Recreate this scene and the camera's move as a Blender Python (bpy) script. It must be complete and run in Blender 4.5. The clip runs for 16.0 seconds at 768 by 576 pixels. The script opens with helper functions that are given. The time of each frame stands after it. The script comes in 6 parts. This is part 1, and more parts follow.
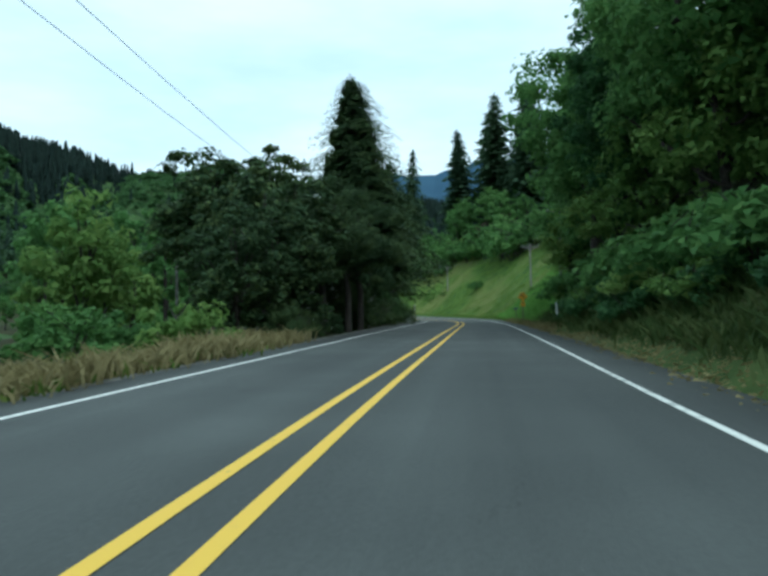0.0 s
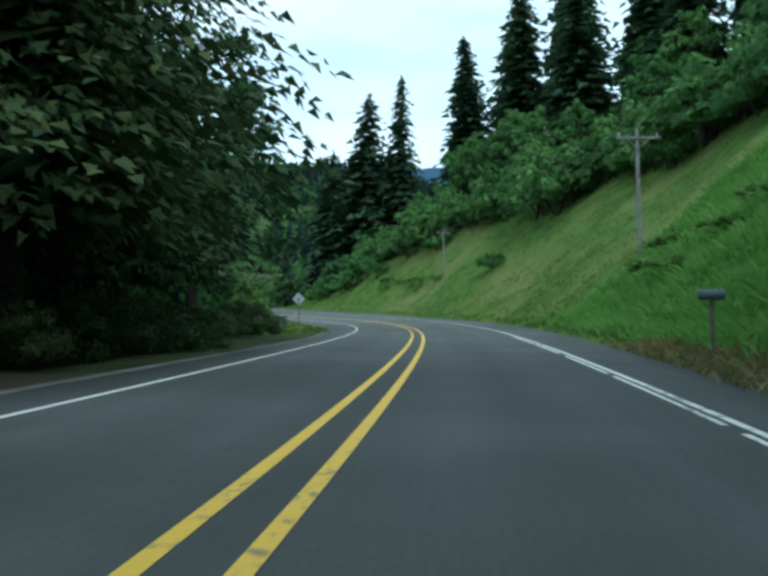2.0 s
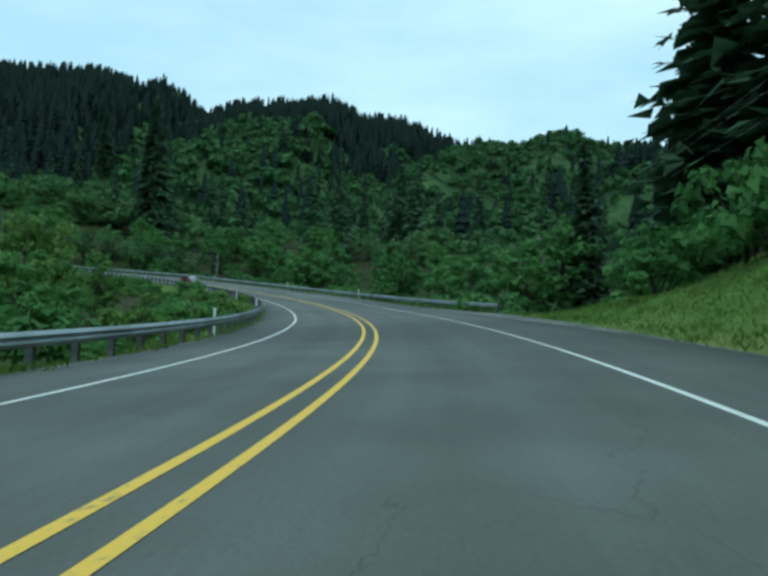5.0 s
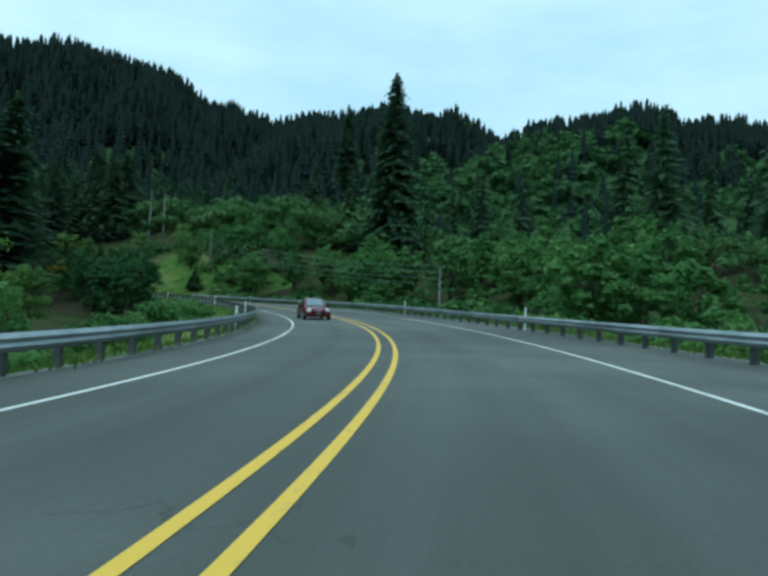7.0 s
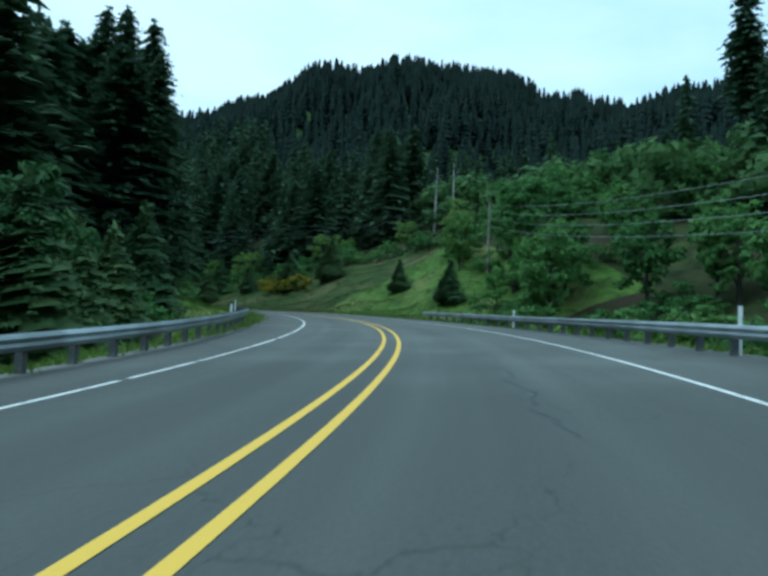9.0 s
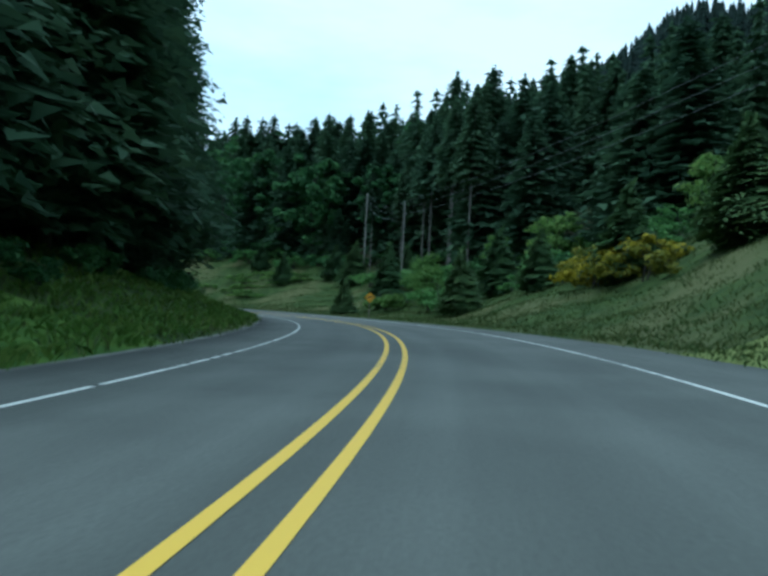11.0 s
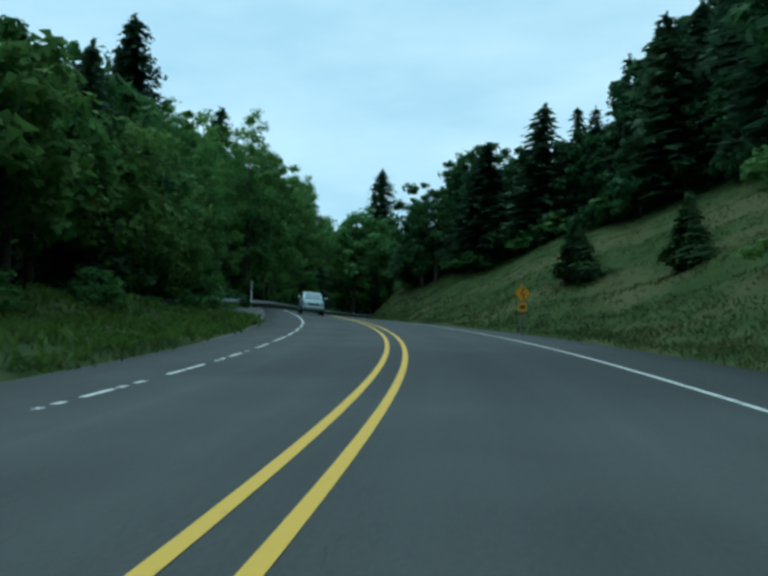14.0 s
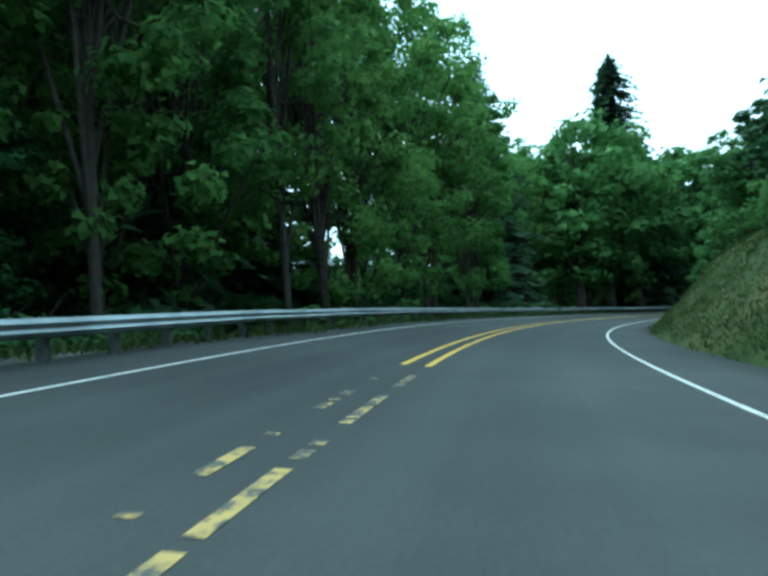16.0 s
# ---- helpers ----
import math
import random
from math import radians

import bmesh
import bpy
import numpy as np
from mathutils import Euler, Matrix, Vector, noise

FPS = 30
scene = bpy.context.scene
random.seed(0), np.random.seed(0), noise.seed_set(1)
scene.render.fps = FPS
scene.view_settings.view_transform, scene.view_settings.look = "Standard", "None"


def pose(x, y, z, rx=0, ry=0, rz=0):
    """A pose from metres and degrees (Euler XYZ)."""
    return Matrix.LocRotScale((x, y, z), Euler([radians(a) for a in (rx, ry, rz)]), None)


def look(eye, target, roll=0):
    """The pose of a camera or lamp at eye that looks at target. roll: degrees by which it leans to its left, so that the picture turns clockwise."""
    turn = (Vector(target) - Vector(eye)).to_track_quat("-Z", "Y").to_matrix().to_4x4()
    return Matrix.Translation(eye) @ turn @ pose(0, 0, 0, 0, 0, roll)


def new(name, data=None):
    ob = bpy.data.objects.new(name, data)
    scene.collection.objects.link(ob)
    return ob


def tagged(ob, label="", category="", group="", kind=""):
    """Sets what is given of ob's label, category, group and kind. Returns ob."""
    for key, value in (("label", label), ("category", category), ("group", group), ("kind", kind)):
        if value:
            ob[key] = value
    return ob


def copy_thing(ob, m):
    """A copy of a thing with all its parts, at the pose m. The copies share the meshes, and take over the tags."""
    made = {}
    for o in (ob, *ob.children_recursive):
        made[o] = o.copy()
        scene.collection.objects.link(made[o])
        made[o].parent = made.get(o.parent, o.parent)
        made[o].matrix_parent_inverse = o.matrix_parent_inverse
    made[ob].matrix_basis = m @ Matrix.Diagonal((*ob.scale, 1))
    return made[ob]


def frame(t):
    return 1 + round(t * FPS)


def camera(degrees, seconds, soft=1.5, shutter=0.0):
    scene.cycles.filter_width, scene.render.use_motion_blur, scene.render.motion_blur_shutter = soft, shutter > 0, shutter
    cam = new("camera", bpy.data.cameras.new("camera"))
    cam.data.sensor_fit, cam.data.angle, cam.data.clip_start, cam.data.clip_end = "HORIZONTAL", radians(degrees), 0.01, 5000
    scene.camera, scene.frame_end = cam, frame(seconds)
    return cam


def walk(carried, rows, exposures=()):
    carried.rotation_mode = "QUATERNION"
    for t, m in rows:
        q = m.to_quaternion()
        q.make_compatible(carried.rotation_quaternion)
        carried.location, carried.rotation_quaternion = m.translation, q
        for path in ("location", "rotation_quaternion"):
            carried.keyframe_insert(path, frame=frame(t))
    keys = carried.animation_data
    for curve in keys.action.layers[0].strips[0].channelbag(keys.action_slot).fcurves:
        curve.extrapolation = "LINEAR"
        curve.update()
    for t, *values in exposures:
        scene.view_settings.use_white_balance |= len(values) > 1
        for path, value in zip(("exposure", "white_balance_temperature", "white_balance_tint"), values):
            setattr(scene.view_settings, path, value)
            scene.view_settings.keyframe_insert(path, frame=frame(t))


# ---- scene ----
cam = camera(57.15, 16.0, soft=3.2, shutter=0.05)
ROWS = [
    (0.0, pose(0.49, 19.96, 1.07, 91.88, 1.29, 5.87)),
    (0.5, pose(1.01, 34.36, 1.05, 91.85, 1.74, 5.55)),
    (1.0, pose(1.40, 49.94, 1.04, 91.59, 1.49, 6.04)),
    (1.5, pose(1.72, 66.16, 1.00, 91.65, 1.35, 6.34)),
    (2.0, pose(2.06, 82.58, 0.91, 91.54, 1.10, 7.03)),
    (2.5, pose(2.07, 98.79, 0.81, 91.50, 1.21, 10.14)),
    (3.0, pose(1.11, 114.41, 0.71, 91.11, 0.28, 13.27)),
    (3.2, pose(0.50, 120.53, 0.67, 90.87, 0.50, 14.73)),
    (3.6, pose(-1.15, 132.60, 0.60, 91.09, -0.09, 18.21)),
    (4.0, pose(-3.58, 144.50, 0.58, 91.39, -0.56, 23.12)),
    (4.4, pose(-7.18, 156.30, 0.63, 91.70, -1.09, 28.70)),
    (4.8, pose(-12.15, 168.01, 0.74, 91.95, -1.90, 34.43)),
    (5.3, pose(-20.32, 182.38, 0.97, 92.24, -3.21, 40.92)),
    (5.5, pose(-24.20, 187.99, 1.08, 92.56, -3.70, 43.63)),
    (6.0, pose(-35.36, 201.54, 1.40, 92.88, -4.28, 50.10)),
    (6.5, pose(-47.88, 214.18, 1.90, 93.20, -3.86, 55.51)),
    (7.0, pose(-61.40, 225.39, 2.62, 94.38, -2.84, 62.02)),
    (7.5, pose(-76.14, 235.01, 3.49, 94.65, -3.03, 68.71)),
    (8.0, pose(-92.23, 242.93, 4.48, 94.97, -2.01, 76.50)),
    (8.5, pose(-109.56, 248.60, 5.53, 94.72, -2.70, 84.07)),
    (9.0, pose(-127.72, 251.85, 6.59, 94.44, -2.73, 91.16)),
    (9.2, pose(-135.05, 252.58, 7.01, 94.31, -3.16, 93.83)),
    (9.6, pose(-149.58, 253.05, 7.80, 94.21, -2.70, 99.11)),
    (10.0, pose(-163.78, 252.14, 8.53, 94.07, -2.15, 104.92)),
    (10.4, pose(-177.63, 249.72, 9.23, 93.91, -2.06, 111.32)),
    (10.8, pose(-191.03, 245.78, 9.88, 93.70, -2.43, 117.68)),
    (11.3, pose(-207.12, 238.91, 10.62, 93.44, -2.95, 125.17)),
    (11.5, pose(-213.35, 235.59, 10.89, 93.18, -2.19, 128.01)),
    (12.0, pose(-228.34, 225.78, 11.52, 93.23, -1.56, 135.29)),
    (12.5, pose(-242.15, 213.80, 12.08, 93.18, -1.25, 143.49)),
    (13.0, pose(-254.24, 199.70, 12.63, 93.29, -1.62, 151.26)),
    (13.5, pose(-264.50, 184.06, 13.20, 93.55, -1.60, 158.10)),
    (14.0, pose(-272.86, 167.36, 13.84, 93.92, -0.92, 165.44)),
    (14.5, pose(-278.96, 149.72, 14.61, 94.21, -0.26, 172.88)),
    (15.0, pose(-282.86, 131.48, 15.47, 94.48, 1.47, 179.58)),
    (15.5, pose(-285.05, 113.00, 16.30, 94.90, 2.20, 182.92)),
    (16.0, pose(-286.61, 94.62, 17.04, 93.91, 3.60, 182.82)),
]
EXPOSURES = [(0.0, 0.28, 5500, -6), (1.0, 0.34, 5250, -8), (1.5, 0.5, 5250, -7), (2.0, 0.42, 5350, -5), (3.2, 0.08, 5150, -8), (5.3, 0.0, 5200, -14), (8.0, 0.06, 5050, -12), (9.2, 0.2, 4950, -9), (11.3, 0.33, 4950, -8), (12.5, 0.28, 4980, -6), (13.3, 0.08, 4920, -9), (14.0, -0.18, 5050, -15), (14.5, -0.28, 5050, -15), (15.0, 0.0, 5050, -13), (15.5, 0.42, 5000, -10), (16.0, 1.2, 5000, -15)]
walk(cam, ROWS, EXPOSURES)

# the road's bends, slopes and widths
BEND = [-7.94, -3.8, 0.25, -0.21, 2.66, 2.37, 4.15, 7.62, 8.34, 6.98, 5.14, 6.65, 6.73, 7.24, 6.82, 7.15, 6.17, 6.91, 8.16, 7.9, 7.29, 8.1, 7.33, 6.09, 6.81, 7.28, 7.2, 4.33, -1.74, -4.65, -5.36, -6.07, -6.79, -7.5, -8.22, -8.93, -9.65]  # turn to the left, thousandths of a radian a metre, every 20 m
GRADE = [-0.12, -0.02, -0.34, -0.45, 0.36, 1.09, 2.5, 3.25, 3.29, 2.89, 2.24, 1.69, 1.91, 2.75, 2.47, 1.13, 0.36, -0.37, -1.07]  # climb in degrees, every 40 m
BANK = [1.21, 1.62, 2.2, -0.25, -1.46, -3.6, -2.22, -2.35, -3.02, -1.29, -1.69, -1.12, -1.37, 0.74, 3.9, 7.1, 6.93, 5.59, 3.89]  # lean to the right in degrees, every 40 m
LANE_L = [3.33, 3.37, 3.59, 3.8, 3.78, 3.58, 3.61, 3.78, 3.73]  # lane widths, every 90 m
LANE_R = [3.84, 3.92, 4.68, 4.81, 4.88, 4.63, 4.54, 4.17, 4.11]
TURN0 = 0.1130
GAP = 0.464  # between the two yellow lines

# ---------------------------------------------------------------- world, sun
world = bpy.data.worlds.new("overcast_sky")
scene.world = world
world.use_nodes = True
wn, wl_ = world.node_tree.nodes, world.node_tree.links
wn.clear()
w_out = wn.new("ShaderNodeOutputWorld")
w_bg = wn.new("ShaderNodeBackground")
w_sky = wn.new("ShaderNodeTexSky")
w_sky.sky_type = "NISHITA"
w_sky.sun_disc = False
SUN_UP, SUN_TURN = 52.0, 150.0
w_sky.sun_elevation, w_sky.sun_rotation = radians(SUN_UP), radians(SUN_TURN)
w_co = wn.new("ShaderNodeTexCoord")
w_map = wn.new("ShaderNodeMapping")
w_map.inputs["Scale"].default_value = (1.2, 1.2, 4.0)
w_noise = wn.new("ShaderNodeTexNoise")
w_noise.inputs["Scale"].default_value = 1.6
w_noise.inputs["Detail"].default_value = 5.0
w_noise.inputs["Roughness"].default_value = 0.55
w_ramp = wn.new("ShaderNodeValToRGB")
w_ramp.color_ramp.elements[0].position, w_ramp.color_ramp.elements[1].position = 0.36, 0.62
w_ramp.color_ramp.elements[0].color = (6.8, 8.1, 9.0, 1)
w_ramp.color_ramp.elements[1].color = (9.3, 9.95, 10.2, 1)
w_mix = wn.new("ShaderNodeMix")
w_mix.data_type = "RGBA"
w_mix.inputs[0].default_value = 0.86
wl_.new(w_co.outputs["Generated"], w_map.inputs["Vector"])
wl_.new(w_map.outputs["Vector"], w_noise.inputs["Vector"])
wl_.new(w_noise.outputs["Fac"], w_ramp.inputs["Fac"])
wl_.new(w_sky.outputs["Color"], w_mix.inputs[6])
wl_.new(w_ramp.outputs["Color"], w_mix.inputs[7])
wl_.new(w_mix.outputs[2], w_bg.inputs["Color"])
w_bg.inputs["Strength"].default_value = 0.105
wl_.new(w_bg.outputs["Background"], w_out.inputs["Surface"])
sun_data = bpy.data.lights.new("sun", "SUN")
sun_data.energy, sun_data.angle, sun_data.color = 0.9, radians(25), (0.98, 0.985, 1.0)
sun = new("sun", sun_data)
sun.matrix_world = look((0, 0, 100), (100 * math.sin(radians(SUN_TURN + 180)) * math.cos(radians(SUN_UP)),
                                      100 * math.cos(radians(SUN_TURN + 180)) * math.cos(radians(SUN_UP)),
                                      100 - 100 * math.sin(radians(SUN_UP))))


# ---------------------------------------------------------------- materials
def material(name, dark, light, scale=4.0, rough=0.8, metal=0.0, bump=0.0, bump_scale=30.0, coords="Object", detail=6.0, low=0.35, high=0.65,
             second=None, second_scale=0.3, spec=0.5):
    """A surface whose colour wanders between dark and light at one scale, and towards second at a wider one."""
    m = bpy.data.materials.new(name)
    m.use_nodes = True
    nt = m.node_tree
    n, k = nt.nodes, nt.links
    b = n["Principled BSDF"]
    b.inputs["Roughness"].default_value, b.inputs["Metallic"].default_value = rough, metal
    b.inputs["Specular IOR Level"].default_value = spec
    co = n.new("ShaderNodeTexCoord")
    no = n.new("ShaderNodeTexNoise")
    no.inputs["Scale"].default_value, no.inputs["Detail"].default_value = scale, detail
    ra = n.new("ShaderNodeValToRGB")
    ra.color_ramp.elements[0].position, ra.color_ramp.elements[1].position = low, high
    ra.color_ramp.elements[0].color, ra.color_ramp.elements[1].color = (*dark, 1), (*light, 1)
    k.new(co.outputs[coords], no.inputs["Vector"])
    k.new(no.outputs["Fac"], ra.inputs["Fac"])
    col = ra.outputs["Color"]
    if second:
        n2 = n.new("ShaderNodeTexNoise")
        n2.inputs["Scale"].default_value, n2.inputs["Detail"].default_value = second_scale, 4.0
        r2 = n.new("ShaderNodeValToRGB")
        r2.color_ramp.elements[0].position, r2.color_ramp.elements[1].position = 0.48, 0.62
        mx = n.new("ShaderNodeMix")
        mx.data_type = "RGBA"
        mx.inputs[7].default_value = (*second, 1)
        k.new(co.outputs[coords], n2.inputs["Vector"])
        k.new(n2.outputs["Fac"], r2.inputs["Fac"])
        k.new(r2.outputs["Color"], mx.inputs[0])
        k.new(col, mx.inputs[6])
        col = mx.outputs[2]
    k.new(col, b.inputs["Base Color"])
    if bump:
        n3 = n.new("ShaderNodeTexNoise")
        n3.inputs["Scale"].default_value, n3.inputs["Detail"].default_value = bump_scale, 5.0
        bp = n.new("ShaderNodeBump")
        bp.inputs["Strength"].default_value, bp.inputs["Distance"].default_value = bump, 0.02
        k.new(co.outputs[coords], n3.inputs["Vector"])
        k.new(n3.outputs["Fac"], bp.inputs["Height"])
        k.new(bp.outputs["Normal"], b.inputs["Normal"])
    return m


def leafy(name, dark, mid, light, through_light=0.25, patch=0.12, single=0.4):
    """Foliage: each leaf has its own shade, and shades drift from tree to tree and patch to patch."""
    m = bpy.data.materials.new(name)
    m.use_nodes = True
    nt = m.node_tree
    n, k = nt.nodes, nt.links
    b = n["Principled BSDF"]
    b.inputs["Roughness"].default_value = 0.7
    b.inputs["Specular IOR Level"].default_value = 0.12
    geo = n.new("ShaderNodeNewGeometry")
    info = n.new("ShaderNodeObjectInfo")
    no = n.new("ShaderNodeTexNoise")
    no.inputs["Scale"].default_value, no.inputs["Detail"].default_value = patch, 3.0
    a1 = n.new("ShaderNodeMath")
    a1.operation = "MULTIPLY_ADD"
    a1.inputs[1].default_value, a1.inputs[2].default_value = single, 0.115 - single / 2
    a2 = n.new("ShaderNodeMath")
    a2.operation = "MULTIPLY_ADD"
    a2.inputs[1].default_value = 0.28
    a3 = n.new("ShaderNodeMath")
    a3.operation = "MULTIPLY_ADD"
    a3.inputs[1].default_value = 0.55
    ra = n.new("ShaderNodeValToRGB")
    ra.color_ramp.elements[0].color, ra.color_ramp.elements[1].color = (*dark, 1), (*light, 1)
    ra.color_ramp.elements[0].position, ra.color_ramp.elements[1].position = 0.1, 0.95
    e = ra.color_ramp.elements.new(0.5)
    e.color = (*mid, 1)
    k.new(geo.outputs["Position"], no.inputs["Vector"])
    k.new(geo.outputs["Random Per Island"], a1.inputs[0])
    k.new(info.outputs["Random"], a2.inputs[0])
    k.new(a1.outputs[0], a2.inputs[2])
    k.new(no.outputs["Fac"], a3.inputs[0])
    k.new(a2.outputs[0], a3.inputs[2])
    k.new(a3.outputs[0], ra.inputs["Fac"])
    k.new(ra.outputs["Color"], b.inputs["Base Color"])
    tr = n.new("ShaderNodeBsdfTranslucent")
    mx = n.new("ShaderNodeMixShader")
    mx.inputs[0].default_value = through_light
    k.new(ra.outputs["Color"], tr.inputs["Color"])
    k.new(b.outputs["BSDF"], mx.inputs[1])
    k.new(tr.outputs["BSDF"], mx.inputs[2])
    k.new(mx.outputs["Shader"], n["Material Output"].inputs["Surface"])
    return m


def paint(name, colour, bare, worn=0.5, scale=3.0):
    """Road paint, worn through to the asphalt in flakes."""
    m = bpy.data.materials.new(name)
    m.use_nodes = True
    nt = m.node_tree
    n, k = nt.nodes, nt.links
    b = n["Principled BSDF"]
    b.inputs["Roughness"].default_value = 0.7
    geo = n.new("ShaderNodeNewGeometry")
    n1 = n.new("ShaderNodeTexNoise")
    n1.inputs["Scale"].default_value, n1.inputs["Detail"].default_value, n1.inputs["Roughness"].default_value = scale, 8.0, 0.75
    n2 = n.new("ShaderNodeTexNoise")
    n2.inputs["Scale"].default_value, n2.inputs["Detail"].default_value = 0.09, 2.0
    ad = n.new("ShaderNodeMath")
    ad.operation = "MULTIPLY_ADD"
    ad.inputs[1].default_value = 0.5
    ra = n.new("ShaderNodeValToRGB")
    ra.color_ramp.elements[0].position, ra.color_ramp.elements[1].position = worn + 0.23, worn + 0.31
    ra.color_ramp.elements[0].color, ra.color_ramp.elements[1].color = (*colour, 1), (*bare, 1)
    k.new(geo.outputs["Position"], n1.inputs["Vector"])
    k.new(geo.outputs["Position"], n2.inputs["Vector"])
    k.new(n2.outputs["Fac"], ad.inputs[0])
    k.new(n1.outputs["Fac"], ad.inputs[2])
    k.new(ad.outputs[0], ra.inputs["Fac"])
    k.new(ra.outputs["Color"], b.inputs["Base Color"])
    return m




def asphalt(name, dark, light, patch, patch_scale):
    """Worn asphalt: grain of stones, patches, streaks along the road, polished wheel tracks and thin cracks."""
    m = material(name, dark, light, 0.35, 0.86, bump=0.5, bump_scale=60, second=patch, second_scale=patch_scale, spec=0.35)
    n, k = m.node_tree.nodes, m.node_tree.links
    b = n["Principled BSDF"]
    col = b.inputs["Base Color"].links[0].from_socket
    uv = n.new("ShaderNodeUVMap")
    uv.uv_map = "along"
    sep = n.new("ShaderNodeSeparateXYZ")
    k.new(uv.outputs["UV"], sep.inputs["Vector"])

    def maths(op, a, c=None, d=None):
        q = n.new("ShaderNodeMath")
        q.operation = op
        for i, v in enumerate((a, c, d)):
            if v is None:
                continue
            if isinstance(v, (int, float)):
                q.inputs[i].default_value = v
            else:
                k.new(v, q.inputs[i])
        return q.outputs[0]

    def noise_at(scale, sx, sy, detail=3.0, rough=0.6):
        mp = n.new("ShaderNodeMapping")
        mp.inputs["Scale"].default_value = (sx, sy, 1)
        k.new(uv.outputs["UV"], mp.inputs["Vector"])
        t = n.new("ShaderNodeTexNoise")
        t.inputs["Scale"].default_value, t.inputs["Detail"].default_value, t.inputs["Roughness"].default_value = scale, detail, rough
        k.new(mp.outputs["Vector"], t.inputs["Vector"])
        return t.outputs["Fac"]

    lane = maths("ABSOLUTE", maths("SUBTRACT", maths("ABSOLUTE", sep.outputs["X"]), 1.8))
    wear = n.new("ShaderNodeValToRGB")
    for p_, v_ in ((0.22, 0.97), (0.38, 1.07), (0.55, 1.0), (0.85, 0.93)):
        e = wear.color_ramp.elements.new(p_)
        e.color = (v_ * 0.8, v_ * 0.8, v_ * 0.8, 1)
    wear.color_ramp.elements[0].color = (0.72, 0.72, 0.72, 1)
    wear.color_ramp.elements[-1].color = (0.76, 0.76, 0.76, 1)
    k.new(maths("MULTIPLY", lane, 0.45), wear.inputs["Fac"])
    streak = maths("MULTIPLY_ADD", noise_at(1.0, 2.6, 0.05), 0.34, 0.83)
    grain = maths("MULTIPLY_ADD", noise_at(22.0, 1, 1, 4.0, 0.8), 1.1, 0.45)
    # cracks
    mp = n.new("ShaderNodeMapping")
    mp.inputs["Scale"].default_value = (0.34, 0.16, 1)
    wob = n.new("ShaderNodeTexNoise")
    wob.inputs["Scale"].default_value, wob.inputs["Detail"].default_value = 1.2, 4.0
    k.new(uv.outputs["UV"], wob.inputs["Vector"])
    ad = n.new("ShaderNodeVectorMath")
    ad.operation = "MULTIPLY_ADD"
    ad.inputs[1].default_value = (1.6, 1.6, 0)
    k.new(wob.outputs["Color"], ad.inputs[0])
    k.new(uv.outputs["UV"], ad.inputs[2])
    k.new(ad.outputs[0], mp.inputs["Vector"])
    vo = n.new("ShaderNodeTexVoronoi")
    vo.feature = "DISTANCE_TO_EDGE"
    vo.inputs["Scale"].default_value = 1.0
    k.new(mp.outputs["Vector"], vo.inputs["Vector"])
    line = maths("MULTIPLY", maths("LESS_THAN", vo.outputs["Distance"], 0.0026), maths("GREATER_THAN", noise_at(0.12, 1, 1, 2.0), 0.57))
    crack = maths("MULTIPLY_ADD", line, -0.3, 1.0)
    gain = maths("MULTIPLY", maths("MULTIPLY", streak, grain), crack)
    mx = n.new("ShaderNodeMix")
    mx.data_type, mx.blend_type = "RGBA", "MULTIPLY"
    mx.inputs[0].default_value = 1.0
    k.new(col, mx.inputs[6])
    k.new(wear.outputs["Color"], mx.inputs[7])
    # first stretch: older, darker surfacing; last stretch: the valley's shade put into the colour
    age_shade = n.new("ShaderNodeValToRGB")
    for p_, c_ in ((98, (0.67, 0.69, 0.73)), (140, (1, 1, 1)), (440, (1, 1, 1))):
        e = age_shade.color_ramp.elements.new(p_ / 720)
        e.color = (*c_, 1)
    age_shade.color_ramp.elements[0].color = (0.67, 0.69, 0.73, 1)
    age_shade.color_ramp.elements[-1].position = 508 / 720
    age_shade.color_ramp.elements[-1].color = (0.62, 0.64, 0.68, 1)
    k.new(maths("DIVIDE", sep.outputs["Y"], 720.0), age_shade.inputs["Fac"])
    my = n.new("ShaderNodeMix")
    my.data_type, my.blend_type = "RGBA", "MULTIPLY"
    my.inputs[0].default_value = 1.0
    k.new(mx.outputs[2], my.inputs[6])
    k.new(age_shade.outputs["Color"], my.inputs[7])
    sc = n.new("ShaderNodeVectorMath")
    sc.operation = "SCALE"
    k.new(my.outputs[2], sc.inputs[0])
    k.new(maths("MULTIPLY", gain, 1.25), sc.inputs["Scale"])
    k.new(sc.outputs[0], b.inputs["Base Color"])
    return m


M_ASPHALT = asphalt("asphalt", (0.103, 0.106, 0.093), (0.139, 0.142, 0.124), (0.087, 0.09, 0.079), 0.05)


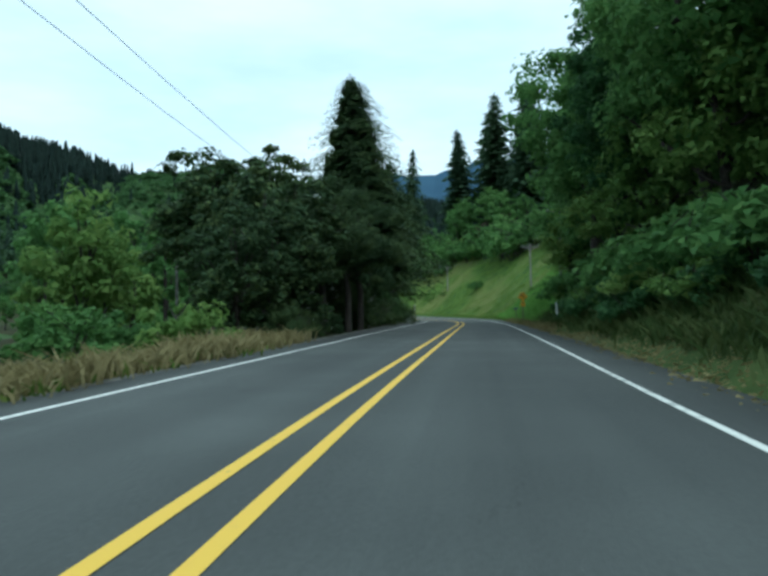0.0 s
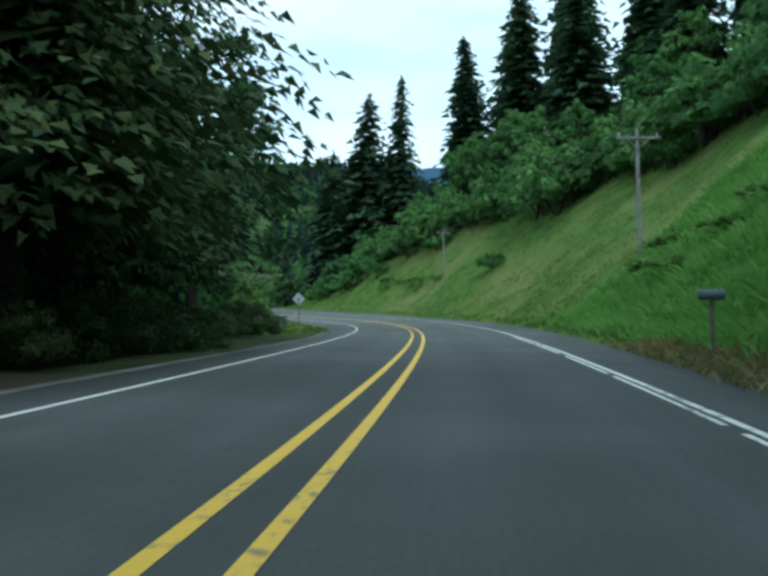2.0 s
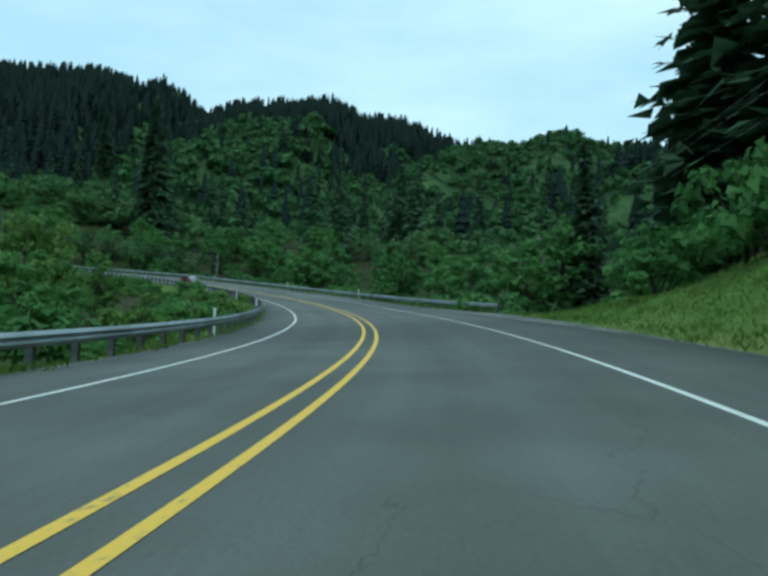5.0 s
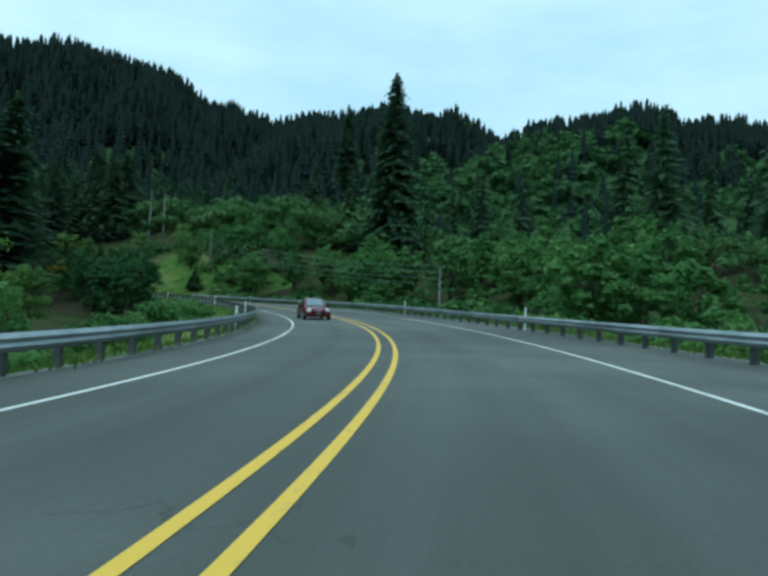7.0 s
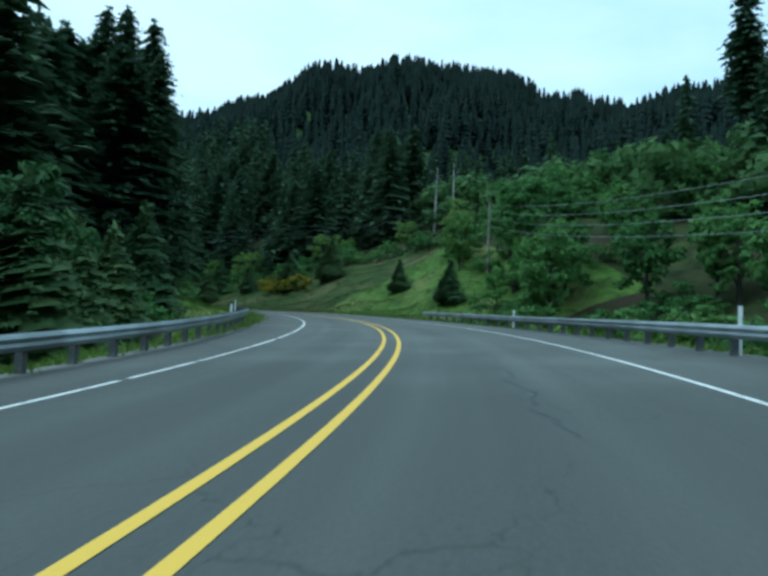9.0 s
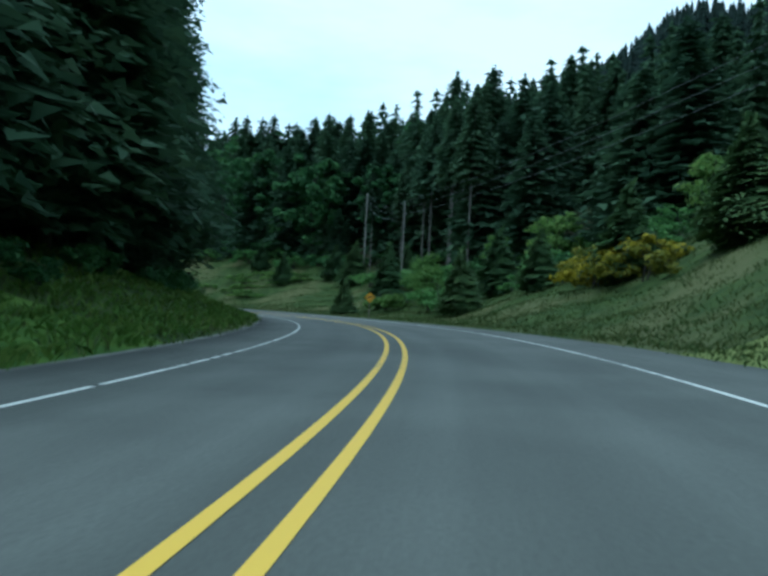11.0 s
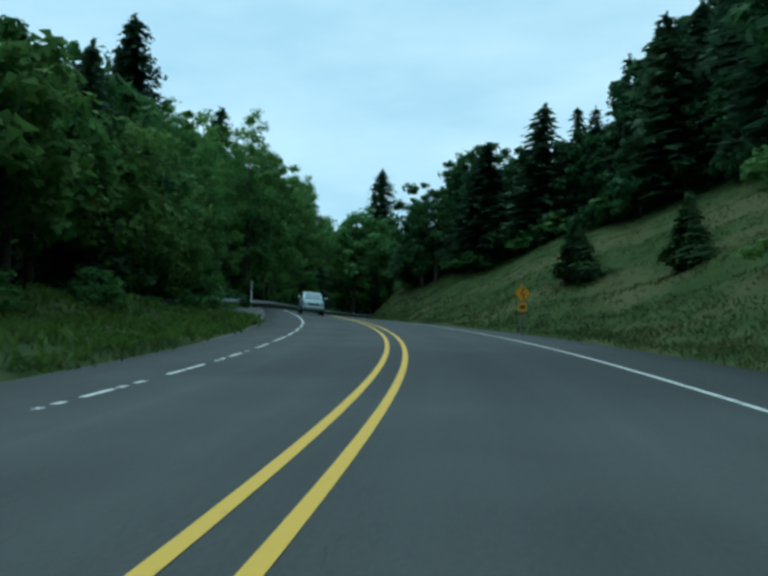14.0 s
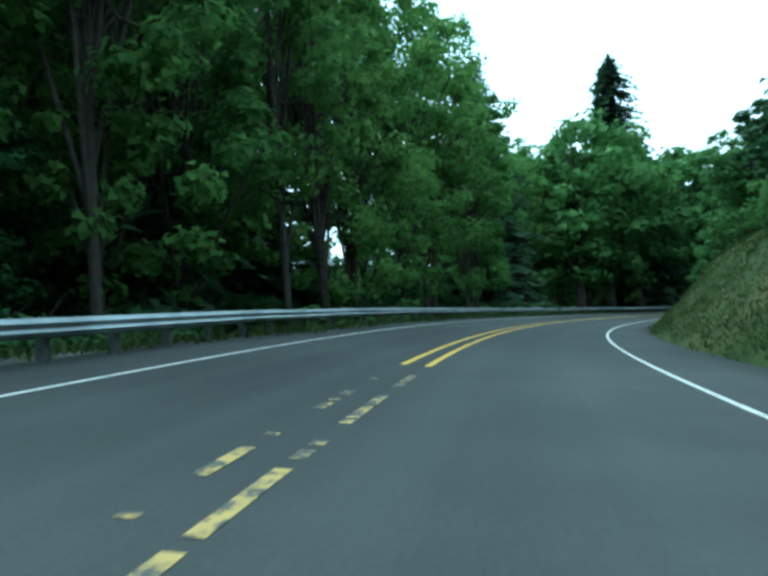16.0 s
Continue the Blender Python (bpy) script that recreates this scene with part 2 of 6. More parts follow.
M_SHOULDER = material("shoulder_gravel", (0.12, 0.12, 0.11), (0.24, 0.23, 0.2), 2.5, 0.95, bump=0.8, bump_scale=40, second=(0.1, 0.1, 0.085), second_scale=0.2, spec=0.2)
M_YELLOW = paint("yellow_paint", (0.8, 0.5, 0.055), (0.3, 0.23, 0.1), 0.62, 6.0)
M_YELLOW_WORN = paint("flaked_yellow_paint", (0.6, 0.42, 0.12), (0.08, 0.083, 0.078), 0.43, 5.0)
M_YELLOW_CHIPPED = paint("chipped_yellow_paint", (0.78, 0.48, 0.055), (0.13, 0.13, 0.115), 0.55, 7.0)
M_WHITE = paint("white_paint", (0.76, 0.75, 0.68), (0.2, 0.205, 0.19), 0.58, 5.0)
M_GROUND = material("verge_earth_and_grass", (0.05, 0.098, 0.02), (0.12, 0.19, 0.036), 0.9, 0.95, bump=1.0, bump_scale=9, second=(0.16, 0.185, 0.055), second_scale=0.09, spec=0.1)
# darker verge ground: the shade of trees and valley is in its colour
M_GROUND_DEEP = material("shaded_earth_and_grass", (0.031, 0.053, 0.014), (0.065, 0.093, 0.026), 0.9, 0.95, bump=1.0, bump_scale=9, second=(0.1, 0.105, 0.042), second_scale=0.12, spec=0.1)
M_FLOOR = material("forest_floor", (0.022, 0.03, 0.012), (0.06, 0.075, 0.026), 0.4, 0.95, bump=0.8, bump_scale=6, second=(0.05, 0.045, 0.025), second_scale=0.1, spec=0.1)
M_HILL = material("hill_ground", (0.028, 0.055, 0.02), (0.075, 0.125, 0.038), 0.16, 0.95, bump=1.0, bump_scale=0.5, second=(0.05, 0.085, 0.028), second_scale=0.02, spec=0.1)
M_CONIFER = leafy("conifer_needles", (0.036, 0.066, 0.04), (0.06, 0.105, 0.056), (0.1, 0.155, 0.072), 0.3, 0.12, 0.3)
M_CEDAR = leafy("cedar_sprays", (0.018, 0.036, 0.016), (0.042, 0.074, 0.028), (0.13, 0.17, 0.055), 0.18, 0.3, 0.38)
M_LEAF = leafy("broad_leaves", (0.05, 0.11, 0.032), (0.108, 0.22, 0.062), (0.2, 0.33, 0.095), 0.42)
M_LEAF_LIGHT = leafy("young_leaves", (0.065, 0.13, 0.03), (0.135, 0.23, 0.055), (0.24, 0.33, 0.09), 0.42)
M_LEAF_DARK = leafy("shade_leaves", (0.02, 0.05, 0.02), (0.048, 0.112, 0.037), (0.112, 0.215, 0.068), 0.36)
M_MAPLE = leafy("maple_leaves", (0.04, 0.095, 0.028), (0.125, 0.24, 0.062), (0.25, 0.38, 0.1), 0.6)
M_YOUNG_FIR = leafy("young_fir_needles", (0.03, 0.062, 0.026), (0.065, 0.115, 0.042), (0.12, 0.175, 0.06), 0.2)
M_BLOSSOM = leafy("blossom_and_leaves", (0.03, 0.07, 0.02), (0.07, 0.12, 0.04), (0.62, 0.56, 0.58), 0.3)
M_HILLWOOD = leafy("hill_wood_leaves", (0.026, 0.058, 0.023), (0.07, 0.138, 0.047), (0.165, 0.26, 0.082), 0.34, 0.11, 0.18)
M_BROOM = leafy("broom_flowers", (0.06, 0.09, 0.02), (0.2, 0.19, 0.02), (0.45, 0.36, 0.02), 0.25)
M_GRASS = leafy("grass_blades", (0.05, 0.10, 0.016), (0.10, 0.17, 0.03), (0.2, 0.25, 0.06), 0.4, 0.2)
M_GRASS_LUSH = leafy("lush_grass_blades", (0.115, 0.25, 0.05), (0.185, 0.36, 0.075), (0.27, 0.44, 0.115), 0.5, 0.25)
# dark green grass, with the wooded valley's shade put into its colour as well
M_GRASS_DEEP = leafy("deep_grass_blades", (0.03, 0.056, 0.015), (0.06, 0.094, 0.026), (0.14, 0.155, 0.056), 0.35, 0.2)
M_GRASS_PALE = leafy("pale_grass_blades", (0.1, 0.175, 0.035), (0.175, 0.265, 0.055), (0.28, 0.34, 0.095), 0.38, 0.15)
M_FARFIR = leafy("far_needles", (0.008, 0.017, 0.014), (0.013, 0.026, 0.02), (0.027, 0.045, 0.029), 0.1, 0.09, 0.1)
M_DRYGRASS = leafy("dry_grass_blades", (0.16, 0.13, 0.05), (0.26, 0.22, 0.10), (0.36, 0.31, 0.16), 0.3, 0.4)
M_BARK = material("bark", (0.026, 0.021, 0.017), (0.062, 0.052, 0.042), 6, 0.95, bump=0.8, bump_scale=25)
M_PALE_BARK = material("pale_bark", (0.09, 0.085, 0.072), (0.19, 0.175, 0.15), 3, 0.9, bump=0.5)
M_SNAG = material("weathered_dead_wood", (0.22, 0.21, 0.19), (0.38, 0.36, 0.33), 2, 0.9, bump=0.4)
M_STEEL = material("galvanised_steel", (0.27, 0.31, 0.32), (0.4, 0.44, 0.45), 1.2, 0.38, 0.75, second=(0.22, 0.25, 0.25), second_scale=0.4)
M_POST = material("weathered_post", (0.045, 0.05, 0.048), (0.11, 0.115, 0.11), 3, 0.85)
M_POLE = material("grey_pole_wood", (0.17, 0.16, 0.14), (0.3, 0.28, 0.25), 3, 0.9, bump=0.4)
M_WIRE = material("wire", (0.16, 0.17, 0.17), (0.26, 0.28, 0.28), 3, 0.6)


# ---------------------------------------------------------------- mesh helpers
def mesh_of(name, verts, faces, mats, smooth=False, slots=None):
    """A mesh from arrays: faces is a list of index arrays, all of one length in each."""
    me = bpy.data.meshes.new(name)
    verts = np.asarray(verts, dtype=np.float32)
    groups = [np.asarray(f, dtype=np.int32) for f in (faces if isinstance(faces, list) and not isinstance(faces[0], tuple) else [faces])]
    groups = [f for f in groups if len(f)]
    total = sum(f.size for f in groups)
    count = sum(len(f) for f in groups)
    me.vertices.add(len(verts))
    me.vertices.foreach_set("co", verts.ravel())
    me.loops.add(total)
    me.loops.foreach_set("vertex_index", np.concatenate([f.ravel() for f in groups]))
    me.polygons.add(count)
    sizes = np.concatenate([np.full(len(f), f.shape[1], dtype=np.int32) for f in groups])
    me.polygons.foreach_set("loop_start", np.concatenate([[0], np.cumsum(sizes)[:-1]]).astype(np.int32))
    for mt in (mats if isinstance(mats, list) else [mats]):
        me.materials.append(mt)
    if slots is not None:
        me.polygons.foreach_set("material_index", np.asarray(slots, dtype=np.int32))
    if smooth:
        me.polygons.foreach_set("use_smooth", np.ones(count, dtype=bool))
    me.update()
    me.validate()
    return me


def part(name, bm, mat, parent, label=""):
    """Links a bmesh, or a mesh, as one object under a thing or a part."""
    if isinstance(bm, bmesh.types.BMesh):
        me = bpy.data.meshes.new(name)
        bm.to_mesh(me)
        bm.free()
        if mat:
            me.materials.append(mat)
    else:
        me = bm
    ob = new(name, me)
    ob.parent = parent
    return tagged(ob, label=label) if label else ob


def tube(points, radii, sides=8):
    """Vertices and quads of a tapered tube along points, its ends closed by small quads' fans."""
    pts = [Vector(p) for p in points]
    vs, fs = [], []
    for i, p in enumerate(pts):
        d = (pts[min(i + 1, len(pts) - 1)] - pts[max(i - 1, 0)]).normalized()
        a = d.orthogonal().normalized() if abs(d.z) < 0.9 else Vector((1, 0, 0)).cross(d).normalized()
        b = d.cross(a)
        for j in range(sides):
            q = 2 * math.pi * j / sides
            vs.append(p + (a * math.cos(q) + b * math.sin(q)) * radii[i])
    for i in range(len(pts) - 1):
        for j in range(sides):
            k = (j + 1) % sides
            fs.append((i * sides + j, i * sides + k, (i + 1) * sides + k, (i + 1) * sides + j))
    return [tuple(v) for v in vs], fs


def merge(pieces):
    """Joins (verts, faces) pieces whose faces have the same number of corners."""
    vs, fs, o = [], [], 0
    for v, f in pieces:
        v = np.asarray(v, dtype=np.float32).reshape(-1, 3)
        f = np.asarray(f, dtype=np.int64)
        vs.append(v)
        fs.append(f + o)
        o += len(v)
    return np.concatenate(vs), np.concatenate(fs)


def box_bm(size, at=(0, 0, 0), bevel=0.0, turn=None):
    bm = bmesh.new()
    bmesh.ops.create_cube(bm, size=1.0)
    bmesh.ops.scale(bm, vec=size, verts=bm.verts)
    if bevel:
        bmesh.ops.bevel(bm, geom=bm.edges[:], offset=bevel, segments=2, affect="EDGES")
    if turn is not None:
        bmesh.ops.transform(bm, matrix=turn, verts=bm.verts)
    bmesh.ops.translate(bm, vec=at, verts=bm.verts)
    return bm


def cyl_bm(r1, r2, h, at=(0, 0, 0), sides=12, turn=None):
    bm = bmesh.new()
    bmesh.ops.create_cone(bm, cap_ends=True, segments=sides, radius1=r1, radius2=r2, depth=h)
    bmesh.ops.translate(bm, vec=(0, 0, h / 2), verts=bm.verts)
    if turn is not None:
        bmesh.ops.transform(bm, matrix=turn, verts=bm.verts)
    bmesh.ops.translate(bm, vec=at, verts=bm.verts)
    return bm


def thing(name, m, label, category, group=""):
    ob = new(name)
    ob.empty_display_size = 0.3
    ob.matrix_world = m
    return tagged(ob, label, category, group)


# ---------------------------------------------------------------- the line of the road
S_STEP = 1.0
S_ALL = np.arange(0.0, 720.5, S_STEP)


def knots(step, values, s):
    """A smooth curve through values that stand step metres apart."""
    v = np.asarray(values, dtype=float)
    u = np.clip(np.asarray(s, dtype=float) / step, 0, len(v) - 1 - 1e-9)
    i = u.astype(int)
    f = u - i
    y = np.concatenate([[2 * v[0] - v[1]], v, [2 * v[-1] - v[-2]]])
    a, b, c, e = y[i], y[i + 1], y[i + 2], y[i + 3]
    return b + 0.5 * f * (c - a + f * (2 * a - 5 * b + 4 * c - e + f * (3 * (b - c) + e - a)))


def summed(v):
    return np.concatenate([[0.0], np.cumsum((v[1:] + v[:-1]) / 2 * S_STEP)])


R_TURN = TURN0 + summed(knots(20.0, BEND, S_ALL) / 1000)
R_X, R_Y = summed(-np.sin(R_TURN)), summed(np.cos(R_TURN))
R_Z = summed(np.tan(np.radians(knots(40.0, GRADE, S_ALL))))
R_BANK = np.tan(np.radians(knots(40.0, BANK, S_ALL)))
R_LL, R_LR = knots(90.0, LANE_L, S_ALL), knots(90.0, LANE_R, S_ALL)

EDGE_L = ((0, 118, 130, 150, 170, 200, 350, 400, 425, 445, 468, 477, 489, 498, 519, 530, 536, 541, 547, 553, 565, 590, 720), (3.9, 4.8, 5.6, 7.0, 6.3, 5.7, 6.2, 6.2, 6.2, 5.3, 5.3, 5.4, 5.9, 5.6, 5.4, 5.5, 6.0, 7.2, 9.2, 9.8, 8.0, 5.3, 5.5))
EDGE_R = ((0, 90, 110, 140, 165, 195, 222, 240, 372, 400, 450, 570, 610, 720), (5.0, 5.4, 6.2, 7.1, 7.3, 8.6, 10.5, 8.6, 8.2, 7.6, 7.3, 7.2, 6.3, 6.0))
OUT = (0, 1.5, 4, 8, 14, 22, 35, 60)
# heights of the land beside the pavement, at the distances OUT from its edge
LAND_R = ((0, (0, .6, 2.4, 5.5, 10, 15, 22, 32)), (85, (0, .5, 2.2, 5.2, 10, 15, 22, 32)), (105, (0, .3, 2.4, 6, 11, 17, 26, 38)), (190, (0, .5, 2.8, 6.5, 12, 18, 27, 40)),
          (212, (0, .2, 1, 2.5, 5, 8, 14, 25)), (230, (0, -.2, -1, -2, -3, -3, 0, 8)), (368, (0, -.3, -1.2, -2.2, -2, 1, 6, 16)), (385, (0, .1, .5, 1.8, 4, 7, 12, 24)), (405, (0, .2, 1.2, 3.4, 7, 11, 16, 28)),
          (430, (0, .2, 1, 2.8, 5.8, 9.2, 14, 27)), (450, (0, .1, .5, 1.6, 3.5, 6, 11, 27)), (490, (0, .1, .6, 1.7, 3.6, 6.5, 12, 30)), (530, (0, .3, 1.2, 3, 6.2, 10.5, 17, 29)), (570, (0, .5, 2.0, 4.6, 8, 11.5, 16, 24)), (600, (0, 1.2, 3.8, 6.5, 9.5, 11, 13, 18)), (720, (0, 1.2, 3.8, 6.5, 9.5, 11, 13, 18)))
LAND_L = ((0, (0, -.1, -.3, -.5, -.5, -.5, -1, -2)), (130, (0, -.1, -.3, -.5, -.5, -.8, -1, -2)), (150, (0, -.3, -1, -2, -3, -4, -5, -5)), (345, (0, -.3, -1, -2, -3, -4, -5, -5)),
          (375, (0, 0, .3, .8, 1.2, 1.5, 1.5, 1.5)), (390, (0, .05, .4, 1.1, 1.8, 2.6, 3.2, 3.6)), (408, (0, .4, 1.4, 2.8, 4, 5, 6, 7)), (470, (0, .3, 1, 1.8, 2.5, 3, 3, 3)), (530, (0, .1, .4, .8, 1, 1, 0, -2)),
          (555, (0, -.4, -1.5, -3, -5, -7, -10, -14)), (720, (0, -.4, -1.5, -3, -5, -7, -10, -14)))


def at_s(values, s):
    return np.interp(s, S_ALL, values)


def edge_l(s):
    return np.interp(s, *EDGE_L)


def edge_r(s):
    return np.interp(s, *EDGE_R)


def land(s, l, bumps=True):
    """Height of the surface at s metres along the road and l metres to its right (arrays)."""
    s, l = np.broadcast_arrays(np.asarray(s, dtype=float), np.asarray(l, dtype=float))
    el, er = edge_l(s), edge_r(s)
    z = at_s(R_Z, s) - np.clip(l, -el, er) * at_s(R_BANK, s)
    d = np.maximum(np.maximum(-el - l, l - er), 0)
    for side, table in ((-1, LAND_L), (1, LAND_R)):
        ks = np.array([k[0] for k in table], dtype=float)
        hs = np.array([k[1] for k in table], dtype=float)
        cols = np.stack([np.interp(s, ks, hs[:, j]) for j in range(len(OUT))])
        dd = np.clip(d, 0, OUT[-1] - 1e-6)
        j = np.clip(np.searchsorted(OUT, dd, side="right") - 1, 0, len(OUT) - 2)
        lo, hi = np.take_along_axis(cols, j[None], 0)[0], np.take_along_axis(cols, (j + 1)[None], 0)[0]
        o = np.asarray(OUT, dtype=float)
        h = lo + (hi - lo) * (dd - o[j]) / (o[j + 1] - o[j])
        z = z + np.where((l * side > 0) & (d > 0), h, 0)
    if bumps:
        z = z + np.where(d > 0.2, np.clip(d * 0.05, 0, 0.35) * (np.sin(s * 0.7 + l * 0.9) * 0.5 + np.sin(s * 0.23 - l * 0.41 + 1.3)), 0)
    return z


def spot(s, l):
    """Plan place of s along and l to the right."""
    t = at_s(R_TURN, s)
    return at_s(R_X, s) + l * np.cos(t), at_s(R_Y, s) + l * np.sin(t)


def stand(s, l, up=0.0, turn=0.0):
    """The pose of a thing that stands on the land there, facing along the road, turned by degrees."""
    x, y = spot(s, l)
    return pose(float(x), float(y), float(land(s, l)) + up, 0, 0, math.degrees(float(at_s(R_TURN, s))) + turn)


# hills round the valley: height of the ridge by compass angle from the middle of the bend
MID = (-140.0, 150.0)
RIDGE = ((0, 130), (5, 138), (10, 145), (14, 146), (20, 142), (24, 158), (29, 168), (33, 181), (37, 180), (41, 173), (42, 158), (45, 184), (54, 197), (61, 184), (65, 183), (68, 194), (71, 220), (77, 234), (84, 228), (88, 222), (93, 200), (97, 185), (104, 130), (110, 75), (120, 48), (180, 45), (280, 55), (330, 70), (345, 88), (360, 130))


def smooth(a, b, x):
    t = np.clip((x - a) / (b - a), 0, 1)
    return t * t * (3 - 2 * t)


def nearest(x, y):
    """s and l of plan places (arrays)."""
    x, y = np.asarray(x, dtype=float).ravel(), np.asarray(y, dtype=float).ravel()
    s, l = np.empty(len(x)), np.empty(len(x))
    rx, ry = R_X[::3], R_Y[::3]
    for a in range(0, len(x), 4000):
        q = slice(a, a + 4000)
        i = ((x[q, None] - rx) ** 2 + (y[q, None] - ry) ** 2).argmin(1) * 3
        s[q] = S_ALL[i]
        l[q] = (x[q] - R_X[i]) * np.cos(R_TURN[i]) + (y[q] - R_Y[i]) * np.sin(R_TURN[i])
        d = np.hypot(x[q] - R_X[i], y[q] - R_Y[i])
        l[q] = np.where(l[q] >= 0, 1, -1) * np.maximum(np.abs(l[q]), d * (d > 30))
    return s, l


def hill(x, y):
    x, y = np.asarray(x, dtype=float), np.asarray(y, dtype=float)
    az = np.degrees(np.arctan2(-(x - MID[0]), y - MID[1])) % 360
    r = np.hypot(x - MID[0], y - MID[1])
    h = np.interp(az, [k[0] for k in RIDGE], [k[1] for k in RIDGE])
    t = np.clip((r - 120) / 480, 0, 1)
    ramp = 0.62 * t + 0.38 * smooth(0, 1, t)
    folds = 7 * np.sin(az * 0.35 + r * 0.008) + 5 * np.sin(az * 0.9 - r * 0.013)
    return h * ramp * (1 - 0.35 * smooth(620, 1400, r)) + folds * smooth(0.15, 0.5, t) * (1 - smooth(0.8, 1.0, t))


def terrain(x, y):
    """Height of the wide land at plan places (arrays)."""
    shape = np.shape(x)
    s, l = nearest(x, y)
    w = smooth(45, 120, np.abs(l)).reshape(shape)
    base = land(s, np.clip(l, -66, 66), False).reshape(shape)
    return base * (1 - w) + np.maximum(hill(x, y), base * 0.3) * w


# ---------------------------------------------------------------- road, shoulders, lines
def strip(name, s0, s1, left, right, lift, mat, step=1.0, across=1, skirt=0.0, smooth_shade=True, bare=None):
    """A band on the road between two offsets (functions of s), lifted a little above it."""
    s = np.arange(s0, s1 + 1e-6, step)
    a, b = left(s), right(s)
    cols = [a + (b - a) * j / across for j in range(across + 1)]
    rows = []
    for c in cols:
        x, y = spot(s, c)
        rows.append(np.stack([x, y, at_s(R_Z, s) - c * at_s(R_BANK, s) + lift], -1))
    if skirt:
        lo, hi = rows[0].copy(), rows[-1].copy()
        lo[:, 2] -= skirt
        hi[:, 2] -= skirt
        rows = [lo] + rows + [hi]
    v = np.stack(rows, 1)
    n, c = v.shape[:2]
    i = np.arange(n - 1)[:, None] * c + np.arange(c - 1)[None]
    f = np.stack([i, i + 1, i + 1 + c, i + c], -1).reshape(-1, 4)
    if bare is not None:
        f = f[~np.repeat(bare((s[1:] + s[:-1]) / 2), c - 1)]
    return mesh_of(name, v.reshape(-1, 3), f, mat, smooth_shade)


def offset(values):
    return lambda s: values if np.ndim(values) else np.full(np.shape(s), float(values))


road_me = strip("road", 0, 720, lambda s: -np.minimum(edge_l(s), at_s(R_LL, s) + 2.2), lambda s: np.minimum(edge_r(s), at_s(R_LR, s) + 3.6), 0.0, M_ASPHALT, across=8, skirt=0.35)
# a map of metres across and along, for the wear of the wheel tracks
along = road_me.uv_layers.new(name="along")
loop_v = np.empty(len(road_me.loops), dtype=np.int32)
road_me.loops.foreach_get("vertex_index", loop_v)
row_v, col_v = loop_v // 11, np.clip(loop_v % 11 - 1, 0, 8)
road_s = np.arange(0, 720 + 1e-6, 1.0)[row_v]
road_a, road_b = -np.minimum(edge_l(road_s), at_s(R_LL, road_s) + 2.2), np.minimum(edge_r(road_s), at_s(R_LR, road_s) + 3.6)
along.data.foreach_set("uv", np.stack([road_a + (road_b - road_a) * col_v / 8, road_s], -1).astype(np.float32).ravel())
road = tagged(new("road", road_me),
              "grey two-lane asphalt road winding through wooded hills", "road", kind="structure")
tagged(new("shoulder", strip("shoulder", 0, 720, lambda s: np.minimum(edge_r(s), at_s(R_LR, s) + 3.6) - 0.15, lambda s: edge_r(s) + 0.35, -0.012, M_SHOULDER, across=3, skirt=0.4)),
       "gravel shoulder strip beside the asphalt road", "shoulder", kind="structure")
tagged(new("shoulder", strip("shoulder", 0, 720, lambda s: -edge_l(s) - 0.35, lambda s: -np.minimum(edge_l(s), at_s(R_LL, s) + 2.2) + 0.15, -0.012, M_SHOULDER, across=3, skirt=0.4)),
       "gravel shoulder strip beside the asphalt road", "shoulder", kind="structure")

def chipped(s0, s1, on, off):
    """Bare stretches of a painted line between s0 and s1: pieces about on metres long with gaps of about off."""
    def bare(s):
        u = (s + 0.35 * np.sin(s * 0.9) + 0.2 * np.sin(s * 2.3)) % (on + off)
        return (s > s0) & (s < s1) & (u > on)
    return bare


def flakes(s0, s1, keep, seed):
    """Bare stretches of a line of which only some ragged pieces are left."""
    def bare(s):
        u = 0.5 + 0.22 * np.sin(s * 1.9 + seed) + 0.18 * np.sin(s * 4.7 + 2.1 * seed) + 0.14 * np.sin(s * 11.3 + seed)
        return (s > s0) & (s < s1) & (u > keep)
    return bare


def yellow(side, flaked, bare=None):
    me = strip("yellow_line", 0, 720, lambda s: side * GAP / 2 - 0.062 + 0 * s, lambda s: side * GAP / 2 + 0.062 + 0 * s, 0.006, M_YELLOW, 0.1, bare=bare)
    me.materials.append(M_YELLOW_WORN)
    me.materials.append(M_YELLOW_CHIPPED)
    for s_, reach in flaked:
        sx, sy = spot(float(s_), 0.0)
        for p in me.polygons:
            if math.hypot(p.center.x - sx, p.center.y - sy) < reach:
                p.material_index = 1 if s_ > 500 else 2
    tagged(new("yellow_line", me), "worn yellow no-passing line painted on the asphalt", "road line", "double yellow line", "structure")


def white(side, bare=None):
    at = (lambda s: -at_s(R_LL, s)) if side < 0 else (lambda s: at_s(R_LR, s))
    tagged(new("edge_line", strip("edge_line", 0, 720, lambda s: at(s) - 0.055, lambda s: at(s) + 0.055, 0.006, M_WHITE, 0.08, bare=bare)),
           "worn white edge line painted on the asphalt", "road line", "white edge lines", "structure")


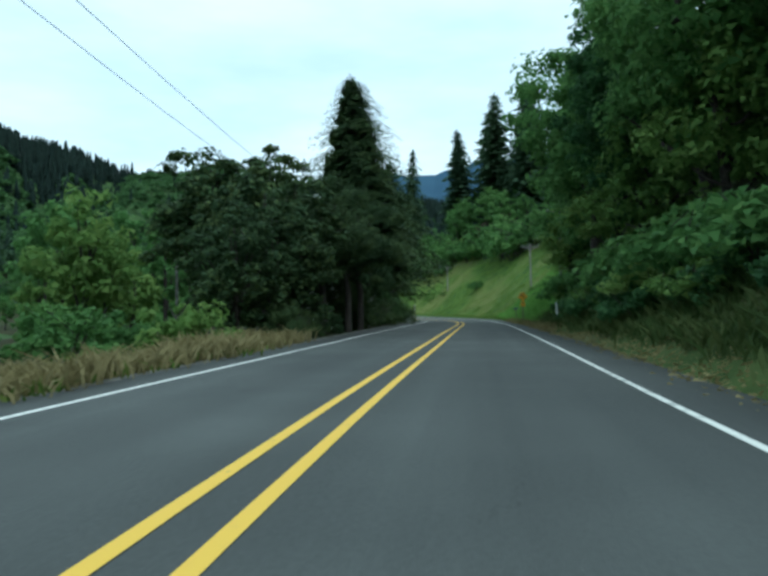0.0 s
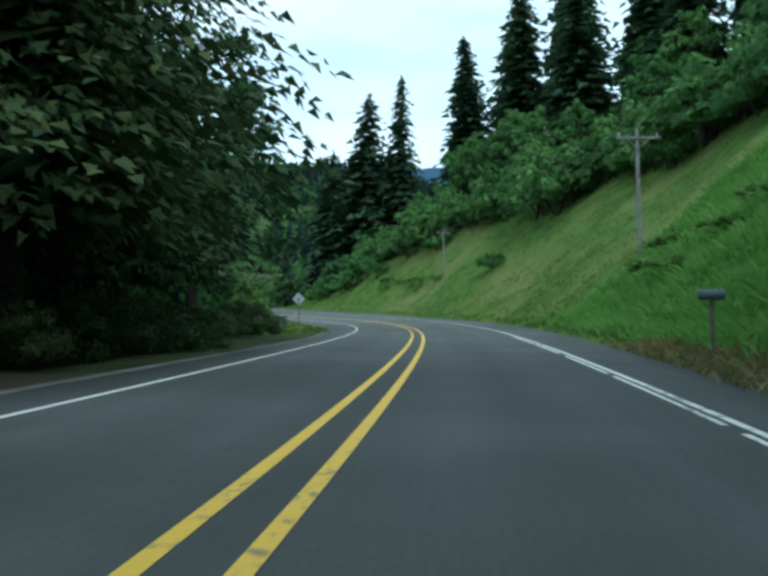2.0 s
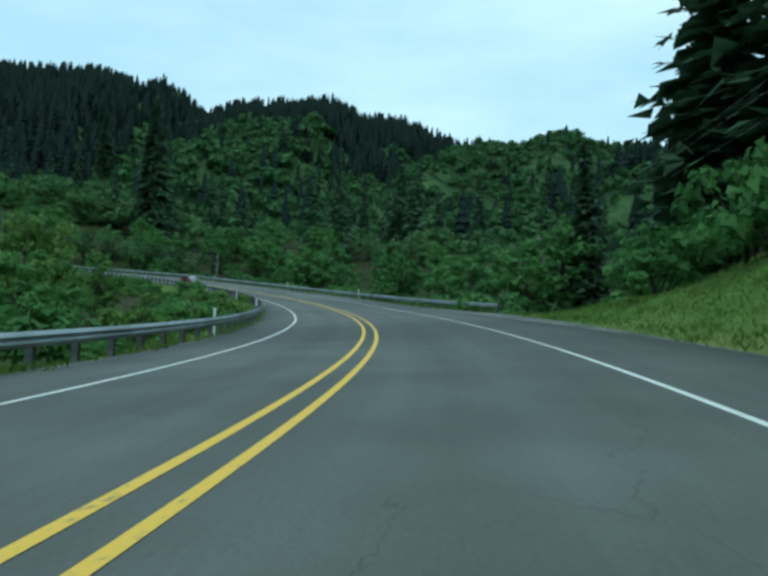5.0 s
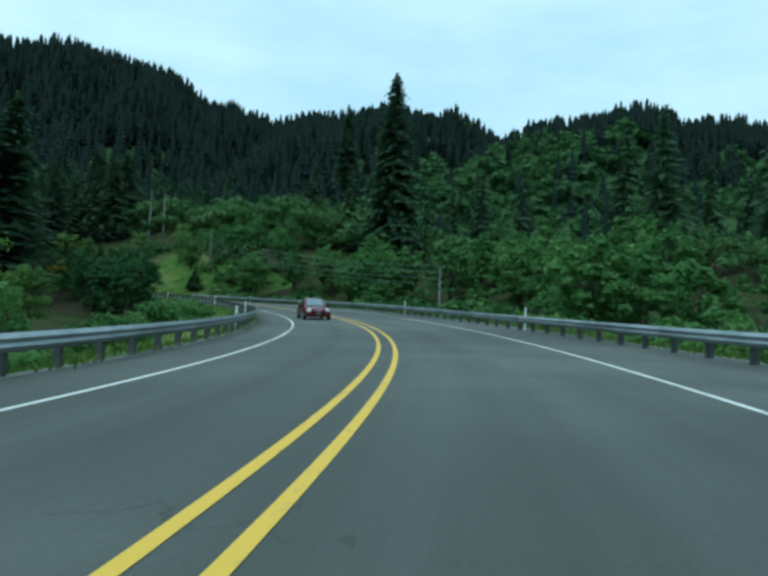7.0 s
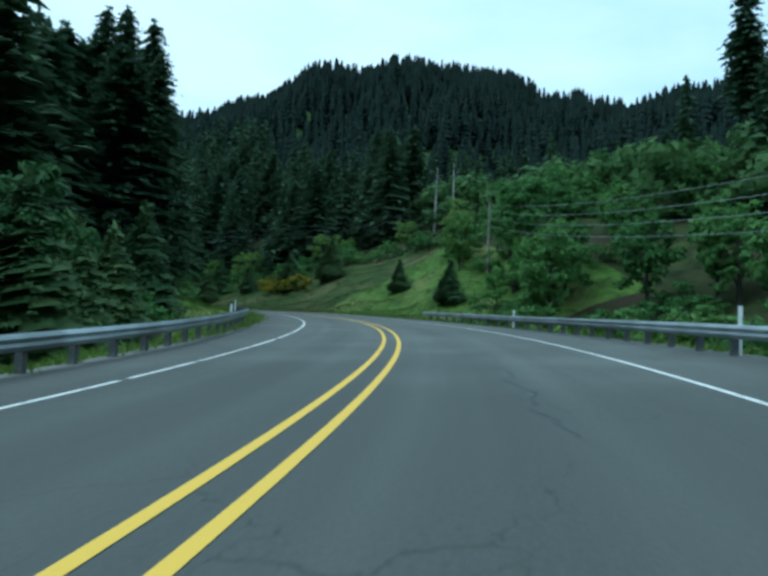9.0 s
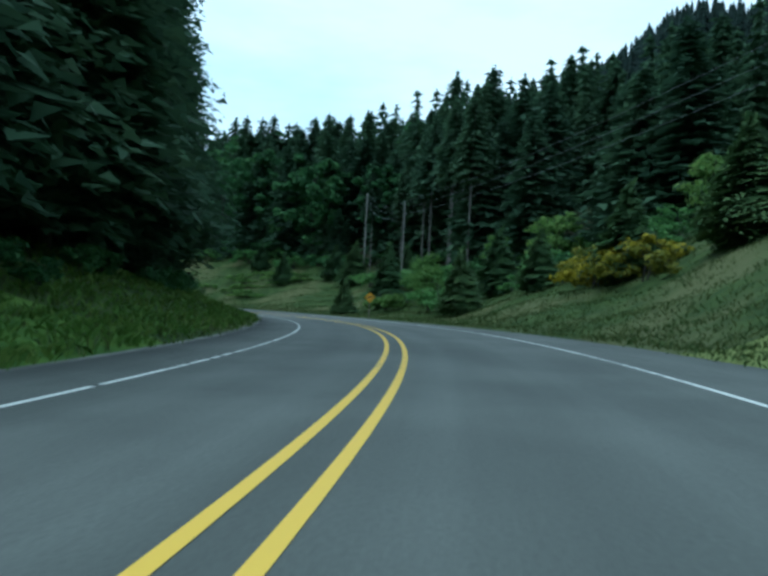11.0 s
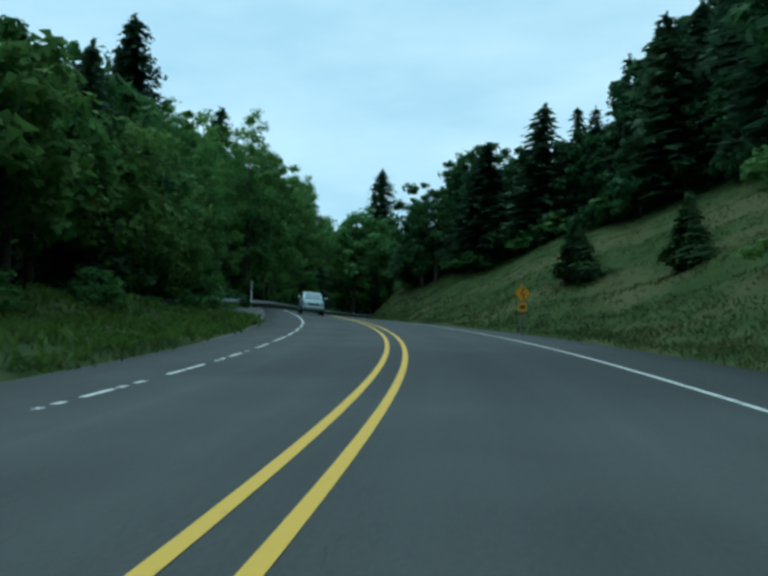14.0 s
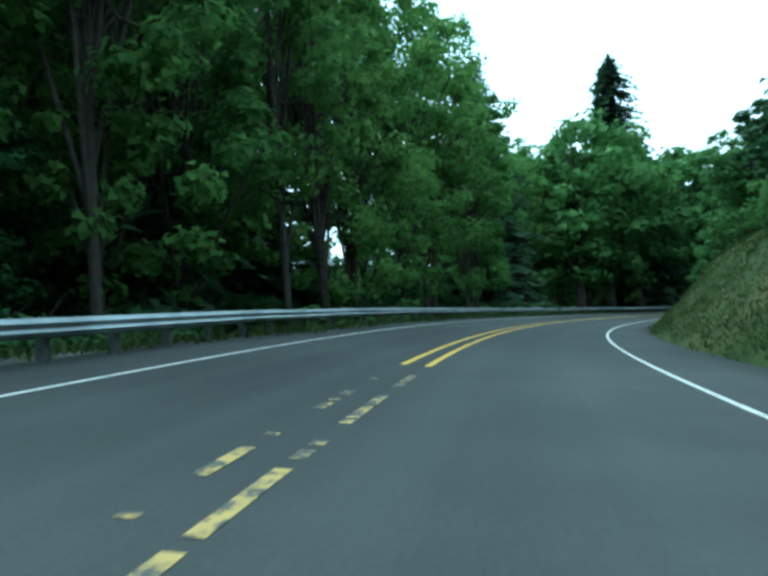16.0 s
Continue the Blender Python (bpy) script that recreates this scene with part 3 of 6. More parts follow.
flake_l, flake_r = flakes(571, 580.4, 0.42, 0.6), flakes(571.5, 580.6, 0.56, 2.0)
worn_l, worn_r, chip_l, chip_r = chipped(580.2, 582.2, 0.1, 3.0), chipped(580.4, 582.0, 0.1, 3.0), chipped(112, 137, 1.7, 0.22), chipped(207, 225, 1.0, 0.1)
yellow(-1, ((576, 6), (124, 13)), lambda s: worn_l(s) | chip_l(s) | flake_l(s))
yellow(1, ((576, 5), (216, 12), (124, 11)), lambda s: worn_r(s) | chip_r(s) | flake_r(s))
gap_a, gap_b, gap_c = chipped(398, 470, 0.62, 0.2), chipped(470, 548, 1.3, 0.16), chipped(300, 398, 4.0, 0.3)
gap_d = flakes(487, 531, 0.55, 1.0)
white(-1, lambda s: gap_a(s) | gap_b(s) | gap_c(s) | gap_d(s))
white(1)
tagged(new("edge_line", strip("edge_line", 88, 112, lambda s: at_s(R_LR, s) - 0.21, lambda s: at_s(R_LR, s) - 0.13, 0.006, M_WHITE, 0.5, bare=chipped(88, 112, 5, 0.6))),
       "thin second white line painted beside the edge line", "road line", "white edge lines", "structure")


M_TAR = material("tar_patch", (0.03, 0.034, 0.034), (0.06, 0.066, 0.065), 1.5, 0.75, bump=0.4, bump_scale=50)


def tar_patch(s0, s1, l0, l1, seed):
    """A darker sealed patch with a ragged edge."""
    wob = lambda s, k: 0.16 * np.sin(s * 3.1 + k) + 0.1 * np.sin(s * 7.7 + 2 * k)
    ends = lambda s: np.sqrt(np.clip(1 - ((s - (s0 + s1) / 2) / ((s1 - s0) / 2)) ** 4, 0.02, 1))
    mid = (l0 + l1) / 2
    tagged(new("tar_patch", strip("tar_patch", s0, s1, lambda s: mid + (l0 - mid) * ends(s) + wob(s, seed) * ends(s), lambda s: mid + (l1 - mid) * ends(s) + wob(s, seed + 1.7) * ends(s), 0.004, M_TAR, 0.12)),
           "dark ragged tar patch on the asphalt lane", "road patch", "tar patches", "structure")


def tar_crack(s0, s1, l0, l1, seed, wide=0.022):
    """A crack that wanders along the lane."""
    at = lambda s: l0 + (l1 - l0) * (s - s0) / (s1 - s0) + 0.09 * np.sin(s * 2.3 + seed) + 0.05 * np.sin(s * 6.1 + 2 * seed) + 0.02 * np.sin(s * 17 + seed)
    tagged(new("tar_crack", strip("tar_crack", s0, s1, lambda s: at(s) - wide * (0.6 + 0.4 * np.sin(s * 5 + seed)), lambda s: at(s) + wide, 0.004, M_TAR, 0.1)),
           "dark crack in the asphalt lane", "road crack", "road cracks", "structure")


tar_patch(59.6, 63.4, 2.3, 3.6, 1.0)
tar_patch(62.2, 66.0, 1.2, 2.2, 2.3)
tar_crack(322.5, 331, 2.35, 2.25, 0.4)
tar_crack(131, 141, 2.2, 2.9, 1.3, 0.05)


# ---------------------------------------------------------------- land
def verge(name, side):
    s = np.arange(0, 720.1, 2.0)
    ds = np.array([-0.6, 0.0, 0.4, 0.9, 1.5, 2.2, 3, 4, 5, 6.5, 8, 10, 12, 14, 17, 20, 24, 28, 33, 39, 46, 54, 60])
    e = edge_r(s) if side > 0 else edge_l(s)
    l = side * (e[:, None] + ds[None])
    ss = np.repeat(s[:, None], len(ds), 1)
    z = land(ss, l)
    z[:, 0] -= 0.3
    z[:, 1] -= 0.03
    z[:, -1] -= 2.0
    x, y = spot(ss, l)
    v = np.stack([x, y, z], -1)
    n, c = v.shape[:2]
    i = np.arange(n - 1)[:, None] * c + np.arange(c - 1)[None]
    f = np.stack([i, i + 1, i + 1 + c, i + c], -1).reshape(-1, 4)
    if side < 0:
        f = f[:, ::-1]
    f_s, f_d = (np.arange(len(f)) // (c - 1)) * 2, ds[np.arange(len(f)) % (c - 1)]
    # first bank and last bends take the ground with shade in its colour
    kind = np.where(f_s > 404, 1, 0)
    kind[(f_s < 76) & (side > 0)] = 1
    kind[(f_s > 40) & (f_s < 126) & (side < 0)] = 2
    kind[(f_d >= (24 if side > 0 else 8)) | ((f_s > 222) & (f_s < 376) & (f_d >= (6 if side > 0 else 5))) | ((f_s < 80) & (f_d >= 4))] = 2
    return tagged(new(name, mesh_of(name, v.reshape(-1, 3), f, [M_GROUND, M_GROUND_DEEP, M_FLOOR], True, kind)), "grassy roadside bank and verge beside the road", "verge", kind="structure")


verge("verge", 1)
verge("verge", -1)


def axis(lo, hi, step, far):
    near = np.arange(lo, hi + 1e-6, step)
    grow = np.cumsum(step * 1.22 ** np.arange(1, 60))
    grow = grow[grow < far]
    return np.concatenate([lo - grow[::-1], near, hi + grow])


gx, gy = axis(-420, 120, 6.0, 4500), axis(-60, 420, 6.0, 4500)
GX, GY = np.meshgrid(gx, gy, indexing="ij")
gl = nearest(GX, GY)[1]
GZ = terrain(GX, GY) - (np.abs(gl) < 62).reshape(GX.shape) * 1.5
gi = np.arange(len(gx) - 1)[:, None] * len(gy) + np.arange(len(gy) - 1)[None]
tagged(new("ground", mesh_of("ground", np.stack([GX, GY, GZ], -1).reshape(-1, 3), np.stack([gi, gi + len(gy), gi + len(gy) + 1, gi + 1], -1).reshape(-1, 4), M_HILL, True)),
       "wooded valley floor and hillsides", "ground", kind="structure")


# ---------------------------------------------------------------- trees
def leaves(rng, centres, spread, size, flat=0.6, droop=0.0, long=1.5, shell=0.9):
    """Three-cornered leaves on lumps about centres: spread and size are arrays or numbers. They face out of their lump, and up the more flat is."""
    n = len(centres)
    out = rng.normal(0, 1, (n, 3))
    out /= np.linalg.norm(out, axis=1, keepdims=True)
    reach = np.broadcast_to(np.asarray(spread, dtype=float), (n,)) * rng.uniform(0.5, 2.1, n) ** 0.8
    c = np.asarray(centres, dtype=float) + out * reach[:, None] * np.array([1, 1, 0.7])
    face = out * shell + np.array([0, 0, flat * 0.7]) + rng.normal(0, 0.32, (n, 3))
    face /= np.linalg.norm(face, axis=1, keepdims=True)
    d = rng.normal(0, 1, (n, 3)) - np.array([0, 0, droop + 0.35])
    d -= (d * face).sum(1, keepdims=True) * face
    d /= np.linalg.norm(d, axis=1, keepdims=True) + 1e-9
    w = np.cross(face, d)
    sz = np.broadcast_to(np.asarray(size, dtype=float), (n,)) * rng.uniform(0.6, 1.35, n)
    a, b = d * (sz * long / 2)[:, None], w * (sz / 2)[:, None]
    v = np.stack([c - a * 0.7 + b, c + a, c - a * 0.7 - b], 1).reshape(-1, 3)
    return v, np.arange(3 * n).reshape(-1, 3)


def tree_thing(name, trunk, crown, mat, bark, label, category):
    ob = new(name)
    ob.empty_display_size = 0.3
    tagged(ob, label, category)
    part("trunk", mesh_of("trunk", trunk[0], trunk[1], bark, True), None, ob)
    part("crown", mesh_of("crown", crown[0], crown[1], mat), None, ob)
    return ob


def conifer(rng, h, r, bare=0.12, whorl=0.75, spray=0.9, taper=0.85, per=7, bits=5, stout=1.0, droop=0.35, inner=0.72):
    """Trunk and crown of a fir: whorls of drooping boughs made of needle sprays."""
    lean = rng.normal(0, 0.006, 2)
    tr = tube([(lean[0] * z * z / h * 3, lean[1] * z * z / h * 3, z) for z in (-0.8, h * .25, h * .5, h * .75, h * .97)], [(h * .011 + .05) * stout, h * .009 * stout, h * .007 * stout, h * .004, .02], 9)
    cs, sz, dv, web = [], [], [], []
    z = h * bare
    while z < h * 0.985:
        q = (z - h * bare) / (h * (1 - bare))
        reach = r * (1 - q) ** taper * rng.uniform(0.9, 1.2) + 0.15
        if q < 0.12:
            reach *= 0.55 + 3.5 * q
        k = max(3, int(per * (0.6 + 0.4 * (1 - q))))
        a0 = rng.uniform(0, 6.28)
        for j in range(k):
            a = a0 + j * 6.283 / k + rng.normal(0, 0.25)
            ln = reach * rng.uniform(0.75, 1.15)
            m = max(2, int(bits * ln / r + 2))
            # the inner bough: a drooping fan from the trunk
            for f0, f1 in ((-0.42, 0.02), (-0.02, 0.42)):
                web.append(((0, 0, z + 0.16 * ln), (inner * ln * math.cos(a + f0), inner * ln * math.sin(a + f0), z - 0.14 * ln), (inner * ln * math.cos(a + f1), inner * ln * math.sin(a + f1), z - 0.06 * ln)))
            for i in range(m):
                t = (i + 0.7) / m
                rise = 0.10 * ln * math.sin(t * 2.2) - 0.32 * ln * t * t
                for side in (-1, 1):
                    off = side * 0.16 * ln * (1 - t * 0.7) * rng.uniform(0.3, 1.2)
                    cs.append((ln * t * math.cos(a) - off * math.sin(a), ln * t * math.sin(a) + off * math.cos(a), z + rise + rng.normal(0, 0.08)))
                    dv.append((math.cos(a + side * 0.5), math.sin(a + side * 0.5), -droop))
                    sz.append(spray * (0.45 + 0.55 * (1 - q)) * (1.15 - 0.5 * t))
        z += whorl * (0.55 + 0.45 * (1 - q)) * rng.uniform(0.8, 1.2)
    cs, dv, sz = np.array(cs), np.array(dv), np.array(sz) * rng.uniform(0.7, 1.3, len(sz))
    cs[:, 0] += lean[0] * cs[:, 2] ** 2 / h * 3
    cs[:, 1] += lean[1] * cs[:, 2] ** 2 / h * 3
    dv += rng.normal(0, 0.28, dv.shape)
    dv /= np.linalg.norm(dv, axis=1, keepdims=True)
    w = np.cross(dv, rng.normal(0, 0.45, dv.shape) + np.array([0, 0, 1]))
    w /= np.linalg.norm(w, axis=1, keepdims=True) + 1e-9
    a, b = dv * (sz * 0.78)[:, None], w * (sz * 0.4)[:, None]
    v = np.stack([cs - a * 0.7 + b, cs + a, cs - a * 0.7 - b], 1).reshape(-1, 3)
    web = np.array(web)
    web[:, :, :2] += web[:, :, 2:] ** 2 / h * 3 * lean
    v = np.concatenate([v, web.reshape(-1, 3)])
    top = leaves(rng, np.array([(lean[0] * h * 3, lean[1] * h * 3, h * f) for f in (.93, .95, .97, .985, 1.0)] * 3), 0.1, 0.35, 0.1, -1.5, 2.5)
    return tr, merge([(v, np.arange(len(v)).reshape(-1, 3)), top])


def broadleaf(rng, h, r, clear=0.25, clumps=70, per=70, leaf=0.34, limbs=7, clump=0.95, flat=0.55, round_=0.9, stout=1.0):
    """Trunk with limbs, and a crown of leaf clumps with gaps and an uneven outline."""
    pieces = [tube([(0, 0, -0.6), (rng.normal(0, .1), rng.normal(0, .1), h * clear), (rng.normal(0, .3), rng.normal(0, .3), h * .6), (rng.normal(0, .4), rng.normal(0, .4), h * .85)], [(h * .021 + .04) * stout, (h * .016 + .03) * stout, (h * .009 + .02) * stout, .03], 8)]
    cz, ch = h * (clear + 1) / 2, h * (1 - clear) / 2
    pts = []
    while len(pts) < clumps:
        p = rng.uniform(-1, 1, 3)
        d = np.linalg.norm(p)
        if d > 1 or d < 0.45:
            continue
        lump = 0.82 + 0.18 * math.sin(3 * math.atan2(p[1], p[0]) + 4 * p[2] + h) + rng.normal(0, 0.06)
        wid = r * lump * (1 - 0.25 * max(p[2], 0) * (1 - round_))
        pts.append((p[0] * wid, p[1] * wid, cz + p[2] * ch * lump))
    pts = np.array(pts)
    for j in range(limbs):
        q = pts[rng.integers(len(pts))]
        z0 = h * (clear + 0.05 + 0.45 * j / limbs)
        pieces.append(tube([(0, 0, z0), (q[0] * .45, q[1] * .45, z0 * .45 + q[2] * .55 - .3), tuple(q)], [(h * .009 + .02) * min(1.0, stout), (h * .006 + .015) * min(1.0, stout), .015], 5))
    n = len(pts) * per
    c = np.repeat(pts, per, 0)
    sp = np.repeat(rng.uniform(0.5, 1.1, len(pts)) * clump * 0.7, per)
    return merge(pieces), leaves(rng, c, sp, leaf, flat)


def bush(rng, h, r, clumps=26, per=45, leaf=0.2, flat=0.4):
    pieces = [tube([(rng.normal(0, .1), rng.normal(0, .1), -0.3), (rng.normal(0, r * .3), rng.normal(0, r * .3), h * .5), (rng.normal(0, r * .5), rng.normal(0, r * .5), h * .85)], [.05, .03, .01], 5) for _ in range(5)]
    a, q, k = rng.uniform(0, 6.28, clumps), np.sqrt(rng.uniform(0, 1, clumps)), rng.uniform(0.0, 1, clumps)
    top = h * np.sqrt(np.clip(1 - q ** 2 * 0.85, 0, 1)) * rng.uniform(0.75, 1.1, clumps)
    pts = np.stack([q * r * np.cos(a), q * r * np.sin(a), np.maximum(top * (0.35 + 0.6 * k), 0.2)], -1)
    return merge(pieces), leaves(rng, np.repeat(pts, per, 0), np.repeat(rng.uniform(.25, .5, clumps) * min(h, r) * .42, per), leaf, flat)


rng = np.random.default_rng(11)
PROTO = {}


def proto(key, kind, mat, bark, label, category, name, **kw):
    """A first tree of a kind; it is used as one of the trees, the rest are copies."""
    t, c = kind(np.random.default_rng(kw.pop("seed")) if "seed" in kw else rng, **kw)
    PROTO[key] = [tree_thing(name, t, c, mat, bark, label, category), False, kw["h"]]


FIR, CEDAR, MAPLE = "tall dark green fir with drooping boughs", "big dense cedar with green sprays down to the ground", "dark leafy maple overhanging the roadside"
ROUND, YOUNG, BUSH = "leafy green broadleaf tree with a rounded crown", "light green young broadleaf tree", "green leafy roadside bush"
for i in range(4):
    proto("fir%d" % i, conifer, M_CONIFER, M_BARK, FIR, "conifer", "fir_tree", h=26.0, r=4.8 + 0.35 * i, bare=0.04 + 0.04 * (i % 2), whorl=0.62, spray=0.85, per=11, bits=9, taper=0.58)
proto("firthin0", conifer, M_CONIFER, M_BARK, "slender dark fir with open ragged boughs", "conifer", "fir_tree", h=26.0, r=4.2, bare=0.16, whorl=0.9, per=9, spray=1.1, taper=0.6)
proto("firthin1", conifer, M_CONIFER, M_BARK, "slender dark fir with open ragged boughs", "conifer", "fir_tree", h=26.0, r=3.6, bare=0.3, whorl=0.9, per=9, spray=1.1, taper=0.6)
proto("firbare", conifer, M_CONIFER, M_PALE_BARK, "tall fir with a long bare pale trunk", "conifer", "fir_tree", h=26.0, r=4.2, bare=0.52, whorl=0.9, spray=1.0, per=10, bits=5, taper=0.6, stout=0.6)
for i in range(3):
    proto("young%d" % i, conifer, M_YOUNG_FIR, M_BARK, "young bushy green fir on the grass bank", "conifer", "young_fir", h=5.0, r=2.5, bare=0.02, whorl=0.2, spray=0.25, bits=8, per=12, taper=0.8)
for i in range(2):
    proto("cedar%d" % i, conifer, M_CEDAR, M_BARK, CEDAR, "cedar", "cedar_tree", h=24.0, r=5.4, bare=0.03, whorl=0.36, spray=0.36, per=17, bits=20, taper=0.62, droop=0.9, inner=0.36)
for i in range(3):
    proto("broad%d" % i, broadleaf, M_LEAF, M_BARK, ROUND, "broadleaf tree", "broadleaf_tree", h=14.0, r=5.0, clear=0.12 + .06 * i, clumps=100, per=62, leaf=0.34)
for i in range(2):
    proto("light%d" % i, broadleaf, M_LEAF_LIGHT, M_BARK, YOUNG, "broadleaf tree", "broadleaf_tree", h=10.0, r=3.4, clear=0.1, clumps=75, per=60, leaf=0.25)
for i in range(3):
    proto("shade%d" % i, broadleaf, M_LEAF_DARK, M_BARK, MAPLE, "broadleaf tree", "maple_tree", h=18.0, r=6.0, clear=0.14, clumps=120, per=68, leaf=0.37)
for i in range(3):
    proto("maple%d" % i, broadleaf, M_MAPLE, M_BARK, "tall leafy maple with a dark trunk behind the guardrail", "broadleaf tree", "maple_tree", h=25.0, r=5.6, clear=0.05, clumps=104, per=92, leaf=0.23, limbs=26, clump=0.85, stout=0.36)
for i in range(3):
    proto("bush%d" % i, bush, M_LEAF, M_BARK, BUSH, "bush", "roadside_bush", h=2.4, r=1.7, clumps=26, per=48, leaf=0.19)
for i in range(2):
    proto("bushlight%d" % i, bush, M_LEAF_LIGHT, M_BARK, "light green leafy roadside bush", "bush", "roadside_bush", h=2.4, r=1.7, clumps=26, per=48, leaf=0.19)
for i in range(2):
    proto("thicket%d" % i, bush, M_LEAF, M_BARK, "tall leafy shrub on the wooded slope", "shrub", "hillside_shrub", h=2.4, r=1.7, clumps=24, per=44, leaf=0.21)
proto("bramble0", bush, M_LEAF_LIGHT, M_BARK, "low mat of bright green brambles on the bank", "bush", "bramble_bush", h=1.2, r=1.9, clumps=22, per=44, leaf=0.2, flat=0.8)
# cedar-green leaves: the shade below the trees is put into their colour
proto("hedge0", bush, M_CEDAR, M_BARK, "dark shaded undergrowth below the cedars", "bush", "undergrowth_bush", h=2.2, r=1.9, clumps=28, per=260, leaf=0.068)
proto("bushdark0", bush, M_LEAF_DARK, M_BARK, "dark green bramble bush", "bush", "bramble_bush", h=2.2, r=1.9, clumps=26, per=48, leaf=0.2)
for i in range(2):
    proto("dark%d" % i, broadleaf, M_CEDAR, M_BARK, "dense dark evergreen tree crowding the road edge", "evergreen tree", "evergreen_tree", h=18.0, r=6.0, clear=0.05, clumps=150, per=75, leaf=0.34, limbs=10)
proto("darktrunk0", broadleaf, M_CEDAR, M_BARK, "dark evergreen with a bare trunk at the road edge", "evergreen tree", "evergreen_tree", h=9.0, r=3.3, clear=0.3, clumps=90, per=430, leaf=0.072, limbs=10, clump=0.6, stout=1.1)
proto("cedarmid0", conifer, M_CEDAR, M_BARK, CEDAR, "cedar", "cedar_tree", h=20.0, r=5.0, bare=0.2, whorl=0.34, spray=0.25, per=21, bits=36, taper=0.6, seed=21, droop=0.6, inner=0.55)
proto("cedarbig0", conifer, M_CEDAR, M_BARK, "big cedar with a thick bare trunk foot beside the road", "cedar", "cedar_tree", h=18.0, r=6.0, bare=0.2, whorl=0.34, spray=0.34, per=16, bits=22, taper=0.5, stout=2.0, seed=15, droop=1.0, inner=0.3)
proto("blossom0", bush, M_BLOSSOM, M_BARK, "bush with pale blossom at the road edge", "bush", "blossom_bush", h=2.4, r=1.7, clumps=26, per=170, leaf=0.09)
proto("broom0", bush, M_BROOM, M_BARK, "yellow-flowering broom bush on the bank", "bush", "broom_bush", h=2.2, r=1.6, clumps=26, per=48, leaf=0.19)
# the same kinds for trees that stand back from the road, with larger and fewer sprays
for i in range(3):
    proto("farfir%d" % i, conifer, M_CONIFER, M_BARK, FIR, "conifer", "fir_tree", h=26.0, r=4.8 + 0.5 * i, bare=0.05, whorl=1.15, spray=1.75, per=8, bits=3, taper=0.6)
    proto("farbroad%d" % i, broadleaf, M_LEAF, M_BARK, ROUND, "broadleaf tree", "broadleaf_tree", h=14.0, r=5.0, clear=0.12 + .05 * i, clumps=72, per=30, leaf=0.53, limbs=4)
    proto("farshade%d" % i, broadleaf, M_LEAF_DARK, M_BARK, MAPLE, "broadleaf tree", "maple_tree", h=18.0, r=6.0, clear=0.14, clumps=88, per=30, leaf=0.63, limbs=4)
    proto("farbush%d" % i, bush, M_LEAF, M_BARK, BUSH, "bush", "roadside_bush", h=2.4, r=1.7, clumps=20, per=30, leaf=0.28)
for i in range(2):
    proto("farlight%d" % i, broadleaf, M_LEAF_LIGHT, M_BARK, YOUNG, "broadleaf tree", "broadleaf_tree", h=10.0, r=3.4, clear=0.1 + .04 * i, clumps=50, per=36, leaf=0.38, limbs=4)

# finer ones for the few that the road passes closest
for i in range(2):
    proto("firnear%d" % i, conifer, M_CONIFER, M_BARK, FIR, "conifer", "fir_tree", h=26.0, r=4.9, bare=0.05, whorl=0.45, spray=0.5, per=14, bits=18, taper=0.58, seed=8 + i)
proto("cedarnear0", conifer, M_CEDAR, M_BARK, CEDAR, "cedar", "cedar_tree", h=24.0, r=5.4, bare=0.03, whorl=0.3, spray=0.27, per=20, bits=30, taper=0.5, seed=5, droop=1.0, inner=0.3)
proto("broadnear0", broadleaf, M_LEAF, M_BARK, ROUND, "broadleaf tree", "broadleaf_tree", h=14.0, r=5.0, clear=0.12, clumps=120, per=170, leaf=0.19, seed=6)
proto("shadenear0", broadleaf, M_LEAF_DARK, M_BARK, MAPLE, "broadleaf tree", "maple_tree", h=18.0, r=6.0, clear=0.14, clumps=140, per=190, leaf=0.2, seed=7)


TREELINE = ((398, 404, 428, 434, 440, 455, 468, 476, 492, 500, 550, 560, 567, 582, 588, 604), (20, 28, 29, 24, 17, 15, 21, 34, 35, 30, 29, 23, 15.5, 14, 11, 10))


def above_bank(s, l):
    """Moves a place beside the third bend up to the line where the woods above the grass bank begin."""
    if 398 < s < 604 and l > 8.5:
        line = float(np.interp(s, *TREELINE))
        return l if l > line + 1 else line + 1 + (l * 1.37) % 3.0
    return l


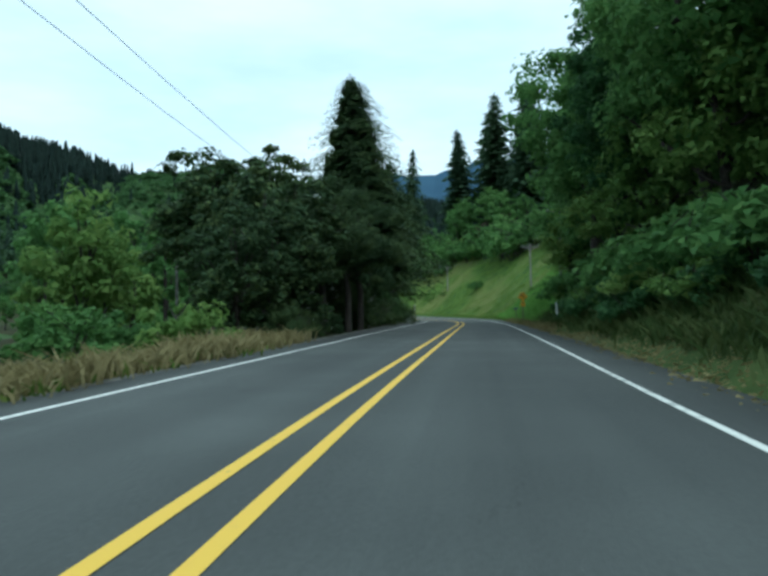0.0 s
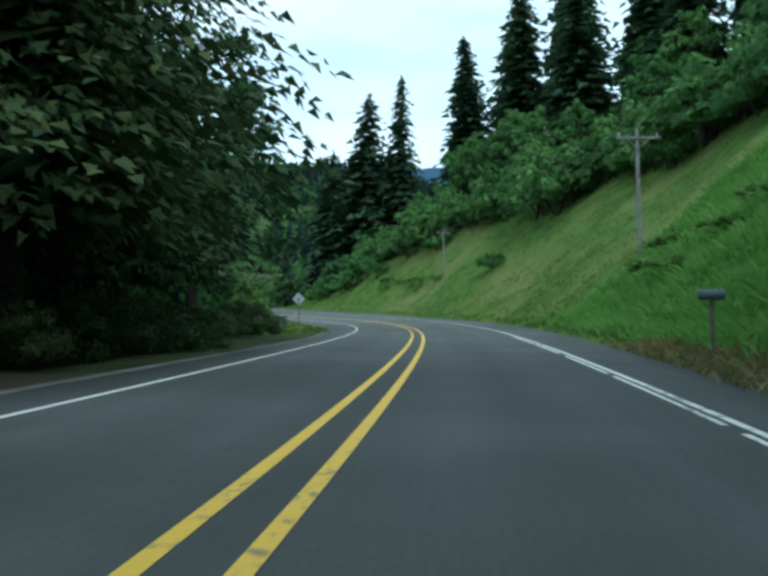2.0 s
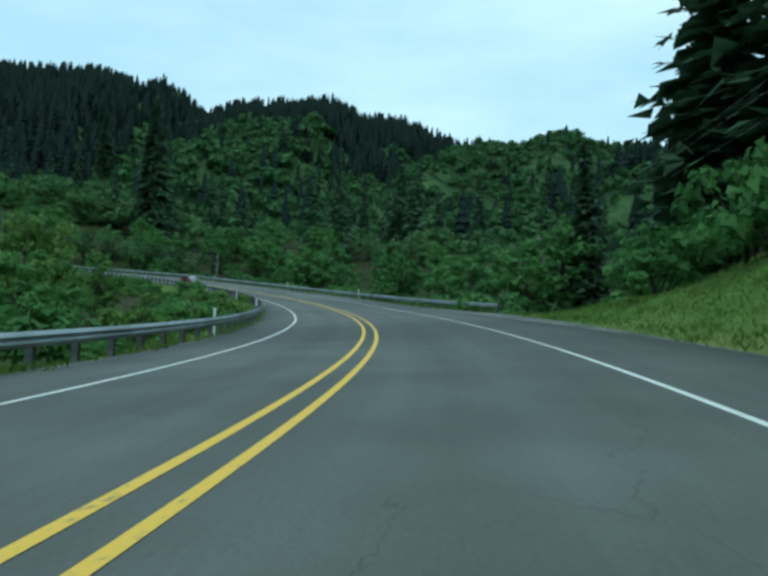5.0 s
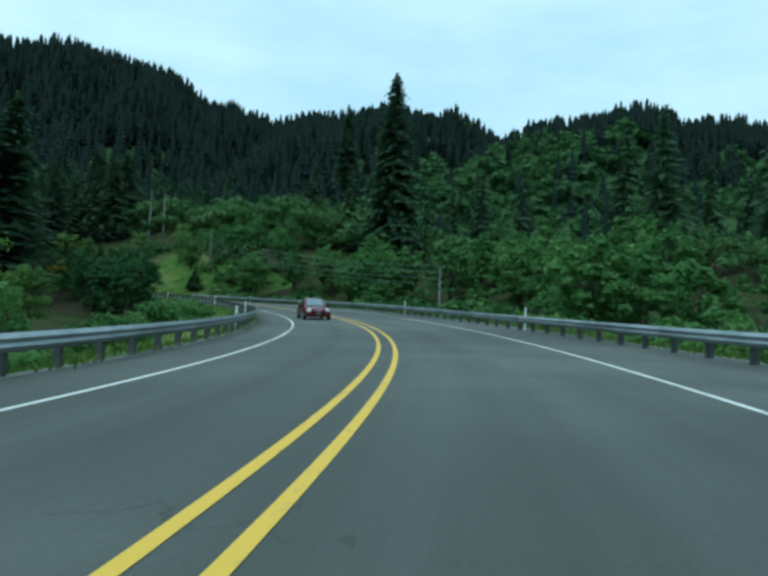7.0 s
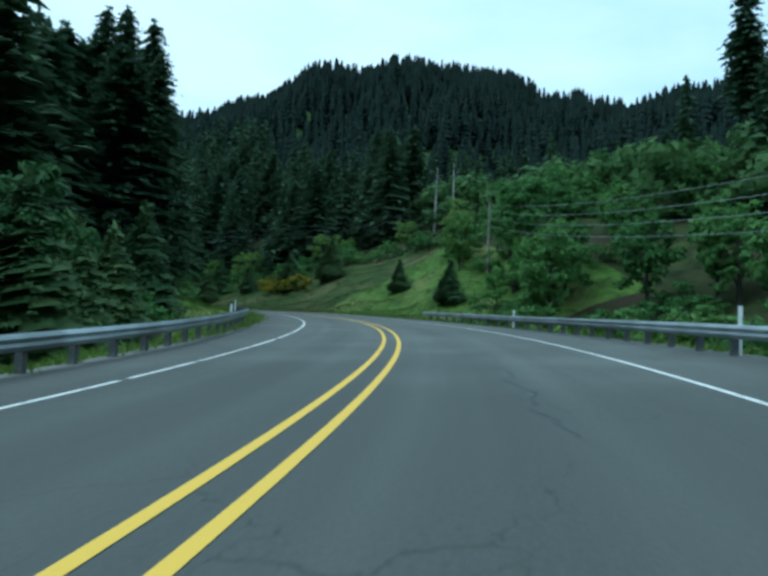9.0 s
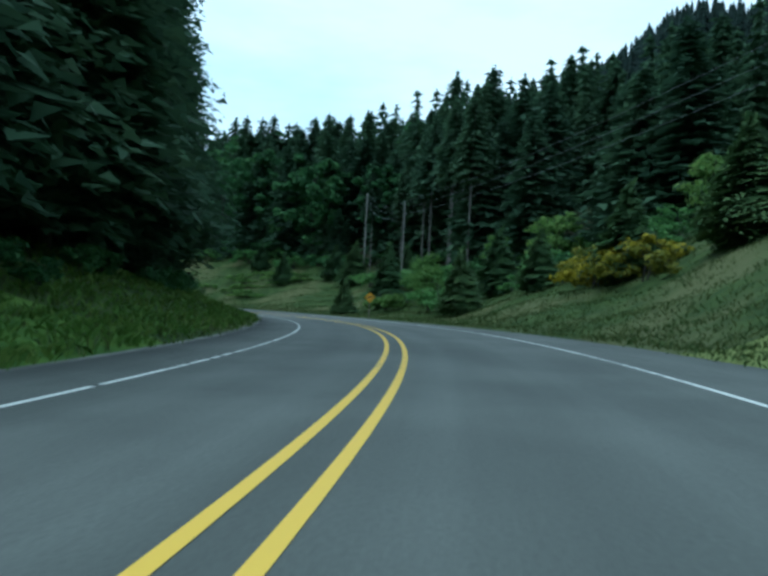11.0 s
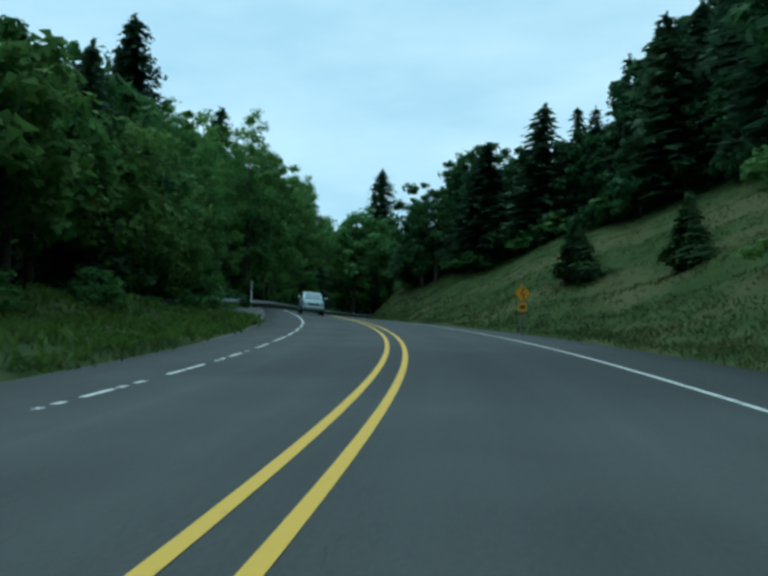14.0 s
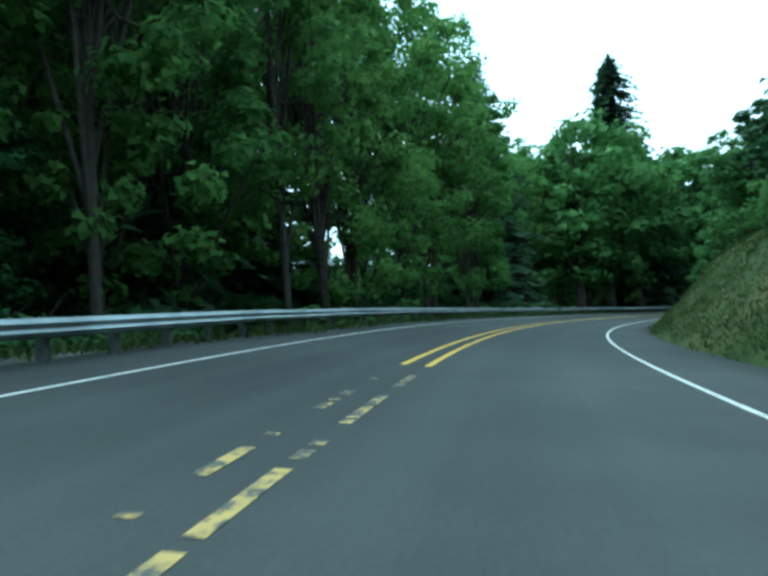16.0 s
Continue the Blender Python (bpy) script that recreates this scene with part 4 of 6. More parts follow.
def plant(key, s, l, h, wide=1.0, turn=None, sink=0.15, label="", group=""):
    """Sets a tree or bush of that kind and height on the land."""
    if abs(l) > (21.0 if s < 100 or s > 545 or (340 < s < 480 and l < 0) else 14.5) and key in ("fir", "broad", "shade", "light", "bush"):
        key = "far" + key
    if key == "fir" and 422 < s < 480 and l < 0:
        key = "firnear"
    if not key[-1].isdigit() and key != "firbare":
        opts = [k for k in PROTO if k.rstrip("0123456789") == key]
        key = opts[int(rng.integers(len(opts)))]
    p = PROTO[key]
    k = h / p[2]
    x, y = spot(s, l)
    z = float(land(s, l)) if abs(l) < 66 else float(terrain(np.array([x]), np.array([y]))[0])
    m = pose(float(x), float(y), z - sink * min(1.0, h / 6), 0, 0, rng.uniform(0, 360) if turn is None else turn)
    sc = (k * wide, k * wide, k)
    if p[1]:
        ob = copy_thing(p[0], m)
    else:
        ob, p[1] = p[0], True
        ob.matrix_world = m
    ob.scale = sc
    return tagged(ob, label=label, group=group) if label or group else ob


def row(key, s0, s1, n, l0, l1, h0, h1, wide=1.0, group=""):
    for i in range(n):
        s = s0 + (s1 - s0) * (i + rng.uniform(0.1, 0.9)) / n
        plant(key, s, above_bank(s, rng.uniform(l0, l1)), rng.uniform(h0, h1), wide * rng.uniform(0.85, 1.15), group=group)


rng = np.random.default_rng(12)
# first stretch: hedge of cedars and maples close to the road, trees on the bank
plant("cedarmid0", 78.5, -8.0, 21.6, 1.2, group="cedars beside the road", label="tall pointed evergreen beside the road")
for a in ((82, -8.8, 13), (88, -9.5, 13.5)):
    plant("cedarnear0", a[0], a[1], a[2], 1.3, group="cedars beside the road")
plant("cedarbig0", 98.5, -9.6, 18.5, 1.35, group="cedars beside the road")
plant("cedar0", 93, -13, 16, 1.6, group="cedars beside the road")
plant("cedarbig0", 109, -11.5, 17, 1.1, group="cedars beside the road")
for a in ((43.6, -6.8, 5.2), (46.2, -6.2, 6.0), (49, -6.3, 7.2), (52, -8.4, 8.7), (55.5, -9.6, 10.3)):
    plant("dark", a[0], a[1], a[2], 1.15)
for a in ((51.5, -5.6, 7.6), (54.6, -5.0, 7.3), (58.2, -5.0, 7.6)):
    plant("darktrunk0", a[0], a[1], a[2], 1.0, group="evergreens at the road edge")
for a in ((60.8, -8.0, 5.2), (61.2, -11.2, 11.4), (60.0, -13.5, 11.8), (63.0, -6.2, 4.0)):
    plant("dark", a[0], a[1], a[2], 1.2)
for a in ((63.6, -5.6, 6.0), (66.4, -6.8, 6.6), (70.5, -7.8, 7.5)):
    plant("darktrunk0", a[0], a[1], a[2], 1.05, group="evergreens at the road edge")
plant("cedar1", 61.8, -6.0, 6.4, 1.0, group="cedars beside the road")
row("shade", 76, 88, 3, -14.4, -12, 7, 8.5, 1.1)
row("dark", 84, 100, 4, -15, -12, 11, 13.5, 1.0)
row("dark", 98, 124, 6, -21, -15.5, 10, 13, 1.1)
plant("shadenear0", 121, -12.2, 19, 1.0)
plant("shade2", 128, -15, 14, 1.0)
plant("dark1", 76, -14.5, 9, 1.0, turn=110)
plant("cedar0", 84, -17.5, 14, 1.0, turn=200, group="cedars beside the road")
row("light", 46, 80, 6, -34, -20, 8, 11)
row("broad", 75, 100, 4, -42, -30, 13, 17)
row("broad", 40, 70, 4, -50, -34, 10, 14)
row("light", 32, 46, 3, -24, -17, 7, 9)
row("bush", 36, 50, 5, -18, -12, 1.6, 2.6)
plant("bushlight0", 38.5, -6.4, 2.0, 0.9)
plant("blossom0", 70.5, -5.9, 3.4, 0.75)
plant("hedge0", 74, -7.6, 3.8, 0.9)
plant("hedge0", 72, -9.4, 4.4, 0.9)
row("hedge", 43, 52, 5, -5.8, -5.0, 1.0, 1.7, 0.8)
row("hedge", 62, 78, 6, -6.6, -5.4, 1.4, 2.6, 0.95)
row("hedge", 79, 100, 8, -8.2, -6.8, 1.3, 2.2, 0.9)
row("hedge", 103, 128, 11, -10.5, -7.8, 1.2, 2.3, 1.0)
row("hedge", 100, 122, 6, -17, -14, 1.4, 2.4, 1.0)
row("bush", 124, 148, 8, -13.5, -10.5, 2.6, 4.2, 1.1)
plant("light1", 140, -12.6, 5.4, 1.3)
plant("light0", 146.5, -12.4, 4.6, 1.4)
row("broad", 160, 205, 9, -17, -11.5, 4, 6, 1.2)
row("bushlight", 126, 146, 5, -17, -14, 1.8, 3.0, 1.0)
row("broad", 118, 165, 8, -34, -17, 8, 13)
row("broad", 150, 215, 14, -52, -18, 6, 9)
row("shade", 150, 196, 7, -19, -13, 4.5, 6.5, 1.1)
row("light", 146, 166, 3, -14, -12, 3.4, 4.4, 1.2)
row("broad", 30, 86, 10, 12, 17, 12, 16, 1.1, "trees on the bank")
row("shade", 34, 88, 8, 15, 22, 16, 21, 1.1, "trees on the bank")
plant("broadnear0", 71, 9.9, 19.5, 0.97, group="trees on the bank")
plant("shadenear0", 84, 11.8, 17.5, 0.75, turn=60, group="trees on the bank")
plant("shadenear0", 77, 12.5, 19, 0.88, group="trees on the bank")
plant("shadenear0", 60, 10.5, 17, 0.9, group="trees on the bank")
plant("broadnear0", 51, 11, 17, 0.9, group="trees on the bank")
plant("light0", 66, 10.5, 10, 1.1, group="trees on the bank")
plant("light1", 58, 10.5, 9, 1.1, group="trees on the bank")
plant("light0", 48, 11, 9, 1.1, group="trees on the bank")
plant("light1", 86.5, 10.4, 8.6, 1.1, group="trees on the bank")
row("bush", 24, 78, 20, 8.4, 11, 1.8, 3.6, 1.2)
row("bushdark", 20, 74, 20, 6.8, 8.6, 0.9, 1.7, 1.2)
row("bushlight", 30, 78, 7, 7.6, 9, 1.2, 2.2, 1.2)
row("broad", 84, 96, 4, 11.2, 13, 7.5, 10, 1.1, "trees on the bank")
row("broad", 85, 99, 6, 13, 18, 8, 11, 1.2, "trees on the bank")
row("bramble", 80, 116, 16, 9.5, 17, 0.5, 0.9, 1.5)
row("thicket", 104, 150, 28, 22, 28, 4.5, 7, 1.0)
row("thicket", 150, 215, 38, 19, 26, 4, 7, 1.0)
row("broad", 104, 225, 34, 26, 42, 8, 12)
row("bush", 186, 222, 11, 14.5, 22, 2.5, 5, 1.1)
plant("bush1", 156, 13.9, 2.3, 1.0)
row("bramble", 168, 188, 8, 11.5, 14.5, 0.5, 0.9, 1.1)
row("fir", 112, 170, 9, 46, 62, 18, 24)
for a in ((218, 31.4, 41), (222, 36, 34), (224, 27.4, 34), (195, 37, 29.5), (199, 41, 29), (189, 44, 31), (208, 63, 38), (170, 36, 27.5), (176, 42, 29), (164, 42, 27), (182, 46, 32), (156, 40, 25), (148, 42, 25), (140, 42, 24)):
    plant("fir", a[0], a[1], a[2], 1.15, group="tall firs on the slope")
plant("firthin0", 213, 36, 39, 0.9, group="tall firs on the slope")
# second stretch: shrubs inside the bend, woods across the gully
row("bush", 160, 330, 38, -13, -9, 1.6, 3.0, 1.2)
row("bushlight", 165, 320, 18, -15, -9.5, 1.4, 3.0, 1.2)
row("light", 180, 335, 16, -36, -16, 5, 8)
plant("light1", 246, -25, 12, 1.0)
row("broad", 200, 335, 14, -60, -26, 8, 12)
for a in ((356, -28, 27), (389, -24, 24), (396, -17.6, 25), (380, -29, 26), (370, -25, 24), (402, -22, 26), (385, -34, 26)):
    plant("fir", a[0], a[1], a[2], 1.5)
row("shade", 322, 362, 7, -19, -14, 6, 9, 1.1)
row("young", 336, 366, 4, -14, -11, 5, 7.5, 1.0)
row("bush", 340, 372, 8, -17, -13.2, 1.8, 3.2, 1.2)
row("broad", 228, 380, 52, 18, 46, 6, 11.5, 1.15)
row("thicket", 300, 384, 26, 17, 36, 1.8, 3.6, 1.5)
row("bush", 228, 372, 36, 12.5, 20, 2.2, 3.8, 1.3)
row("bushlight", 232, 372, 24, 11.5, 17, 1.8, 3.2, 1.3)
row("fir", 222, 240, 4, 20, 30, 14, 18)
row("broad", 214, 234, 5, 24, 40, 12, 16)
plant("fir2", 370, 50.7, 43, 0.85, label="tall lone fir standing above the broadleaf woods")
plant("firthin1", 390, 64, 31, 1.0)
plant("broad1", 384, 25, 13, 1.25)
row("broad", 376, 400, 6, 24, 44, 7, 10)
row("broad", 380, 416, 14, 44, 60, 6, 8.5, 1.2)
row("thicket", 382, 416, 14, 36, 56, 2.4, 4, 1.5)
row("broad", 340, 374, 9, 24, 44, 8, 11.5)
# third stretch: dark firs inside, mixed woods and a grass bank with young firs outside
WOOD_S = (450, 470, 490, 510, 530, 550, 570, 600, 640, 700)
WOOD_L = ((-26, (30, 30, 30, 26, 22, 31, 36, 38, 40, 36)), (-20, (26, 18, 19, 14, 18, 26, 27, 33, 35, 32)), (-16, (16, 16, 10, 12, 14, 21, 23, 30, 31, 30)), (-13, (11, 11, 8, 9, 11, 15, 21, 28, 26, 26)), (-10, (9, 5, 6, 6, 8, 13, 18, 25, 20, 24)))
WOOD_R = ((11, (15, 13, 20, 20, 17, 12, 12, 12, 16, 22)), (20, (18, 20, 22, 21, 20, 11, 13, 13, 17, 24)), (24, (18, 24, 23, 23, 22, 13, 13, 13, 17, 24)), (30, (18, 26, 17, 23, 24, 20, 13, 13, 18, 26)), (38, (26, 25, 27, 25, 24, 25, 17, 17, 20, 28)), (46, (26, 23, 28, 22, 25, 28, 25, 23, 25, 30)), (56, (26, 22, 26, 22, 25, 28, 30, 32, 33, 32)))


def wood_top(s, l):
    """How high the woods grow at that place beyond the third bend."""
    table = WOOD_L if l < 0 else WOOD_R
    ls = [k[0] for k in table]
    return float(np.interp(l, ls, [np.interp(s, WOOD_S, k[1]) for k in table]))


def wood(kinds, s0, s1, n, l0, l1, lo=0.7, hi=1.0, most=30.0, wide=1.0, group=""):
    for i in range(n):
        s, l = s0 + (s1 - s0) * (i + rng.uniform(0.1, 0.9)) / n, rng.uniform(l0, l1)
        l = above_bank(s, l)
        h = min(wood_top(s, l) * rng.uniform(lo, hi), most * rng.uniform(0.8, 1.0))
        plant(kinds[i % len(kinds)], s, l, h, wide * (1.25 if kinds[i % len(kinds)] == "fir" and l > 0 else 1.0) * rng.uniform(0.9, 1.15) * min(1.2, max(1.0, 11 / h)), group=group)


rng = np.random.default_rng(33)
row("fir", 396, 446, 15, -15.5, -12.6, 20, 26, 1.1, "firs along the inside of the bend")
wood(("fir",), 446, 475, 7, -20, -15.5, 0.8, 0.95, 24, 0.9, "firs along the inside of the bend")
row("fir", 392, 450, 15, -36, -20, 22, 29)
for a in ((400.5, -14, 30), (407, -16.5, 31), (404, -20, 29), (412, -24, 28), (420, -20, 30), (429, -22, 30)):
    plant("fir", a[0], a[1], a[2], 1.0, group="firs along the inside of the bend")
row("bushdark", 404, 470, 22, -12.4, -10.4, 0.9, 1.6, 1.2)
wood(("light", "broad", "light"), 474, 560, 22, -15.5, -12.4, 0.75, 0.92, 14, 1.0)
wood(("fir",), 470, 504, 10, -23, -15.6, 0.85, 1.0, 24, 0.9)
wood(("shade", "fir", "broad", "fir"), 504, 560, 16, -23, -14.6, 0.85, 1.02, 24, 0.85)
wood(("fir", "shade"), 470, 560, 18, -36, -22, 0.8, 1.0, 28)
row("bush", 466, 542, 14, -13, -11.2, 1.2, 2.2, 1.2)
for a in ((556, -17, 27.8), (532.5, -15, 14), (606, -18, 37), (574, -21, 32), (594, -16, 28), (583, -24, 29), (641, -12.8, 31), (681, -13.7, 44.5)):
    plant("fir", a[0], a[1], a[2], 1.1)
for a in ((574.5, -14, 25), (581.5, -14, 27.5), (577.5, -13.4, 25.5)):
    plant("maple", a[0], a[1], a[2], 1.1, group="trees behind the guardrail")
rng = np.random.default_rng(52)
# maples behind the last guardrail, on the edge of a drop with the sky behind them
row("maple", 584, 634, 13, -11.5, -7.6, 26.5, 30.5, 1.05, "trees behind the guardrail")
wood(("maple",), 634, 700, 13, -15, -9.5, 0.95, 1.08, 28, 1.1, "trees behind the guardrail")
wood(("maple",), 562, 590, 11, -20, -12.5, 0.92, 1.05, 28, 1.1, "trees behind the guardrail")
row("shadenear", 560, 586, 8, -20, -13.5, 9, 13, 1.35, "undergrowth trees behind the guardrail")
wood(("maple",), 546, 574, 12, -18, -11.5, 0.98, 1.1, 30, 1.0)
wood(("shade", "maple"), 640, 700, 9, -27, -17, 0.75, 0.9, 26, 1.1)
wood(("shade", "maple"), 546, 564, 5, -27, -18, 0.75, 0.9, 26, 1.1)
row("bushdark", 560, 690, 30, -10.5, -8.4, 1.4, 3.0, 1.2)
row("bush", 588, 645, 26, -16, -9.5, 3.0, 5.2, 1.4)
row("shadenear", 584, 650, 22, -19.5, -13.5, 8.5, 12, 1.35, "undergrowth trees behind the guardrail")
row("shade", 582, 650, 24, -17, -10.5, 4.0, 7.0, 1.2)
row("bush", 545, 560, 5, -15, -11.5, 2, 3.6, 1.2)
# the bank by the last bend
for a in ((579, 14.2, 13), (585, 13.4, 12.5), (591, 13, 11.8), (597, 13.5, 10), (571, 18, 14), (577, 20, 15), (587, 18, 13), (565, 22, 15)):
    plant("shade" if a[0] in (585, 579, 577) else "fir", a[0], a[1], a[2], 1.25 if a[0] in (585, 579, 577) else 1.6, group="trees on the bank by the last bend")
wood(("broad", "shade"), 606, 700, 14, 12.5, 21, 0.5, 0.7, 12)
row("broad", 660, 718, 13, -13, -8, 25, 29.5, 1.25)
for a in ((672, -15, 30, 15), (684, -11, 29, 80), (694, -14, 30, 150), (703, -12, 28, 230)):
    plant("farshade%d" % (a[3] % 3), a[0], a[1], a[2], 0.8, turn=a[3])
row("shade", 668, 718, 7, 8.5, 12, 13, 18)
# woods up the slope
rng = np.random.default_rng(71)
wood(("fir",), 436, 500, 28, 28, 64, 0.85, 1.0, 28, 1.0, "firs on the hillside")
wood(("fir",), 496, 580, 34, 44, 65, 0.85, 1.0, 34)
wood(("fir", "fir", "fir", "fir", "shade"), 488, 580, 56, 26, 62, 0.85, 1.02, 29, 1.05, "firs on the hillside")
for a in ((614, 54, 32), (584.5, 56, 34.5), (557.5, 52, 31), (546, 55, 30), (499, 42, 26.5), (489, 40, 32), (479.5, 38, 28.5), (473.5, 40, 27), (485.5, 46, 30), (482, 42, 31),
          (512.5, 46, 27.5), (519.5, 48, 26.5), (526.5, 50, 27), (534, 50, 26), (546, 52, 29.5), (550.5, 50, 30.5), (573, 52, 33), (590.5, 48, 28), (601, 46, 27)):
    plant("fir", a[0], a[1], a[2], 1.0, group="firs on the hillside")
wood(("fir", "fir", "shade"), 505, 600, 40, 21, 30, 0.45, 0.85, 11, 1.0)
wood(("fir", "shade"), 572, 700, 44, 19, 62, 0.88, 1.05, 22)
for a in ((470, 28, 26), (473, 30.5, 27), (475, 29, 26), (478, 31, 27), (481, 30, 25), (485, 32, 23), (490, 32, 18), (496, 31, 18)):
    plant("firbare", a[0], a[1], a[2], 0.9, group="firs with bare trunks")
for a in ((469, 10.2, 4.3), (540, 14.6, 4.4), (531, 16.7, 4), (519, 26, 5.5), (506, 21, 5.5), (446, 13, 6), (440, 17, 5), (452, 20, 6.5), (430, 18, 6.5), (422, 20, 7), (400, 17, 4), (385, 15, 4.5)):
    plant("young", a[0], a[1], a[2], 1.0, group="young firs on the bank")
for a in (("young0", 464.5, 13.5, 7.6, 0.85), ("light0", 458.5, 15, 6.2, 1.2), ("light1", 454.5, 13.6, 5.2, 1.2), ("bushlight0", 461, 12, 2.6, 1.3), ("young1", 493, 25.5, 7.0, 1.1), ("bush1", 487, 24.5, 3.0, 1.5),
          ("young2", 480, 25.5, 5.6, 1.0), ("bush0", 474, 23, 3.2, 1.5), ("bush2", 470, 21, 3.0, 1.5), ("young0", 500, 27, 6.0, 1.1), ("bush1", 512, 27.5, 3.2, 1.6), ("bush2", 524, 27.6, 3.4, 1.6), ("bush0", 536, 28, 3.2, 1.6), ("bush1", 452, 14, 3.4, 1.4)):
    plant(*a, group="shrubs and young trees on the bank")
row("thicket", 380, 470, 28, 20, 34, 1.8, 4.0, 1.25)
row("light", 380, 470, 8, 22, 34, 5, 8, 1.1)
row("thicket", 470, 545, 20, 19, 30, 1.5, 3.4, 1.4)
row("bushdark", 440, 545, 26, 18, 30, 1.4, 3.4, 1.4)
row("bush", 440, 468, 8, 14, 22, 1.2, 2.6, 1.3)
for i in range(26):
    plant("bramble", rng.uniform(503, 522), rng.uniform(14.5, 25), rng.uniform(0.6, 1.1), rng.uniform(1.2, 1.9), group="brambles on the bank")
for a in ((427, 17, 2.8), (429.5, 19, 3.2), (431.5, 16.4, 2.6), (434, 18.5, 3.0), (441, 20, 2.2), (444, 21.5, 2.0)):
    plant("broom0", a[0], a[1], a[2], 1.25, group="broom bushes")
row("bush", 598, 650, 10, 9.5, 14, 1.5, 3)
row("bush", 556, 604, 16, 13, 17, 2, 4, 1.3)
row("bushdark", 520, 575, 16, 18.5, 24, 2, 4.5, 1.3)
for k_, v_ in list(PROTO.items()):
    if not v_[1]:
        for o_ in (*v_[0].children_recursive, v_[0]):
            bpy.data.objects.remove(o_)


def snag(s, l, h, lean):
    """A dead, barkless trunk with broken limb stubs."""
    t = thing("dead_tree", stand(s, l), "bare grey dead tree trunk standing before the firs", "dead tree", "dead trees")
    v, f = tube([(0, 0, -0.6), (lean * 0.3, 0, h * .4), (lean * 0.7, 0.1, h * .75), (lean, 0.1, h)], [.26, .2, .13, .05], 8)
    part("trunk", mesh_of("trunk", v, f, M_SNAG, True), None, t)
    for k in range(6):
        z, a = h * (0.35 + 0.1 * k), k * 2.4
        v, f = tube([(lean * z / h, 0, z), (lean * z / h + math.cos(a) * .7, math.sin(a) * .7, z + .25), (lean * z / h + math.cos(a) * 1.3, math.sin(a) * 1.3, z + .2)], [.05, .035, .012], 5)
        part("limb", mesh_of("limb", v, f, M_SNAG, True), None, t)


snag(430, 51, 13.2, 0.3)
snag(427, 52, 12.4, -0.3)


# ---------------------------------------------------------------- woods on the hills
def cone_tree(rng, n=34):
    """A far fir: jagged tiers of boughs and drooping sprays round a spire, in units of its height."""
    tri = []
    z = 0.06
    while z < 0.93:
        q = z
        reach = 0.17 * (1 - q) ** 0.75 * rng.uniform(0.85, 1.15) + 0.012
        a0 = rng.uniform(0, 6.28)
        for j in range(5):
            a, b = a0 + j * 1.257, a0 + (j + rng.uniform(0.9, 1.15)) * 1.257
            tri.append(((0, 0, z + 0.19), (reach * math.cos(a), reach * math.sin(a), z - rng.uniform(0, 0.03)), (reach * math.cos(b), reach * math.sin(b), z + rng.uniform(0, 0.03))))
        z += 0.115
    q = 1 - np.sqrt(rng.uniform(0.0, 1, n))
    a = rng.uniform(0, 6.283, n)
    reach = 0.19 * (1 - q) ** 0.75 * rng.uniform(0.75, 1.1, n)
    out = np.stack([np.cos(a), np.sin(a), np.full(n, -0.5)], -1)
    side = np.stack([-np.sin(a), np.cos(a), rng.normal(0, 0.3, n)], -1)
    c = np.stack([reach * np.cos(a) * 0.75, reach * np.sin(a) * 0.75, q * 0.97 + 0.03], -1)
    lng, wid = (0.035 + reach * 0.4)[:, None], (0.025 + 0.035 * (1 - q))[:, None]
    v = np.stack([c + side * wid - out * lng * 0.3, c + out * lng, c - side * wid - out * lng * 0.3], 1).reshape(-1, 3)
    v = np.concatenate([v, np.array(tri).reshape(-1, 3)])
    return v, np.arange(len(v)).reshape(-1, 3)


def crown_tree(rng, n=66, leaf=0.2):
    """A far broadleaf tree: lumps of leaves heaped to a crown, in units of its height."""
    lumps = 9
    c = rng.normal(0, 1, (lumps, 3))
    c /= np.linalg.norm(c, axis=1, keepdims=True)
    c *= rng.uniform(0.18, 0.36, (lumps, 1))
    c[:, 2] = np.abs(c[:, 2]) * 1.2 + 0.38
    v, f = leaves(rng, np.repeat(c, n // lumps + 1, 0)[:n], 0.115, leaf, 0.35, 0, 1.2, 1.2)
    return v, f


def woods(name, kinds, xyz, heights, wides, mat, label):
    vs, fs, o = [], [], 0
    for i, (p, h, w) in enumerate(zip(xyz, heights, wides)):
        v, f = kinds[i % len(kinds)]
        a = (i * 2.399) % 6.283
        c, s = math.cos(a), math.sin(a)
        q = np.stack([(v[:, 0] * c - v[:, 1] * s) * w, (v[:, 0] * s + v[:, 1] * c) * w, v[:, 2] * h], -1) + p
        vs.append(q)
        fs.append(f + o)
        o += len(v)
    return tagged(new(name, mesh_of(name, np.concatenate(vs), np.concatenate(fs), mat)), label, "woods", kind="stuff")


def scatter(rng, a0, a1, r0, r1, gap):
    """Plan places on the hills between two compass angles and distances from MID."""
    n = int((a1 - a0) * math.pi / 180 * (r1 * r1 - r0 * r0) / 2 / gap / gap)
    a = np.radians(rng.uniform(a0, a1, n))
    r = np.sqrt(rng.uniform(r0 * r0, r1 * r1, n))
    x, y = MID[0] - r * np.sin(a), MID[1] + r * np.cos(a)
    keep = np.abs(nearest(x, y)[1]) > 46
    return x[keep], y[keep], np.degrees(a[keep]) % 360, r[keep]


hr = np.random.default_rng(5)
